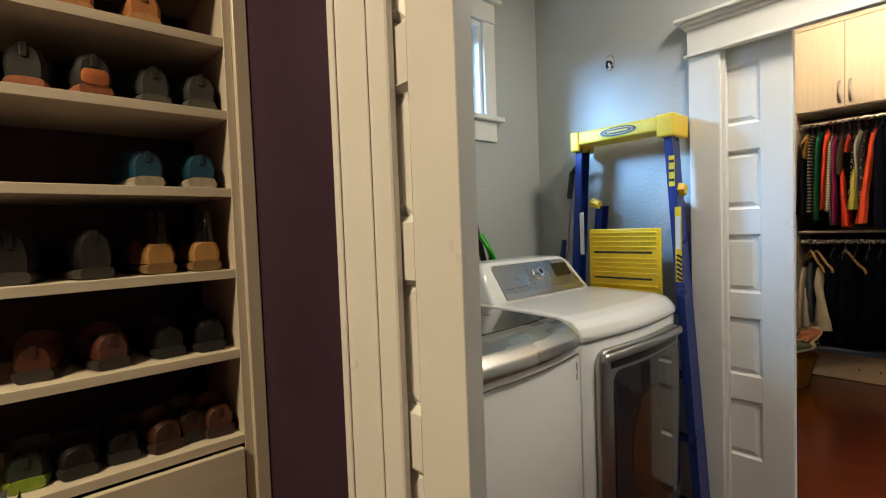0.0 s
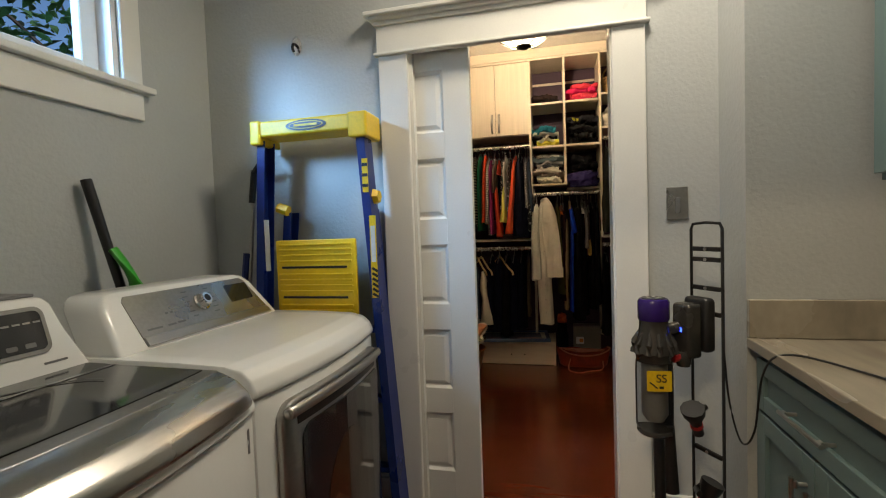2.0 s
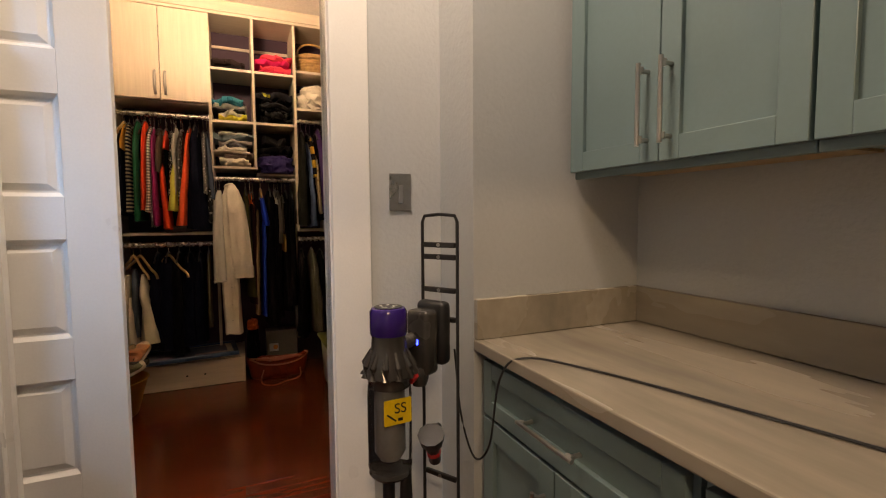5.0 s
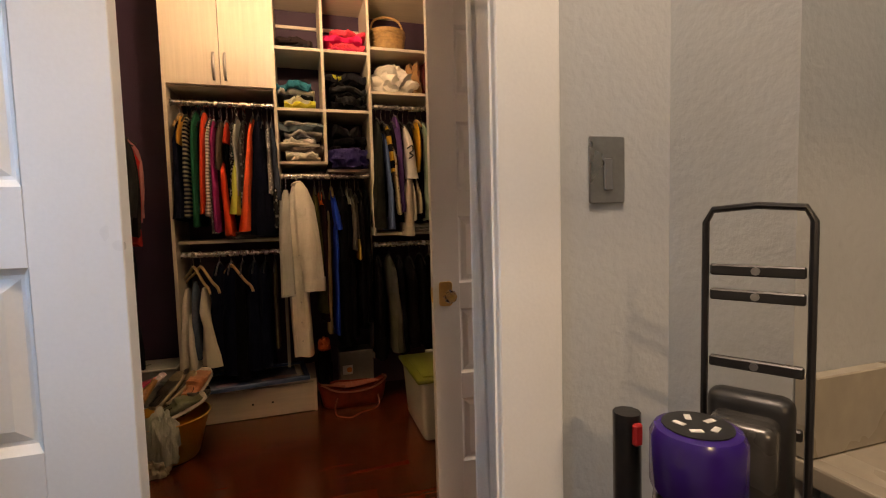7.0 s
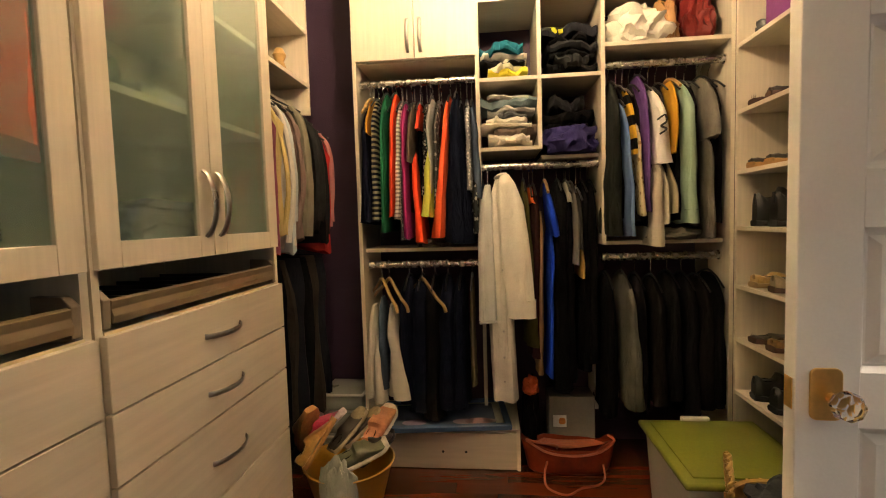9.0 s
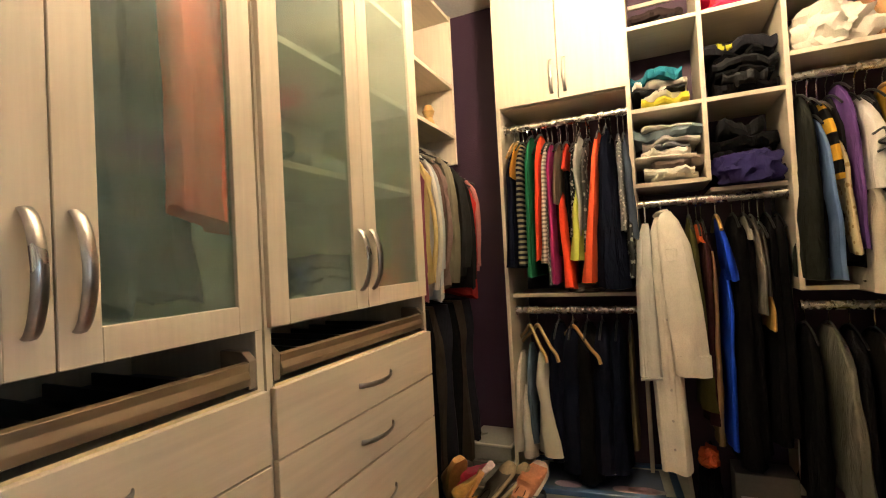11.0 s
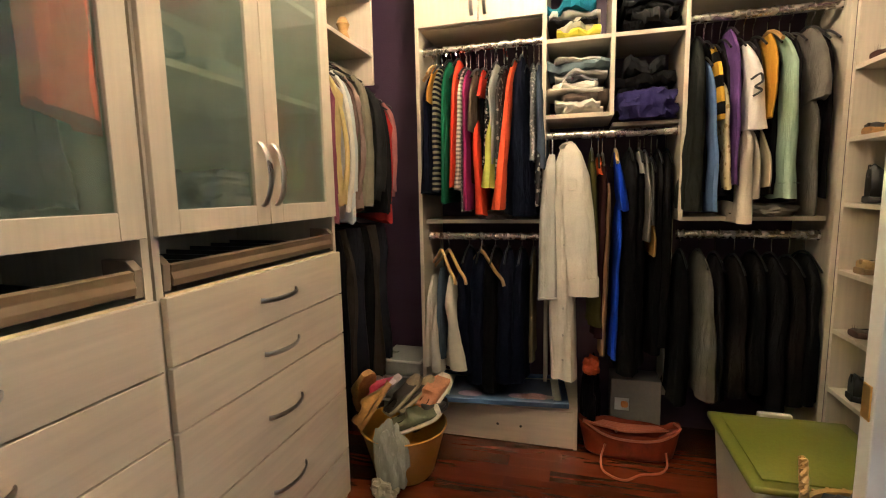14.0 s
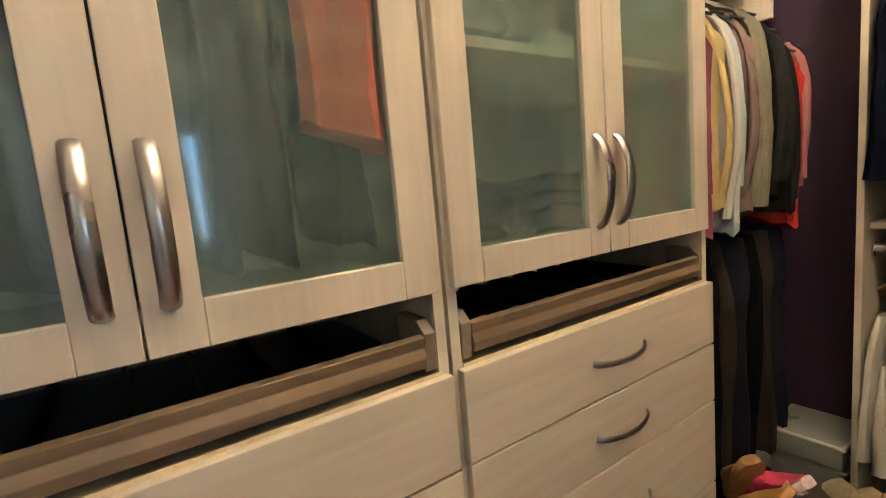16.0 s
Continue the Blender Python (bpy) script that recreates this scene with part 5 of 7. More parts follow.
for z in (0.742, 0.972, 1.184, 1.397, 1.597, 1.783, 1.975, 2.17, 2.38):
    part("shelf", box(-0.5995, SX - 0.0005, SY, 1.748, z - 0.0115, z + 0.0115, 0.001), LAMIH, ss)
for lo, hi in ((0.50, 0.722), (0.27, 0.495), (0.05, 0.265)):
    d = part("drawer", box(-0.592, SX - 0.006, SY - 0.014, SY + 0.006, lo, hi, 0.0015), LAMIH, ss)
    arch_pull((0.16, SY - 0.014, (lo + hi) / 2 + 0.02), (0.34, SY - 0.014, (lo + hi) / 2 + 0.02), (0, -0.03, 0), d, 0.0085)

# ---- hanging clothes ----
BLK, NAVY, WHT = (0.0045, 0.0045, 0.005), (0.005, 0.0065, 0.014), (0.70, 0.66, 0.58)


def strip(name, label, col, top, hem, rod_z, group, mat=None, x=4.905, deep=0.175, hangmat=None, seed=0, cuff=None):
    """A garment hung edge-on to the room: top and hem are (height, y, half width); it spreads, leans and creases on the way down."""
    (z0, y0, w0), (z1, y1, w1) = top, hem
    seed += int(abs(y0) * 997 + z1 * 131)
    rnd = random.Random(seed)
    u = thing(name, (x, y0, z0), label, name.replace("_", " "), group)
    n, seg = max(8, int((z0 - z1) / 0.045)), 30
    b, rings = bmesh.new(), []
    turn_, ph = rnd.uniform(-0.16, 0.16), rnd.uniform(0, 6)
    for i in range(n + 1):
        f = i / n
        z = z0 + (z1 - z0) * f
        hx = deep * (0.30 + 0.70 * min(1.0, (z0 - z) / 0.13) ** 0.7) * (1 + 0.05 * math.sin(7 * f + ph))
        hw = (w0 + (w1 - w0) * f ** 0.8) * (0.55 + 0.45 * min(1.0, (z0 - z) / 0.06))
        yc = y0 + (y1 - y0) * f + 0.007 * noise.noise(Vector((seed, z * 6, 0))) * min(1, 3 * f)
        ring = []
        for j in range(seg):
            a = 2 * math.pi * j / seg
            c, q = math.cos(a), math.sin(a)
            crease = 1 + 0.22 * f * math.sin(7 * a + ph + 2 * f) + 0.30 * noise.noise(Vector((c * 2.2 + seed, q * 2.2, z * 9)))
            dx = hx * math.copysign(abs(c) ** 0.75, c)
            dz = -0.012 * noise.noise(Vector((c * 1.5 + seed, q, 3))) * f - (0.010 * c * turn_ * 6) * f * f
            ring.append(b.verts.new((x + dx, yc + turn_ * dx * 0.35 + hw * crease * math.copysign(abs(q) ** 0.6, q), z + dz)))
        rings.append(ring)
    for r0, r1 in zip(rings, rings[1:]):
        for j in range(seg):
            b.faces.new((r0[j], r0[(j + 1) % seg], r1[(j + 1) % seg], r1[j]))
    b.faces.new(rings[0])
    b.faces.new(rings[-1][::-1])
    body = part("body", b, mat or cloth(col), u, "", True)
    if cuff:
        part("cuff", tube([(x - deep * 0.80, y1, z1 + 0.062), (x - deep * 0.80, y1, z1 + 0.058)], w1 * 1.02, 14, flat=0.8, up=(1, 0, 0)), cloth(cuff), body, "ribbed cuff seam")
    if rod_z:
        hm = hangmat or DARKM
        h = part("hanger", tube(curve([(x - 0.17, y0, z0 - 0.055), (x - 0.09, y0, z0 - 0.008), (x, y0, z0 + 0.016), (x + 0.09, y0, z0 - 0.008), (x + 0.17, y0, z0 - 0.055)], 3), 0.008 if hangmat else 0.005, 6), hm, u, "", True)
        part("hook", tube(curve([(x, y0, z0 + 0.014), (x, y0, rod_z - 0.024), (x - 0.026, y0, rod_z - 0.004), (x - 0.030, y0, rod_z + 0.016), (x - 0.066, y0, rod_z + 0.022), (x - 0.084, y0, rod_z + 0.004)], 3), 0.0022, 5), CHROME, h)
    return u


G = "clothes on the upper rod"
CREAM, CORAL, RED = (0.60, 0.55, 0.46), (0.86, 0.115, 0.045), (0.72, 0.065, 0.025)
strip("shirt", "dark navy shirt at the end of the rod", NAVY, (1.90, 1.047, 0.014), (1.29, 1.055, 0.034), 2.005, G, hangmat=WOODH)
strip("shirt", "mustard shirt half hidden on a hanger", (0.42, 0.20, 0.03), (1.93, 1.028, 0.010), (1.74, 1.034, 0.012), 2.005, G, hangmat=WOODH, x=4.90)
strip("shirt", "navy shirt with cream banded sleeve", NAVY, (1.93, 1.000, 0.013), (1.30, 1.008, 0.024), 2.005, G, printed(NAVY, (0.26, 0.22, 0.14), "bands", 0.026))
strip("shirt", "dark green long-sleeved shirt", (0.008, 0.085, 0.040), (1.955, 0.948, 0.013), (1.25, 0.957, 0.021), 2.005, G)
strip("shirt", "orange-red shirt on a hanger", RED, (1.955, 0.902, 0.017), (1.32, 0.928, 0.016), 2.005, G)
strip("shirt", "white shirt with a small dark check", CREAM, (1.91, 0.871, 0.013), (1.31, 0.893, 0.018), 2.005, G, printed(CREAM, (0.30, 0.26, 0.23), "bands", 0.020), deep=0.18)
strip("shirt", "magenta shirt on a hanger", (0.30, 0.025, 0.13), (1.905, 0.850, 0.012), (1.216, 0.845, 0.017), 2.005, G)
strip("blouse", "grey sequinned blouse on a hanger", (0.10, 0.10, 0.10), (1.90, 0.880, 0.008), (1.20, 0.878, 0.013), 2.005, G, printed((0.14, 0.135, 0.13), (0.45, 0.43, 0.40), "dots", 0.012), x=4.93)
strip("shirt", "brown-grey shirt on a hanger", (0.10, 0.075, 0.055), (1.90, 0.808, 0.013), (1.60, 0.817, 0.014), 2.005, G)
strip("top", "short red top on a hanger", (0.52, 0.045, 0.025), (1.90, 0.777, 0.012), (1.76, 0.777, 0.014), 2.005, G)
strip("top", "bright orange-red top hanging low", RED, (1.66, 0.815, 0.016), (1.18, 0.782, 0.026), None, G, x=4.90)
strip("blouse", "black dotted blouse on a hanger", BLK, (1.885, 0.742, 0.012), (1.42, 0.760, 0.014), 2.005, G, printed((0.012, 0.012, 0.013), (0.45, 0.43, 0.38), "dots", 0.018))
strip("top", "neon yellow-green top knotted at the hem", (0.56, 0.60, 0.11), (1.70, 0.724, 0.010), (1.32, 0.738, 0.032), None, G, x=4.885)
strip("shirt", "dark sea-green shirt on a hanger", (0.012, 0.07, 0.055), (1.89, 0.727, 0.010), (1.45, 0.735, 0.010), 2.005, G, x=4.92)
strip("shirt", "pale grey-green shirt on a hanger", (0.40, 0.41, 0.38), (1.925, 0.711, 0.013), (1.44, 0.711, 0.013), 2.005, G)
strip("blouse", "charcoal blouse with pale scroll print", (0.06, 0.055, 0.05), (1.90, 0.679, 0.013), (1.36, 0.686, 0.016), 2.005, G, printed((0.05, 0.048, 0.045), (0.34, 0.32, 0.29), "dots", 0.026))
strip("jacket", "coral orange jacket on a hanger", CORAL, (1.930, 0.620, 0.011), (1.218, 0.684, 0.034), 2.005, G, deep=0.185)
strip("jacket", "wide dark navy jacket on a hanger", NAVY, (1.945, 0.587, 0.016), (1.19, 0.580, 0.074), 2.005, G, deep=0.185)
strip("shirt", "grey-white patterned shirt on a hanger", (0.20, 0.20, 0.20), (1.90, 0.533, 0.013), (1.44, 0.526, 0.017), 2.005, G, printed((0.20, 0.20, 0.20), (0.55, 0.53, 0.5), "dots", 0.016))
strip("jacket", "dark denim jacket on a hanger", (0.045, 0.062, 0.095), (1.90, 0.508, 0.014), (1.40, 0.482, 0.026), 2.005, G)
strip("shirt", "black shirt with a pale print", BLK, (1.60, 0.495, 0.014), (1.222, 0.503, 0.020), None, G, printed((0.02, 0.022, 0.022), (0.40, 0.40, 0.36), "dots", 0.030), x=4.90)
for k in range(9):
    strip("shirt", "dark shirt packed between the others", ((0.045, 0.012, 0.012), BLK, (0.02, 0.016, 0.02))[k % 3], (1.91, 0.985 - 0.052 * k, 0.012), (1.35 + 0.03 * (k % 3), 0.98 - 0.050 * k, 0.018), 2.005, G, x=4.965, deep=0.15, seed=k)

G = "clothes on the lower rod"
for y, yaw, x in ((1.010, 40, 4.86), (0.972, 46, 4.87), (0.790, 52, 4.85)):
    M = pose(x, y, 0, 0, 0, yaw)
    wh = thing("wooden_hanger", (x, y, 0.99), "curved varnished wooden clothes hanger", "hanger", "wooden hangers")
    part("arm", turn(tube(curve([(-0.165, 0, 0.835), (-0.150, 0, 0.868), (-0.105, 0, 0.900), (-0.05, 0, 0.955), (-0.012, 0, 0.992), (0.012, 0, 0.992), (0.05, 0, 0.958), (0.12, 0, 0.915), (0.16, 0, 0.885)], 4), 0.0085, 8), M), WOODH, wh, "", True)
    part("hook", turn(tube(curve([(0, 0, 0.98), (0, 0, 1.045), (0.018, 0, 1.066), (0.014, 0, 1.086), (-0.004, 0, 1.092), (-0.018, 0, 1.082)], 3), 0.0025, 6), M), CHROME, wh)
strip("trousers", "white trousers on a wooden hanger", (0.58, 0.53, 0.44), (0.86, 1.052, 0.014), (0.38, 1.070, 0.026), None, G, x=4.86, deep=0.10)
strip("trousers", "white trousers with a turned hem", (0.56, 0.52, 0.44), (0.70, 1.038, 0.012), (0.345, 1.030, 0.030), None, G, x=4.85, deep=0.10)
strip("trousers", "faded blue jeans on a wooden hanger", (0.06, 0.085, 0.12), (0.90, 1.010, 0.014), (0.42, 1.012, 0.024), None, G, x=4.88, deep=0.10)
strip("trousers", "white flared trousers on a wooden hanger", (0.62, 0.58, 0.48), (0.86, 0.962, 0.012), (0.375, 0.905, 0.062), None, G, x=4.87, deep=0.11)
for k, (y, w, hem_z) in enumerate(((0.88, 0.050, 0.36), (0.81, 0.060, 0.30), (0.74, 0.055, 0.27), (0.67, 0.055, 0.31), (0.60, 0.045, 0.33))):
    strip("trousers", "dark navy trousers on a hanger", (NAVY, (0.0045, 0.006, 0.013), BLK)[k % 3], (1.00, y - 0.01, w * 0.6), (hem_z, y, w), 1.070, G, x=4.92, deep=0.15, seed=k)
strip("trousers", "olive brown trousers on a hanger", (0.10, 0.08, 0.045), (1.00, 0.530, 0.010), (0.44, 0.532, 0.015), 1.070, G, deep=0.14)

G = "clothes on the middle rod"
strip("jacket", "olive green jacket on a hanger", (0.056, 0.052, 0.015), (1.485, 0.255, 0.015), (0.66, 0.222, 0.040), 1.56, G)
strip("top", "rust orange top on a hanger", (0.75, 0.13, 0.03), (1.455, 0.224, 0.012), (1.37, 0.217, 0.015), 1.56, G)
strip("dress", "dark maroon dress on a hanger", (0.022, 0.008, 0.009), (1.46, 0.205, 0.014), (0.60, 0.207, 0.034), 1.56, G)
strip("dress", "tan dress on a wooden hanger", (0.26, 0.155, 0.075), (1.33, 0.172, 0.010), (0.52, 0.188, 0.018), None, G, x=4.90)
strip("dress", "bright blue dress on a hanger", (0.008, 0.045, 0.50), (1.475, 0.147, 0.011), (1.21, 0.104, 0.024), 1.56, G, hangmat=WOODH)
strip("dress", "bright blue dress skirt falling straight", (0.008, 0.045, 0.46), (1.25, 0.128, 0.011), (0.50, 0.145, 0.016), None, G, x=4.90)
strip("coat", "long black coat on a hanger", BLK, (1.48, 0.080, 0.030), (0.42, 0.080, 0.050), 1.56, G, x=4.93)
strip("blouse", "cream blouse collar on a hanger", (0.50, 0.47, 0.40), (1.475, 0.044, 0.008), (1.375, 0.032, 0.012), 1.56, G)
strip("blouse", "dark grey blouse on a hanger", (0.13, 0.12, 0.105), (1.465, 0.017, 0.011), (1.06, 0.006, 0.015), 1.56, G)
strip("dress", "golden tan dress on a hanger", (0.42, 0.25, 0.07), (1.20, -0.018, 0.006), (1.00, -0.020, 0.012), None, G, x=4.90)
strip("dress", "dark grey dress on a hanger", (0.05, 0.046, 0.04), (1.43, -0.013, 0.009), (1.14, -0.018, 0.011), 1.56, G)
for k, y in enumerate((0.03, -0.045, -0.085)):
    strip("coat", "long black coat on a hanger", BLK, (1.47, y, 0.020), (0.46 + 0.05 * k, y, 0.034), 1.56, G, x=4.95, deep=0.15, seed=k)

G = "clothes on the right-hand rod"
strip("jacket", "black quilted jacket on a hanger", (0.014, 0.015, 0.013), (1.95, -0.178, 0.018), (1.21, -0.168, 0.054), 2.028, G, deep=0.19)
strip("shirt", "blue denim shirt on a hanger", (0.10, 0.165, 0.33), (1.86, -0.213, 0.011), (1.19, -0.247, 0.021), 2.028, G)
strip("jersey", "black and mustard banded jersey", (0.50, 0.29, 0.03), (1.91, -0.246, 0.015), (1.59, -0.268, 0.022), 2.028, G, printed((0.52, 0.30, 0.03), BLK, "bands", 0.11))
strip("blouse", "cream patterned blouse on a hanger", (0.46, 0.37, 0.20), (1.77, -0.282, 0.011), (1.30, -0.305, 0.016), None, G, printed((0.48, 0.40, 0.24), (0.28, 0.20, 0.09), "dots", 0.03), x=4.90)
strip("shirt", "purple shirt on a hanger", (0.085, 0.038, 0.15), (1.975, -0.306, 0.016), (1.31, -0.329, 0.017), 2.028, G)
jersey = strip("jersey", "white printed jersey on a hanger", (0.70, 0.66, 0.62), (1.91, -0.370, 0.019), (1.545, -0.396, 0.048), 2.028, G, deep=0.185)
part("printed_mark", tube(curve([(4.7175, -0.352, 1.735), (4.7145, -0.385, 1.755), (4.7135, -0.392, 1.725), (4.713, -0.368, 1.705), (4.713, -0.392, 1.690), (4.713, -0.362, 1.668)], 5), 0.005, 6), BLACKP, jersey, "dark emblem on the sleeve", True)
strip("scarf", "cream scarf draped below the shirts", (0.52, 0.46, 0.37), (1.60, -0.370, 0.020), (1.148, -0.364, 0.036), None, G, x=4.90)
strip("blouse", "cream blouse hanging below the jersey", (0.46, 0.42, 0.33), (1.56, -0.394, 0.009), (1.25, -0.403, 0.011), None, G, x=4.89)
strip("blouse", "pale yellow blouse on a hanger", (0.46, 0.40, 0.26), (1.56, -0.434, 0.009), (1.30, -0.448, 0.012), None, G, x=4.90)
strip("shirt", "golden yellow shirt on a hanger", (0.46, 0.24, 0.025), (1.945, -0.461, 0.011), (1.59, -0.450, 0.011), 2.028, G, hangmat=WOODH)
strip("sweater", "mint green long-sleeved sweater", (0.26, 0.36, 0.27), (1.935, -0.504, 0.014), (1.255, -0.525, 0.036), 2.028, G, deep=0.185, cuff=(0.14, 0.20, 0.15))
strip("shirt", "grey short-sleeved shirt on a hanger", (0.13, 0.12, 0.10), (1.95, -0.602, 0.013), (1.645, -0.611, 0.030), 2.028, G, deep=0.185)
strip("shirt", "grey tunic below a short sleeve", (0.085, 0.08, 0.068), (1.70, -0.604, 0.015), (1.18, -0.608, 0.016), None, G, x=4.90)
for k, y in enumerate((-0.225, -0.29, -0.345, -0.42, -0.475, -0.56, -0.64, -0.675)):
    strip("shirt", "black shirt on a hanger", (BLK, (0.010, 0.009, 0.010))[k % 2], (1.94, y, 0.014), (1.28 - 0.02 * (k % 3), y, 0.026), 2.028, G, x=4.95, deep=0.15, seed=k)

G = "coats on the lower rod"
strip("jacket", "dark grey jacket on a hanger", (0.085, 0.082, 0.068), (1.00, -0.235, 0.018), (0.34, -0.262, 0.045), 1.087, G, deep=0.19)
for k, y in enumerate((-0.160, -0.31, -0.39, -0.47, -0.54, -0.61, -0.67)):
    strip("coat", "black coat on a hanger", (BLK, (0.005, 0.005, 0.006), (0.007, 0.006, 0.006))[k % 3], (0.995 - 0.01 * (k % 3), y, 0.024), (0.30 + 0.03 * (k % 4), y, 0.045), 1.087, G, x=4.93, deep=0.17, seed=k)

for k, (x, col, top, hem, th, lab) in enumerate((
        (4.245, (0.20, 0.055, 0.085), 1.86, 1.24, 0.045, "plum plaid flannel shirt on a hanger"),
        (4.292, (0.55, 0.42, 0.18), 1.87, 1.30, 0.034, "pale yellow shirt on a hanger"),
        (4.345, (0.52, 0.50, 0.46), 1.88, 1.20, 0.042, "off-white shirt on a hanger"),
        (4.405, (0.40, 0.44, 0.48), 1.87, 1.19, 0.046, "pale blue-grey shirt on a hanger"),
        (4.470, (0.17, 0.115, 0.10), 1.88, 1.22, 0.046, "brown-grey shirt on a hanger"),
        (4.560, (0.16, 0.145, 0.105), 1.90, 1.22, 0.090, "thick olive grey jacket on a hanger"),
        (4.690, (0.018, 0.018, 0.018), 1.87, 1.22, 0.105, "thick black jacket on a hanger"),
        (4.790, (0.012, 0.012, 0.013), 1.85, 1.22, 0.060, "black jacket on a hanger"),
        (4.850, (0.38, 0.025, 0.022), 1.82, 1.20, 0.040, "dark red shirt on a hanger"),
        (4.930, (0.38, 0.15, 0.14), 1.84, 1.34, 0.060, "dusty pink shirt on a hanger"))):
    garment(x, 1.485, top - 0.005, hem - 0.01, col, 0.43, th * 1.0, 90 + ((k * 31) % 9) - 4, 300 + k, "shirt", lab, 0.50 + 0.05 * (k % 3), 1.0, True, "shirts on the side rod", rod=1.93)
for k in range(7):
    garment(4.24 + k * 0.10, 1.50, 1.14, 0.34 + 0.02 * (k % 3), ((0.012, 0.013, 0.018), BLK, (0.03, 0.022, 0.018))[k % 3], 0.38, 0.075, 90 + k % 4, 330 + k, "trousers", "dark trousers hanging below the shirts", 0, 1.0, False, "dark trousers in the corner")
part("hanging_rod", tube([(4.20, 1.50, 1.15), (5.15, 1.50, 1.15)], 0.013, 8), CHROME, hs)



def hung_panel(name, rows, mat, parent, seed, label="", folds=4, amp=0.30):
    """Draped cloth lofted through rows of (z, x, half depth, y, half width)."""
    b = bmesh.new()
    seg, rings = 24, []
    dense = []
    for p, q in zip(rows, rows[1:]):
        dense += [tuple(u + (v - u) * i / 5 for u, v in zip(p, q)) for i in range(5)]
    dense.append(rows[-1])
    for i, (z, x, hx, y, hy) in enumerate(dense):
        f = i / (len(dense) - 1)
        ring = []
        for j in range(seg):
            a = 2 * math.pi * j / seg
            c, s = math.cos(a), math.sin(a)
            n = noise.noise(Vector((c * 1.5 + seed, s * 1.5, z * 7)))
            k = 1 + amp * f * math.sin(folds * a + 3 * f + seed) + 0.16 * n
            ring.append(b.verts.new((x + hx * k * math.copysign(abs(c) ** 0.8, c), y + hy * (1 + 0.05 * n) * math.copysign(abs(s) ** 0.8, s), z + 0.008 * n * f)))
        rings.append(ring)
    for r0, r1 in zip(rings, rings[1:]):
        for j in range(seg):
            b.faces.new((r0[j], r0[(j + 1) % seg], r1[(j + 1) % seg], r1[j]))
    b.faces.new(rings[0])
    b.faces.new(rings[-1][::-1])
    return part(name, b, mat, parent, label, True)


ws = thing("shirt", (4.74, 0.35, 1.56), "long white denim shirt hanging at the front of the rod", "shirt")
denim = cloth(WHT)
hung_panel("body", [(1.50, 4.80, 0.02, 0.375, 0.022), (1.42, 4.79, 0.05, 0.378, 0.045), (1.2, 4.78, 0.06, 0.385, 0.055), (0.85, 4.77, 0.06, 0.385, 0.062), (0.6, 4.76, 0.06, 0.375, 0.064), (0.39, 4.76, 0.055, 0.368, 0.062)], denim, ws, 3)
sl = hung_panel("sleeve", [(1.515, 4.77, 0.02, 0.352, 0.020), (1.47, 4.74, 0.035, 0.345, 0.042), (1.36, 4.71, 0.042, 0.328, 0.062), (1.1, 4.69, 0.045, 0.305, 0.070), (0.90, 4.68, 0.045, 0.290, 0.066)], denim, ws, 5)
hung_panel("cuff", [(0.905, 4.68, 0.047, 0.286, 0.068), (0.82, 4.68, 0.046, 0.283, 0.066)], denim, sl, 6, "wide turned cuff", 2, 0.05)
part("placket", tube(curve([(4.715, 0.385, 1.40), (4.712, 0.375, 1.1), (4.705, 0.368, 0.8), (4.70, 0.362, 0.58)], 5), 0.012, 6, flat=0.35, up=(1, 0, 0)), denim, ws)
part("button", lathe([(0.006, 0), (0.006, 0.003)], 10, None, pose(4.642, 0.29, 1.02, 0, -90, 0)), NICKEL, sl)
part("collar", tube(curve([(4.80, 0.39, 1.50), (4.765, 0.372, 1.512), (4.77, 0.345, 1.515)], 4), 0.018, 8, flat=0.6), denim, ws, "", True)
part("hanger_hook", tube(curve([(4.84, 0.37, 1.50), (4.838, 0.37, 1.545), (4.838, 0.37, 1.575), (4.822, 0.37, 1.567)], 4), 0.003, 6), CHROME, ws)
part("pocket", slab(rrect(0.322, 0.362, 1.300, 1.350, 0.006), 4.661, 4.666, "x", 0.002), denim, sl, "sewn chest pocket")
for z in (1.32, 1.20, 1.05, 0.75, 0.62, 0.50):
    part("button", lathe([(0.005, 0), (0.005, 0.003)], 10, None, pose(4.694, 0.374, z, 0, -90, 0)), NICKEL, ws)
ws = thing("shirt", (4.76, 0.445, 1.56), "pale grey-white shirt hanging at the front of the rod", "shirt")
pale = cloth((0.50, 0.50, 0.47))
hung_panel("body", [(1.47, 4.80, 0.02, 0.437, 0.014), (1.40, 4.77, 0.04, 0.444, 0.030), (1.2, 4.75, 0.045, 0.450, 0.040), (0.80, 4.73, 0.05, 0.448, 0.046)], pale, ws, 8)
part("hem", tube([(4.69, 0.405, 0.80), (4.68, 0.49, 0.795)], 0.008, 6), pale, ws)
part("hanger_hook", tube(curve([(4.84, 0.437, 1.46), (4.838, 0.437, 1.545), (4.838, 0.437, 1.575), (4.822, 0.437, 1.567)], 4), 0.003, 6), CHROME, ws)

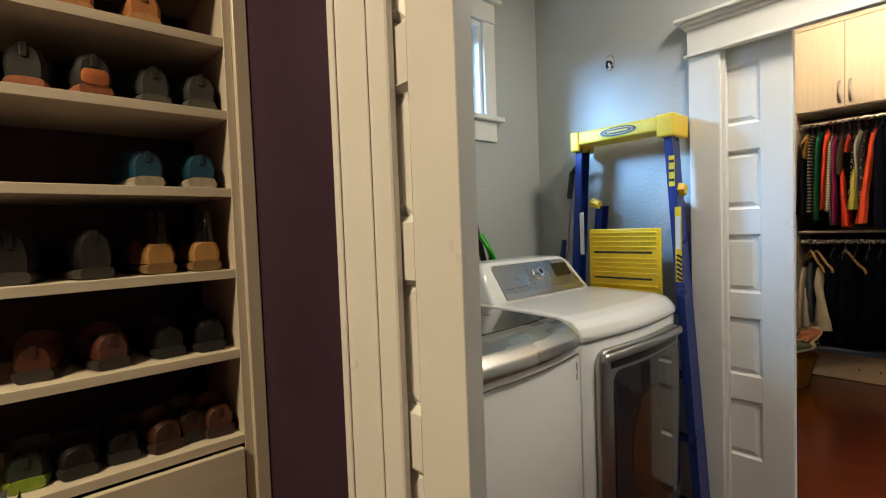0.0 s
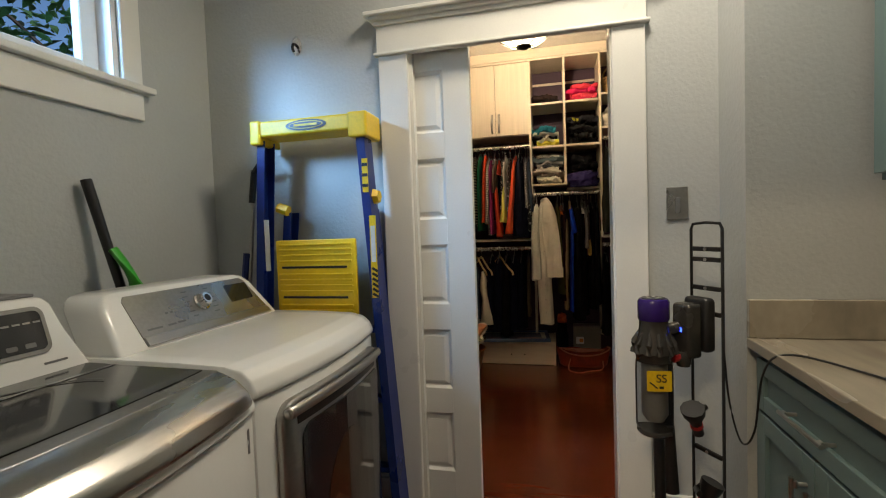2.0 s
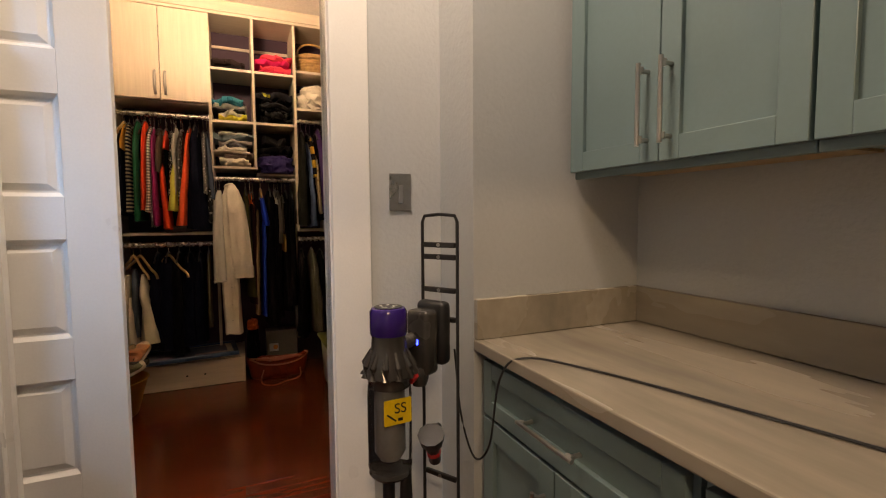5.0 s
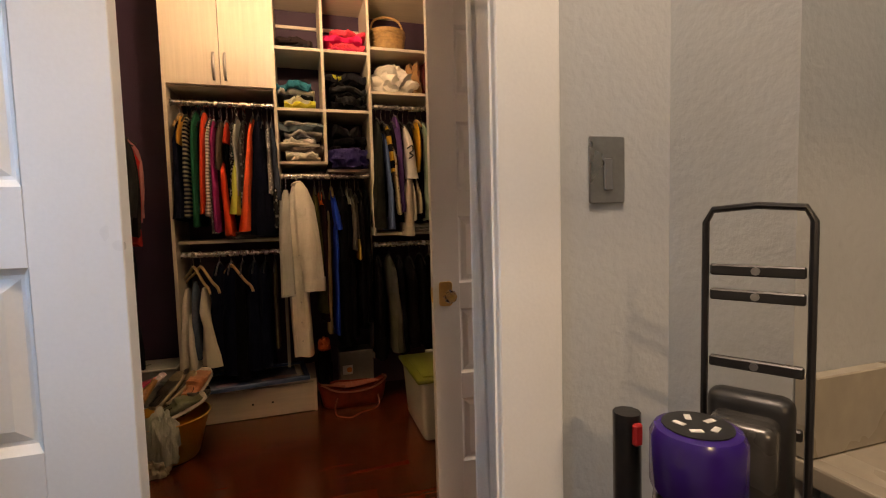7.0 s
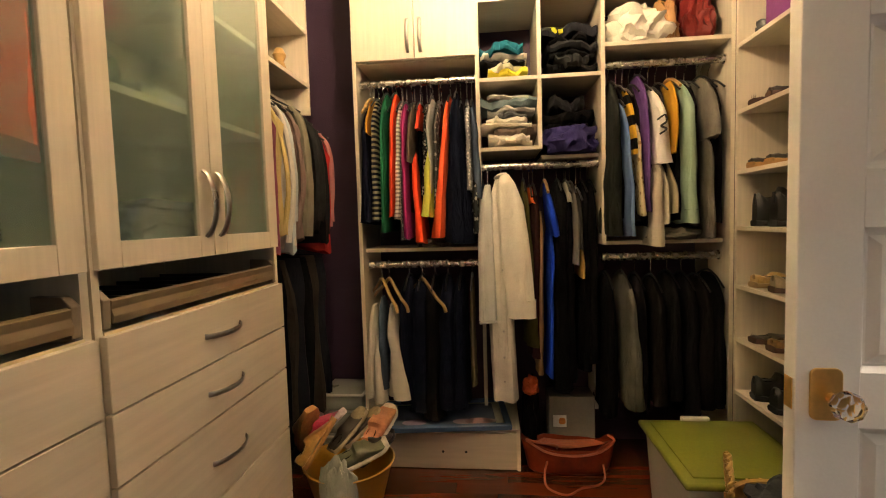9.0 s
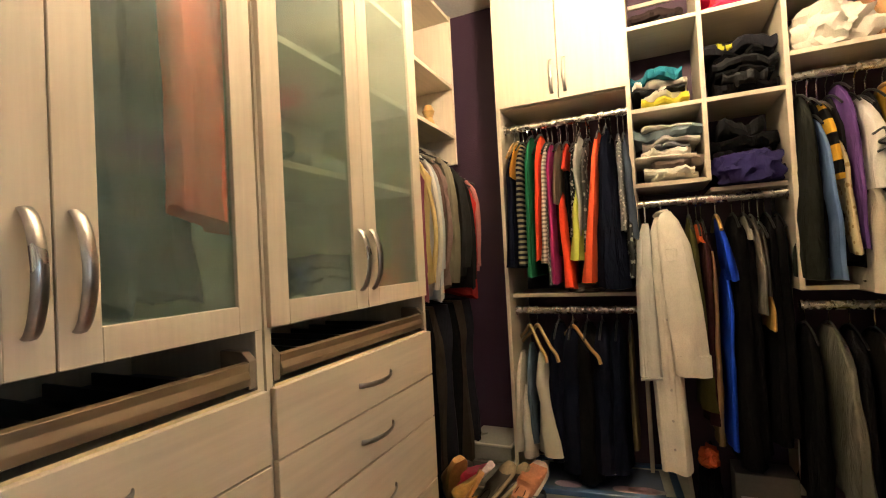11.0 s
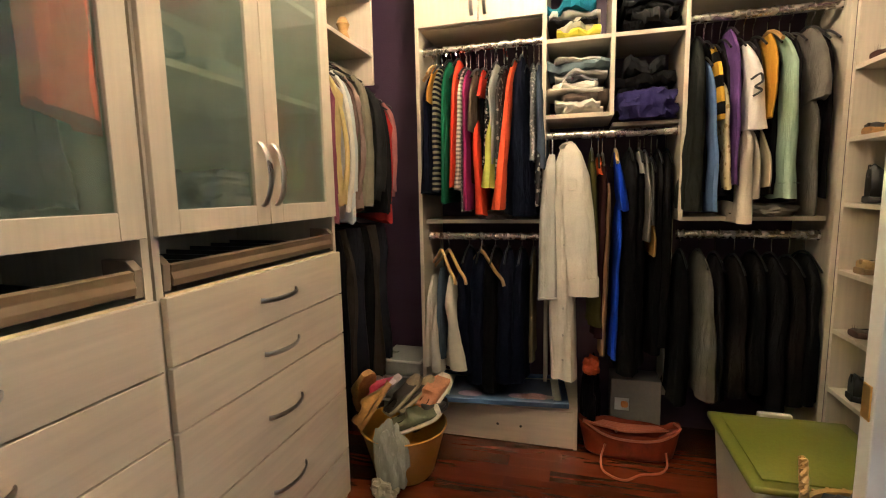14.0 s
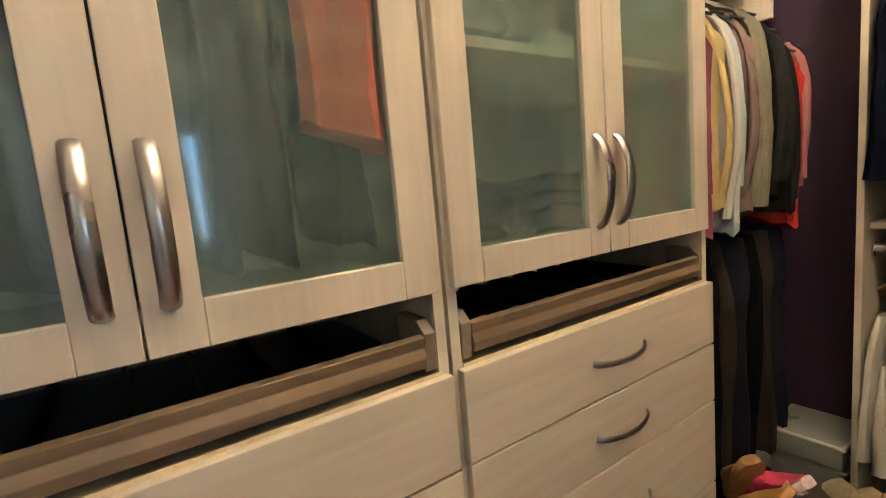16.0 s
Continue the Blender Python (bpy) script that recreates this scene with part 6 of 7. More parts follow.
# ---- folded clothes in the cubbies ----
GX0, GX1 = SF + 0.02, SF + 0.32
folded("folded_shirts", GX0, GX1, 0.195, 0.455, 1.653, [(0.70, 0.65, 0.56), (0.72, 0.70, 0.64), (0.16, 0.12, 0.10), (0.72, 0.66, 0.58), (0.66, 0.62, 0.55), (0.10, 0.10, 0.11), (0.48, 0.46, 0.44), (0.12, 0.16, 0.18), (0.50, 0.48, 0.45)], "stack of white and grey folded shirts", "clothes", "folded stacks", 11, 0.033)
folded("folded_shirts", GX0, GX1, 0.20, 0.45, 1.991, [(0.62, 0.55, 0.06), (0.56, 0.54, 0.46), (0.02, 0.02, 0.022), (0.58, 0.56, 0.50), (0.015, 0.13, 0.19)], "stack of yellow, white and teal folded shirts", "clothes", "folded stacks", 12, 0.032)
folded("folded_shirts", GX0 + 0.05, GX1, 0.20, 0.45, 2.371, [(0.018, 0.016, 0.018), (0.03, 0.02, 0.02)], "dark folded shirts on the shelf", "clothes", "folded stacks", 13, 0.05)
folded("folded_shirts", GX0, GX1, -0.10, 0.155, 2.371, [(0.62, 0.03, 0.09), (0.70, 0.06, 0.10), (0.60, 0.02, 0.11), (0.66, 0.05, 0.08)], "stack of hot pink folded tops", "clothes", "folded stacks", 14, 0.032)
folded("folded_shirts", GX0, GX1, -0.10, 0.150, 1.991, [BLK, (0.03, 0.03, 0.032), BLK, (0.02, 0.02, 0.022), BLK, (0.016, 0.016, 0.02)], "stack of black folded clothes", "clothes", "folded stacks", 15, 0.036)
folded("folded_shirts", GX0 + 0.03, GX0 + 0.10, 0.05, 0.13, 2.19, [(0.55, 0.50, 0.05)], "small yellow folded cloth", "clothes", "", 16, 0.03)
folded("folded_trousers", GX0 + 0.06, GX1, -0.105, 0.155, 1.612, [(0.016, 0.014, 0.05), BLK, (0.020, 0.017, 0.065), BLK, BLK, (0.018, 0.018, 0.02)], "pile of black and navy folded clothes", "clothes", "folded stacks", 17, 0.045)


def drape(name, cx, cy, cz, sx, sy, sz, col, label, category, seed, cut=None, rough=0.9):
    """A crumpled heap of cloth that rests on cz."""
    b = bmesh.new()
    bmesh.ops.create_icosphere(b, subdivisions=4, radius=1.0)
    for v in b.verts:
        p = v.co.copy()
        n = noise.fractal(p * 1.7 + Vector((seed, seed * 2, 0)), 0.9, 2.1, 4)
        r = 1 + 0.34 * n - 0.10 * abs(math.sin(6 * p.x + 4 * p.y + 5 * n + seed))
        z = p.z * r
        v.co = Vector((cx + p.x * r * sx, cy + p.y * r * sy, cz + sz * max(z + 0.55, 0.0) / 1.55 * 1.2))
    return solo(name, b, cloth(col, rough), label, category, smooth=True)


drape("folded_trousers", 4.80, 0.03, 1.612, 0.07, 0.135, 0.12, (0.024, 0.019, 0.085), "navy trousers slumped over the shelf edge", "clothes", 4)
drape("crumpled_bag", 4.90, -0.30, 2.122, 0.15, 0.165, 0.17, (0.62, 0.58, 0.50), "crumpled off-white cloth bag on the shelf", "bag", 7)
drape("handbag", 4.93, -0.46, 2.122, 0.10, 0.05, 0.22, (0.33, 0.18, 0.08), "tan leather handbag on the shelf", "bag", 9, None, 0.5)
drape("handbag", 4.93, -0.60, 2.122, 0.12, 0.085, 0.24, (0.13, 0.016, 0.014), "dark red leather handbag on the shelf", "bag", 12, None, 0.45)
wb = thing("wicker_basket", (4.93, -0.28, 2.41), "small woven wicker basket with a hooped handle", "basket")
part("bowl", lathe([(0.10, 2.4105), (0.115, 2.45), (0.125, 2.55), (0.13, 2.56), (0.118, 2.555)], 28, None, pose(4.93, -0.28, 0)), WICKER, wb, "", True)
for i in range(6):
    part("weave", lathe([(0.108 + 0.0035 * i, 2.424 + i * 0.021), (0.114 + 0.0035 * i, 2.432 + i * 0.021), (0.109 + 0.0035 * i, 2.440 + i * 0.021)], 28, None, pose(4.93, -0.28, 0), cap=False), WICKER, wb, "", True)
part("handle", tube(curve([(4.93, -0.16, 2.55), (4.93, -0.19, 2.64), (4.93, -0.28, 2.67), (4.93, -0.37, 2.64), (4.93, -0.40, 2.55)], 4), 0.008, 6), WICKER, wb, "", True)

# ---- shoes ----


def shoe(x, y, z, yaw, col, sole=(0.03, 0.03, 0.03), length=0.27, tall=0.09, group="shoes", label="", kind="shoe", accent=None, toe_up=0.045, mat=None):
    """A shoe whose heel stands at the origin of its own frame and whose toe points along its y."""
    u = thing(kind, (x, y, z), (label if len(label.split()) > 3 else label + " on the shelf") or "worn shoe on a shelf", "shoe", group)
    M = pose(x, y, z, 0, 0, yaw)

    def half(t):
        return 0.034 + 0.016 * math.sin(min(1, t * 1.05) * math.pi * 0.62) - 0.030 * max(0, t - 0.82) ** 1.3 * 6

    def loft(lo, hi, grow, n=12, seg=12):
        b = bmesh.new()
        rings = []
        for i in range(n + 1):
            t = i / n
            w = max(half(t) * (0.80 if i == 0 else 0.72 if i == n else 1.0), 0.012) + grow
            yy = t * length + (grow if i == n else -grow if i == 0 else 0)
            l, h = lo(t), hi(t)
            row = []
            for j in range(seg):
                a = 2 * math.pi * j / seg
                c, s = math.cos(a), math.sin(a)
                e = 0.48 if s > 0 else 0.25
                row.append(b.verts.new((w * math.copysign(abs(c) ** 0.7, c) * (1 - 0.34 * max(s, 0) * (h - l > 0.04)), yy, (l + h) / 2 + (h - l) / 2 * math.copysign(abs(s) ** e, s))))
            rings.append(row)
        for r0, r1 in zip(rings, rings[1:]):
            for j in range(seg):
                b.faces.new((r0[j], r0[(j + 1) % seg], r1[(j + 1) % seg], r1[j]))
        b.faces.new(rings[0][::-1])
        b.faces.new(rings[-1])
        return turn(b, M)

    def hide(c, r):
        key = ("hide", *(round(q, 3) for q in c), r)
        if key not in FABRICS:
            FABRICS[key] = surf("worn_shoe_material", c, r, var=0.30, scale=16, grain=0.12, gscale=110, bump=0.15)
        return FABRICS[key]

    boot = bool(accent) and tall > 0.11
    high = 0.082 if boot else tall
    line = ((0, 0.90), (0.05, 1.0), (0.18, 0.82), (0.33, 0.88), (0.40, 1.20), (0.48, 1.08), (0.62, 0.84))

    def ridge(t):
        for (a, u0), (b, u1) in zip(line, line[1:]):
            if t <= b:
                return high * (u0 + (u1 - u0) * (t - a) / (b - a))
        return high * 0.84 + (toe_up * 0.75 - high * 0.84) * min(1.0, (t - 0.62) / 0.38) ** 0.8

    part("sole", loft(lambda t: 0.001, lambda t: 0.028 - 0.009 * math.sin(t * math.pi) + 0.004 * t, 0.005, 16), hide(sole, 0.65), u, "", True)
    m = mat or hide(accent if boot else col, 0.42)
    up = part("upper", loft(lambda t: 0.020, ridge, 0.0, 18, 16), m, u, "", True)
    if boot:
        part("shaft", turn(lathe([(0.031, 0.070), (0.033, 0.085), (0.030, 0.125), (0.032, 0.155), (0.026, 0.152), (0.024, 0.11)], 18), M @ pose(0, length * 0.17, 0) @ Matrix.Diagonal((1, 1.45, 1, 1))), hide(col, 0.35), up, "black leather shaft", True)
        part("heel_loop", turn(tube(curve([(0, -0.004, 0.10), (0, -0.012, 0.125), (0, -0.003, 0.15)], 4), 0.004, 6), M), hide(tuple(0.6 * v for v in col), 0.5), up)
    else:
        part("opening", turn(lathe([(0.024, 0), (0.021, 0.004), (0.016, -0.002)], 14), M @ pose(0, length * 0.19, high * 0.82 - 0.001) @ Matrix.Diagonal((1, 1.55, 1, 1))), cloth((0.012, 0.012, 0.012)), up, "", True)
        part("heel_tab", turn(slab(rrect(-0.007, 0.007, high * 0.66, high * 0.97, 0.005), -0.003, 0.004, "y", 0.002), M), hide(tuple(0.7 * v for v in col), 0.5), up)
    if 0.06 < tall < 0.13:
        for q in range(4):
            part("lace", turn(tube([(-0.020, length * (0.44 + 0.055 * q), tall * (0.90 - 0.10 * q)), (0, length * (0.445 + 0.055 * q), tall * (0.96 - 0.10 * q)), (0.020, length * (0.44 + 0.055 * q), tall * (0.90 - 0.10 * q))], 0.003, 5), M), hide(tuple(0.5 * v for v in sole), 0.7), up)
    if accent and not boot:
        part("heel_patch", turn(slab(rrect(-0.026, 0.026, 0.026, 0.062, 0.012), -0.008, 0.012, "y", 0.003), M), hide(accent, 0.5), up, "", True)
    return u


BROWN, DKBR, TANS = (0.16, 0.055, 0.03), (0.07, 0.03, 0.02), (0.38, 0.20, 0.06)
SHELF_SHOES = (
    (1.795, ((0.33, (0.75, 0.30, 0.10), (0.80, 0.40, 0.15), 0.085, "bright orange running shoe", None), (0.20, (0.75, 0.30, 0.10), (0.80, 0.40, 0.15), 0.08, "bright orange running shoe", None), (0.02, (0.05, 0.05, 0.06), (0.1, 0.1, 0.1), 0.085, "dark running shoe", None))),
    (1.609, ((0.445, (0.085, 0.085, 0.080), (0.14, 0.13, 0.11), 0.095, "grey walking shoe", None), (0.345, (0.085, 0.085, 0.080), (0.16, 0.15, 0.13), 0.100, "grey walking shoe", None), (0.225, (0.06, 0.06, 0.06), (0.50, 0.16, 0.06), 0.100, "grey trail shoe with orange sole", (0.5, 0.15, 0.05)), (0.105, (0.065, 0.065, 0.065), (0.50, 0.16, 0.06), 0.105, "grey trail shoe with orange sole", None), (0.0, (0.10, 0.13, 0.09), (0.3, 0.3, 0.28), 0.085, "green-grey running shoe", None))),
    (1.409, ((0.435, (0.018, 0.105, 0.19), (0.55, 0.48, 0.36), 0.090, "teal blue sneaker with cream sole", None), (0.320, (0.018, 0.105, 0.19), (0.55, 0.48, 0.36), 0.092, "teal blue sneaker with cream sole", None), (-0.02, (0.65, 0.16, 0.03), (0.6, 0.55, 0.5), 0.12, "orange sports shoe tipped on its heel", None))),
    (1.196, ((0.435, (0.02, 0.018, 0.017), (0.33, 0.18, 0.06), 0.125, "black and tan work boot", (0.36, 0.19, 0.06)), (0.335, (0.02, 0.018, 0.017), (0.33, 0.18, 0.06), 0.125, "black and tan work boot", (0.36, 0.19, 0.06)), (0.205, (0.022, 0.020, 0.018), (0.06, 0.05, 0.04), 0.115, "black leather boot", None), (0.06, (0.022, 0.020, 0.018), (0.06, 0.05, 0.04), 0.115, "black leather boot", None))),
    (0.984, ((0.435, (0.014, 0.014, 0.017), (0.02, 0.02, 0.02), 0.085, "black dress shoe", None), (0.345, (0.014, 0.014, 0.017), (0.02, 0.02, 0.02), 0.082, "black dress shoe", None), (0.225, BROWN, (0.05, 0.035, 0.025), 0.085, "brown leather boat shoe", None), (0.085, BROWN, (0.05, 0.035, 0.025), 0.082, "brown leather boat shoe", None))),
    (0.754, ((0.445, BROWN, DKBR, 0.080, "brown leather loafer", None), (0.385, DKBR, (0.02, 0.015, 0.012), 0.085, "dark brown leather loafer", None), (0.325, (0.10, 0.035, 0.018), DKBR, 0.075, "brown leather loafer", None), (0.235, (0.016, 0.015, 0.015), (0.02, 0.02, 0.02), 0.072, "black leather shoe", None), (0.150, (0.020, 0.018, 0.017), (0.03, 0.03, 0.03), 0.070, "black leather shoe", None), (0.06, (0.06, 0.08, 0.06), (0.35, 0.50, 0.03), 0.075, "green-soled running shoe", None))),
)
# upper and sole colours about halved: the shelves' shade is put into them
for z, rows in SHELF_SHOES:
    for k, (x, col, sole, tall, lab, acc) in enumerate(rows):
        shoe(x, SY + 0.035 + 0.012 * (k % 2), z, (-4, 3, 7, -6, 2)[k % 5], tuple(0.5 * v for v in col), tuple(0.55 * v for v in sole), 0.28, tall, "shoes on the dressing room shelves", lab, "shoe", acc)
folded("hanging_cloth", 0.01, 0.045, 1.16, 1.30, 0.0, [(0.10, 0.12, 0.12)], "grey-green cloth bag standing by the shelves", "cloth", "", 90, 0.72)

for k, (x, z, col, sole, tall, lab) in enumerate((
        (4.66, 1.767, (0.05, 0.03, 0.025), DKBR, 0.030, "dark brown flat sandal"), (4.54, 1.767, (0.03, 0.02, 0.018), DKBR, 0.045, "dark brown slipper"),
        (4.67, 1.492, (0.03, 0.025, 0.022), TANS, 0.045, "black strap sandal with a cork sole"), (4.53, 1.492, (0.03, 0.025, 0.022), TANS, 0.045, "black strap sandal with a cork sole"),
        (4.64, 1.232, (0.012, 0.011, 0.011), (0.012, 0.011, 0.011), 0.15, "black ankle boot"), (4.50, 1.232, (0.012, 0.011, 0.011), (0.012, 0.011, 0.011), 0.15, "black ankle boot"),
        (4.64, 0.957, (0.42, 0.27, 0.10), (0.3, 0.2, 0.1), 0.060, "gold flat shoe"), (4.50, 0.957, (0.22, 0.17, 0.11), DKBR, 0.075, "beige shoe"),
        (4.64, 0.705, (0.06, 0.045, 0.035), DKBR, 0.032, "dark flat sandal"), (4.50, 0.705, (0.24, 0.13, 0.04), DKBR, 0.055, "bronze flat shoe"),
        (4.63, 0.450, BLK, BLK, 0.11, "black high-heeled shoe"), (4.48, 0.450, BLK, BLK, 0.11, "black high-heeled shoe"),
        (4.62, 0.090, (0.02, 0.02, 0.025), BLK, 0.10, "black patent shoe"), (4.46, 0.090, (0.02, 0.02, 0.025), BLK, 0.10, "black patent shoe"))):
    shoe(x, TF - 0.02, z, 180 + (5, -7, 3)[k % 3], col, sole, 0.24, tall, "shoes on the closet tower", lab, "shoe", None, min(0.045, tall))
solo("storage_box", box(4.28, 4.60, CS + 0.03, TF - 0.03, 2.0655, 2.25, 0.01, 2), surf("purple_card", (0.16, 0.035, 0.16), 0.6), "purple storage box on the shoe tower", "box")
shoe(4.66, TF - 0.03, 2.066, 150, BLK, BLK, 0.27, 0.06, "shoes on the closet tower", "black cap-toed shoe hanging over the edge", "shoe")

# ---- things on the closet floor ----
bn = thing("storage_bin", (4.30, -0.45, 0), "cloudy plastic storage bin with an olive green lid", "storage bin")
b = box(4.06, 4.545, -0.69, -0.235, 0.004, 0.352, 0.03, 3)
for v in b.verts:
    f = 0.90 + 0.10 * v.co.z / 0.352
    v.co.x, v.co.y = 4.302 + (v.co.x - 4.302) * f, -0.4625 + (v.co.y + 0.4625) * f
part("tub", b, BINW, bn, "cloudy white plastic tub", True)
part("lid", box(4.04, 4.565, -0.705, -0.215, 0.353, 0.378, 0.010, 3), OLIVEP, bn, "olive green snap-on lid", True)
part("lid_panel", box(4.08, 4.525, -0.665, -0.255, 0.3782, 0.386, 0.004, 2), OLIVEP, bn, "", True)
part("lid_latch", box(4.55, 4.575, -0.52, -0.40, 0.345, 0.392, 0.004, 2), BINW, bn)

BX, BY = 3.885, -0.465
wk = thing("laundry_basket", (BX, BY, 0), "round golden wicker basket with looped handles", "basket")
part("bowl", lathe([(0.130, 0.002), (0.14, 0.05), (0.165, 0.36), (0.170, 0.40), (0.158, 0.396), (0.13, 0.06)], 36, None, pose(BX, BY, 0)), WICKER, wk, "", True)
for i in range(17):
    z = 0.018 + i * 0.022
    r = 0.134 + 0.0021 * i
    part("weave", lathe([(r, z - 0.008), (r + 0.010, z), (r, z + 0.008)], 36, None, pose(BX, BY, 0), cap=False), WICKER, wk, "", True)
for i in range(24):
    a = i * math.pi / 12
    part("stake", tube([(BX + r * math.cos(a), BY + r * math.sin(a), z) for r, z in ((0.140, 0.0), (0.160, 0.2), (0.178, 0.396))], 0.0055, 5), WICKER, wk)
for s in (0, 1):
    c = Vector((BX, BY, 0)) + Vector((0.065, 0.150, 0)) * (1 - 2 * s)
    pts = curve([c + Vector((-0.055, 0.020, 0.38)), c + Vector((-0.045, 0.022, 0.475)), c + Vector((0, 0.010, 0.535)), c + Vector((0.045, -0.012, 0.475)), c + Vector((0.055, -0.022, 0.38))], 6)
    hl = bmesh.new()
    for q in (0, 1, 2):
        tube([p + Vector((0.006 * math.cos(1.3 * i + q * 2.09), 0.006 * math.sin(1.3 * i + q * 2.09), 0.004 * math.sin(1.3 * i + q * 2.09))) for i, p in enumerate(pts)], 0.0075, 6, hl)
    part("handle", hl, WICKER, wk, "plaited loop handle", True)
drape("crumpled_garment", BX, BY, 0.33, 0.105, 0.105, 0.13, (0.045, 0.048, 0.052), "dark grey garment crumpled in the wicker basket", "clothes", 21)
drape("crumpled_garment", BX + 0.06, BY - 0.07, 0.38, 0.07, 0.05, 0.09, (0.55, 0.22, 0.20), "pink garment crumpled in the wicker basket", "clothes", 23)

hbg = thing("handbag", (4.81, 0.05, 0), "rust leather tote bag slumped on the floor", "bag")
b = bmesh.new()
rings = []
for i, (z, fx, fy) in enumerate(((0.002, 0.80, 0.84), (0.02, 1.0, 0.92), (0.08, 1.0, 0.99), (0.125, 0.85, 1.04), (0.142, 0.62, 1.06), (0.120, 0.35, 0.96))):
    ring = []
    for j in range(36):
        a = 2 * math.pi * j / 36
        c, s = math.cos(a), math.sin(a)
        n = noise.noise(Vector((c * 2, s * 2, z * 20)))
        ring.append(b.verts.new((4.82 + 0.085 * fx * math.copysign(abs(c) ** 0.6, c) + 0.012 * n, 0.060 + 0.222 * fy * math.copysign(abs(s) ** 0.7, s), z + (0.026 * abs(s) ** 3 + 0.022 * n - 0.03 * max(0.0, -c) * (1 - abs(s))) * (i > 1))))
    rings.append(ring)
for r0, r1 in zip(rings, rings[1:]):
    for j in range(36):
        b.faces.new((r0[j], r0[(j + 1) % 36], r1[(j + 1) % 36], r1[j]))
b.faces.new(rings[0][::-1])
b.faces.new(rings[-1])
part("body", b, LEATHER, hbg, "", True)
piping = surf("pale_rust_leather", (0.26, 0.060, 0.022), 0.45)
part("strap", tube(curve([(4.735, 0.17, 0.08), (4.69, 0.19, 0.03), (4.62, 0.18, 0.008), (4.57, 0.10, 0.007), (4.63, 0.02, 0.007), (4.66, -0.06, 0.007), (4.70, -0.10, 0.02), (4.735, -0.10, 0.07)], 6), 0.005, 6), piping, hbg, "thin rust leather strap", True)
for k in range(5):
    part("strap", tube(curve([(4.800 + 0.008 * k, 0.22 - 0.01 * k, 0.150), (4.765 + 0.010 * k, 0.08, 0.138 + 0.004 * k), (4.790 + 0.008 * k, -0.12 + 0.01 * k, 0.152)], 6), 0.005, 6), piping, hbg, "", True)
part("strap", tube(curve([(4.78, 0.27, 0.165), (4.735, 0.17, 0.125), (4.73, 0.04, 0.112), (4.735, -0.08, 0.13), (4.78, -0.165, 0.168), (4.84, -0.15, 0.172)], 6), 0.006, 6), piping, hbg, "", True)
part("strap", tube(curve([(4.79, 0.27, 0.165), (4.74, 0.21, 0.172), (4.73, 0.13, 0.165), (4.75, 0.12, 0.140)], 6), 0.006, 6), piping, hbg, "", True)
bx = thing("card_box", (4.90, 0.02, 0), "grey cardboard box with a small orange mark", "box")
part("carton", box(4.93, 5.08, -0.105, 0.135, 0.0, 0.335, 0.003), surf("grey_card", (0.17, 0.16, 0.145), 0.7, var=0.1), bx)
part("printed_mark", box(4.928, 4.9295, 0.045, 0.115, 0.17, 0.235), MARK, bx)
part("printed_mark", slab(rrect(0.05, 0.085, 0.185, 0.22, 0.012), 4.9265, 4.9279, "x"), surf("orange_ink", (0.6, 0.22, 0.04), 0.6), bx)
drape("duffel_bag", 4.92, 0.235, 0.0, 0.09, 0.05, 0.38, BLK, "black bag standing on the floor", "bag", 31)
drape("cloth", 4.86, 0.235, 0.385, 0.06, 0.045, 0.07, (0.42, 0.07, 0.025), "orange-red cloth on top of a black bag", "clothes", 33)

fr = thing("framed_picture", (4.93, 0.69, 0.216), "blue-framed picture lying on the wardrobe base", "picture")
for x0, x1, y0, y1 in ((4.765, 4.80, 0.355, 1.045), (5.10, 5.135, 0.355, 1.045), (4.8005, 5.0995, 0.355, 0.388), (4.8005, 5.0995, 1.012, 1.045)):
    part("frame_rail", box(x0, x1, y0, y1, 0.2165, 0.244, 0.003), surf("blue_frame_paint", (0.030, 0.075, 0.175), 0.4), fr, "matt blue frame rail")
part("mat_board", box(4.8005, 5.0995, 0.3885, 1.0115, 0.2165, 0.232), surf("cream_mat", (0.62, 0.60, 0.48), 0.6), fr)
part("print", box(4.815, 5.08, 0.43, 0.97, 0.2325, 0.2335), surf("faded_print", (0.07, 0.09, 0.14), 0.4, var=0.4, scale=7), fr)
for y, r, c in ((0.52, 0.055, (0.45, 0.27, 0.26)), (0.60, 0.045, (0.5, 0.34, 0.36)), (0.86, 0.05, (0.34, 0.25, 0.33)), (0.46, 0.03, (0.5, 0.4, 0.36))):
    part("print_shape", turn(lathe([(r, 0), (r, 0.0008)], 18), pose(4.85, y, 0.2336) @ Matrix.Diagonal((0.7, 1.3, 1, 1))), cloth(c, 0.5), fr)

fr.matrix_world = pose(4.905, 0.69, 0.2165, 0, 0, 6)
pb = thing("plastic_box", (4.93, 1.25, 0), "clear grey plastic boxes stacked in the corner", "box")
for z0, z1, q in ((0.0, 0.15, 0.0), (0.151, 0.29, 0.012), (0.291, 0.385, -0.01)):
    part("tub", box(4.82 + q, 5.06 + q, 1.13, 1.36, z0, z1, 0.012, 2), surf("cloudy_grey_plastic", (0.28, 0.28, 0.25), 0.3, var=0.1), pb, "", True)
    part("rim", box(4.812 + q, 5.068 + q, 1.122, 1.368, z1 - 0.014, z1 - 0.003, 0.003), BINW, pb)

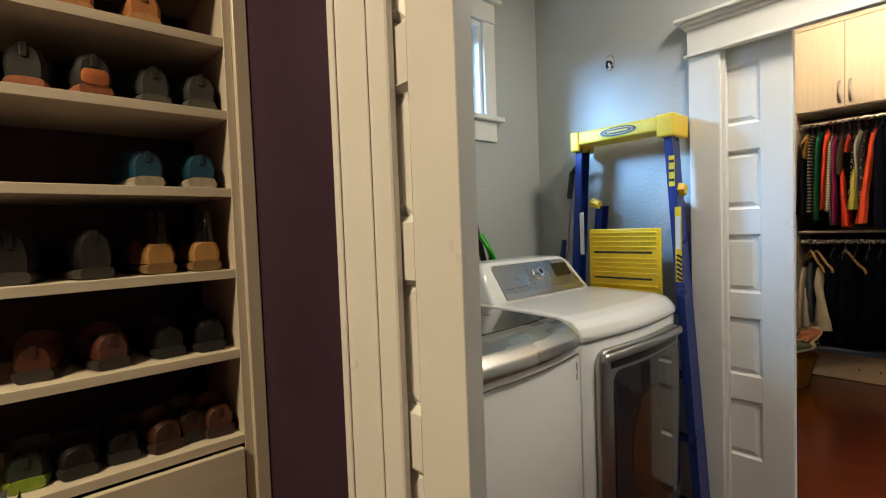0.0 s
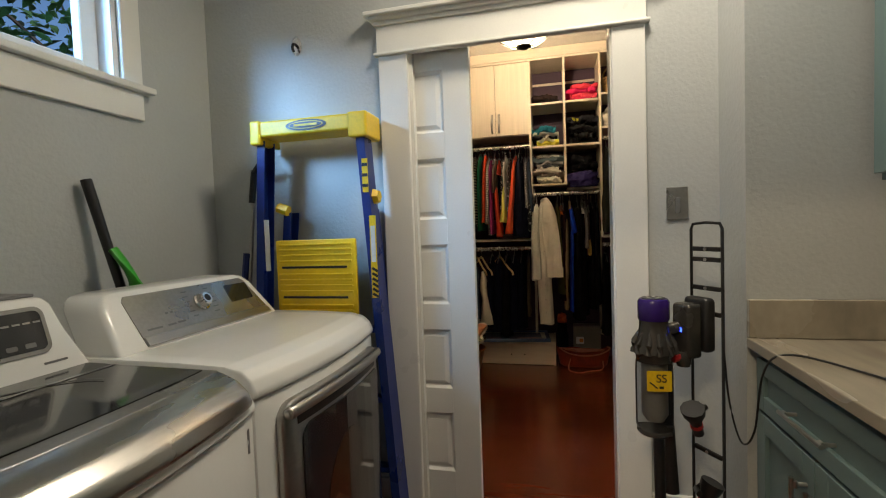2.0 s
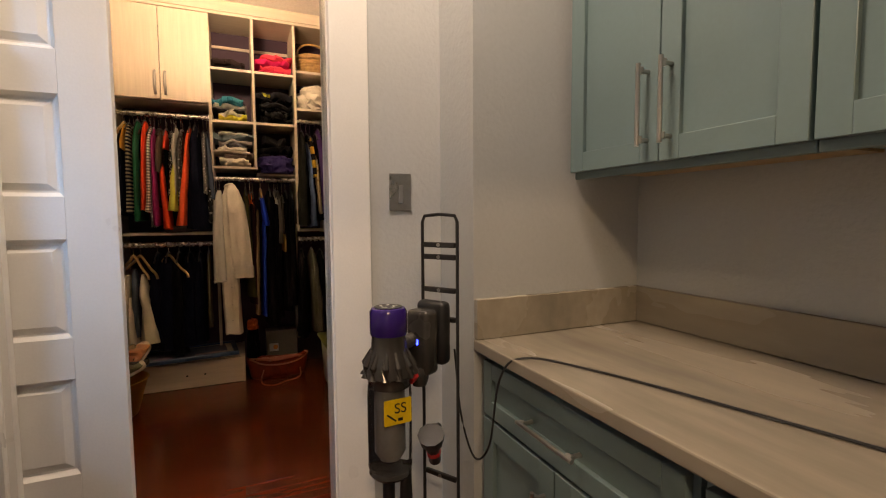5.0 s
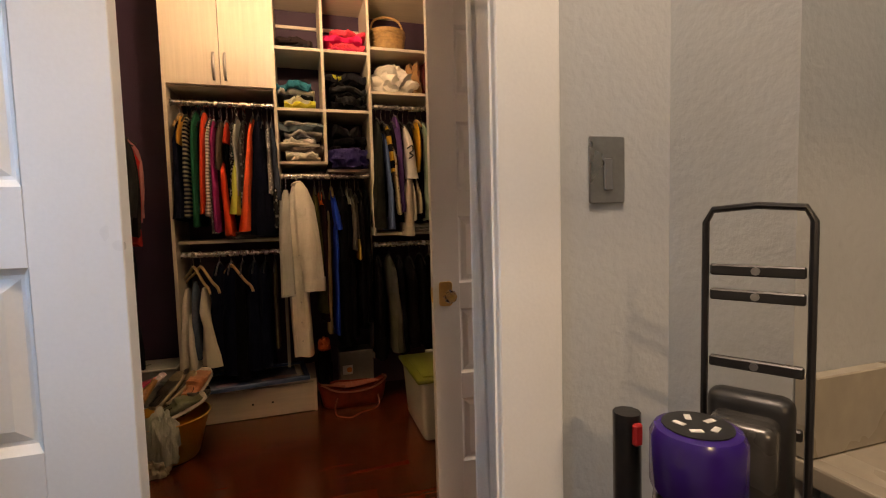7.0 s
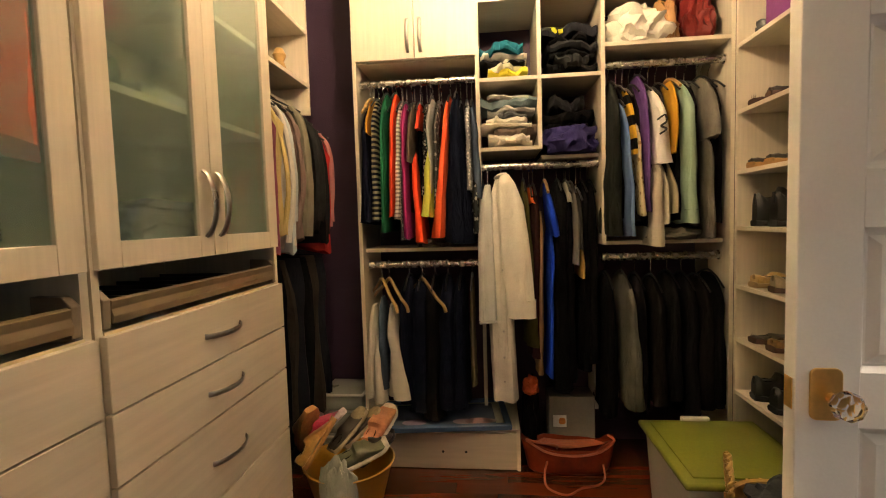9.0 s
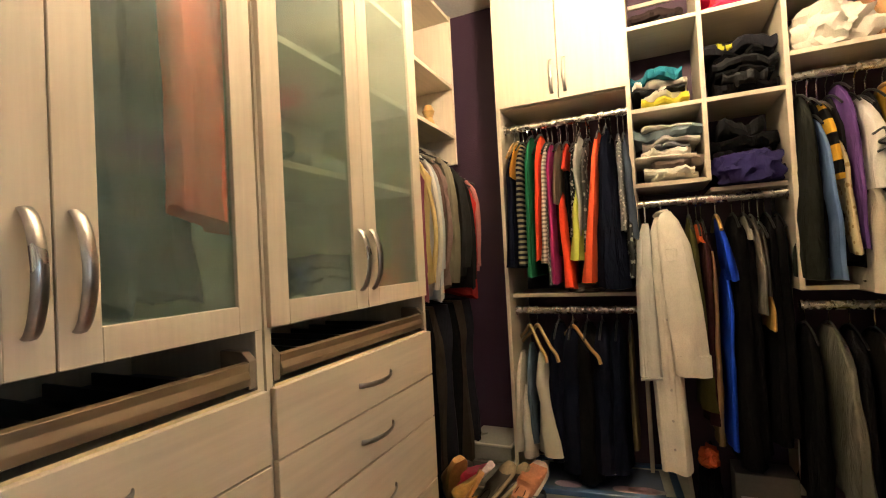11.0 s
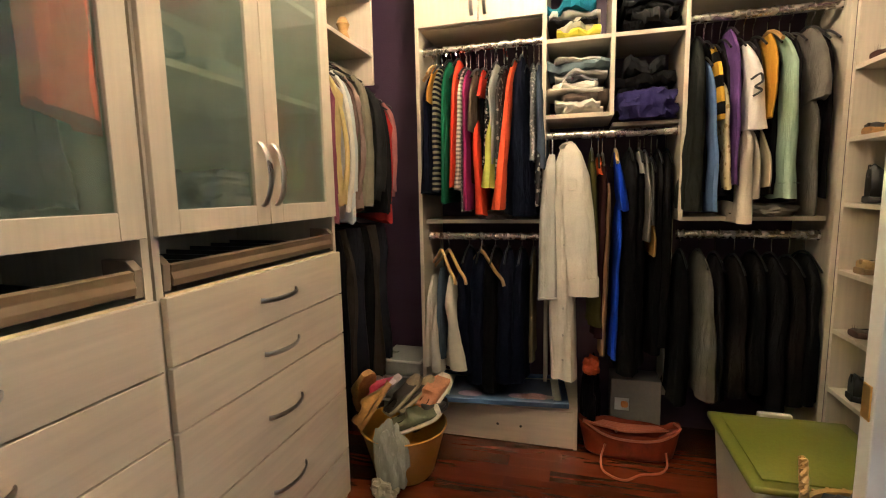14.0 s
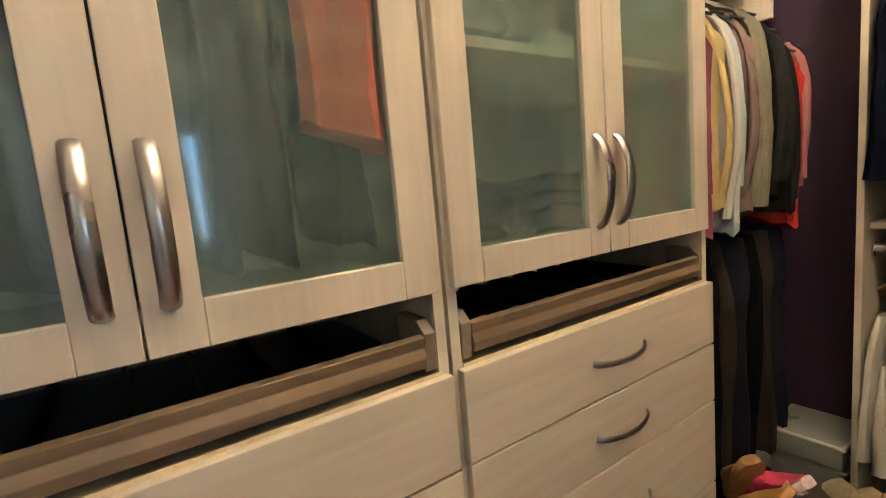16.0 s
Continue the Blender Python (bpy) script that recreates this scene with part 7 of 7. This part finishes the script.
tb = thing("shoe_tub", (4.36, 1.10, 0), "round mustard plastic tub overflowing with shoes", "tub")
part("tub", lathe([(0.13, 0.002), (0.14, 0.02), (0.195, 0.225), (0.205, 0.235), (0.198, 0.238), (0.14, 0.05)], 36, None, pose(4.42, 1.085, 0)), BASKETP, tb, "", True)
HEAP = ((4.30, 1.13, 0.25, 200, 50, (0.36, 0.20, 0.05), TANS, "tan slipper"), (4.36, 1.20, 0.27, 150, 60, (0.30, 0.16, 0.045), TANS, "tan loafer"),
        (4.40, 1.15, 0.28, 170, 40, (0.55, 0.05, 0.12), (0.5, 0.4, 0.4), "pink running shoe"), (4.44, 1.08, 0.27, 230, 30, (0.05, 0.04, 0.03), (0.30, 0.24, 0.15), "brown flip-flop"),
        (4.47, 1.03, 0.27, 225, 25, (0.04, 0.03, 0.025), (0.33, 0.26, 0.16), "brown flip-flop"), (4.36, 1.01, 0.22, 210, 15, (0.10, 0.11, 0.06), (0.55, 0.5, 0.42), "olive canvas shoe"),
        (4.50, 0.955, 0.265, 250, 28, (0.42, 0.17, 0.08), (0.58, 0.50, 0.44), "peach sneaker with a white sole"), (4.41, 0.97, 0.23, 240, 10, (0.03, 0.03, 0.028), BLK, "black shoe"))
for k, (x, y, z, yaw, tip, col, sole, lab) in enumerate(HEAP):
    o = shoe(0, 0, 0, 0, col, sole, 0.22, 0.03 if "flip" in lab else 0.07, "shoes heaped in the tub", lab + " in a heap in the tub", "shoe", None, 0.03)
    o.matrix_world = pose(x, y, z, 0, 0, yaw) @ pose(0, -0.09, 0.02, tip + 5, (k * 23) % 30 - 15, 0)
bag = drape("plastic_bag", 4.235, 1.075, 0.05, 0.045, 0.075, 0.25, (0.34, 0.36, 0.31), "pale crumpled plastic bag hanging from the tub", "bag", 41, None, 0.35)
drape("plastic_bag", 4.22, 1.10, 0.0, 0.05, 0.06, 0.09, (0.42, 0.38, 0.28), "pale crumpled plastic bag on the floor", "bag", 43, None, 0.4)
drape("cloth_on_shelf", 4.86, 0.72, 1.161, 0.07, 0.10, 0.05, (0.10, 0.085, 0.08), "dark folded cloth on the middle shelf", "clothes", 47)
drape("scarf", 4.84, -0.47, 1.172, 0.07, 0.13, 0.05, (0.16, 0.145, 0.12), "grey scarf lying on the middle shelf", "clothes", 49)
tin = solo("wooden_ornament", lathe([(0.03, 2.015), (0.035, 2.03), (0.02, 2.07), (0.032, 2.10), (0.018, 2.13)], 16, None, pose(4.60, 1.40, 0)), WOODH, "small turned wooden ornament on a shelf", "ornament", smooth=True)

# ---- floors, board by board ----


def boards(name, x0, x1, y0, y1, label, width=0.083, seed=0):
    rnd = random.Random(seed)
    fl = thing(name, ((x0 + x1) / 2, (y0 + y1) / 2, 0), label, "floor", "", "structure")
    meshes = {}
    x = x0
    n = round((x1 - x0) / width)
    w = (x1 - x0) / n
    for i in range(n):
        y = y0
        while y < y1 - 0.01:
            length = min(rnd.choice((0.55, 0.8, 1.05, 1.3)) if y > y0 else rnd.choice((0.3, 0.6, 0.9)), y1 - y)
            if y1 - y - length < 0.2:
                length = y1 - y
            key = round(length, 3)
            if key not in meshes:
                b = box(-w / 2 + 0.0003, w / 2 - 0.0003, 0.0003, length - 0.0003, -0.015, 0.0, 0.0002)
                me = bpy.data.meshes.new("floorboard")
                b.to_mesh(me)
                b.free()
                me.materials.append(FLOORM)
                meshes[key] = me
            ob = new("floorboard", meshes[key])
            ob.parent = fl
            ob.location = Vector((x0 + (i + 0.5) * w, y, 0)) - Vector(fl.location)
            y += length
    return fl


boards("floor_closet", XL - 0.01, XB, CS, CN, "glossy dark cherry floorboards", seed=4)
boards("floor_laundry", W1, XL - 0.012, -1.0, YN, "glossy dark cherry floorboards", seed=5)
boards("floor_side_room", 2.35, 4.60, BS, CS - 0.002, "glossy dark cherry floorboards", seed=7)
boards("floor_dressing", -1.9, W1 - 0.002, -1.5, 1.75, "glossy dark cherry floorboards", seed=6)
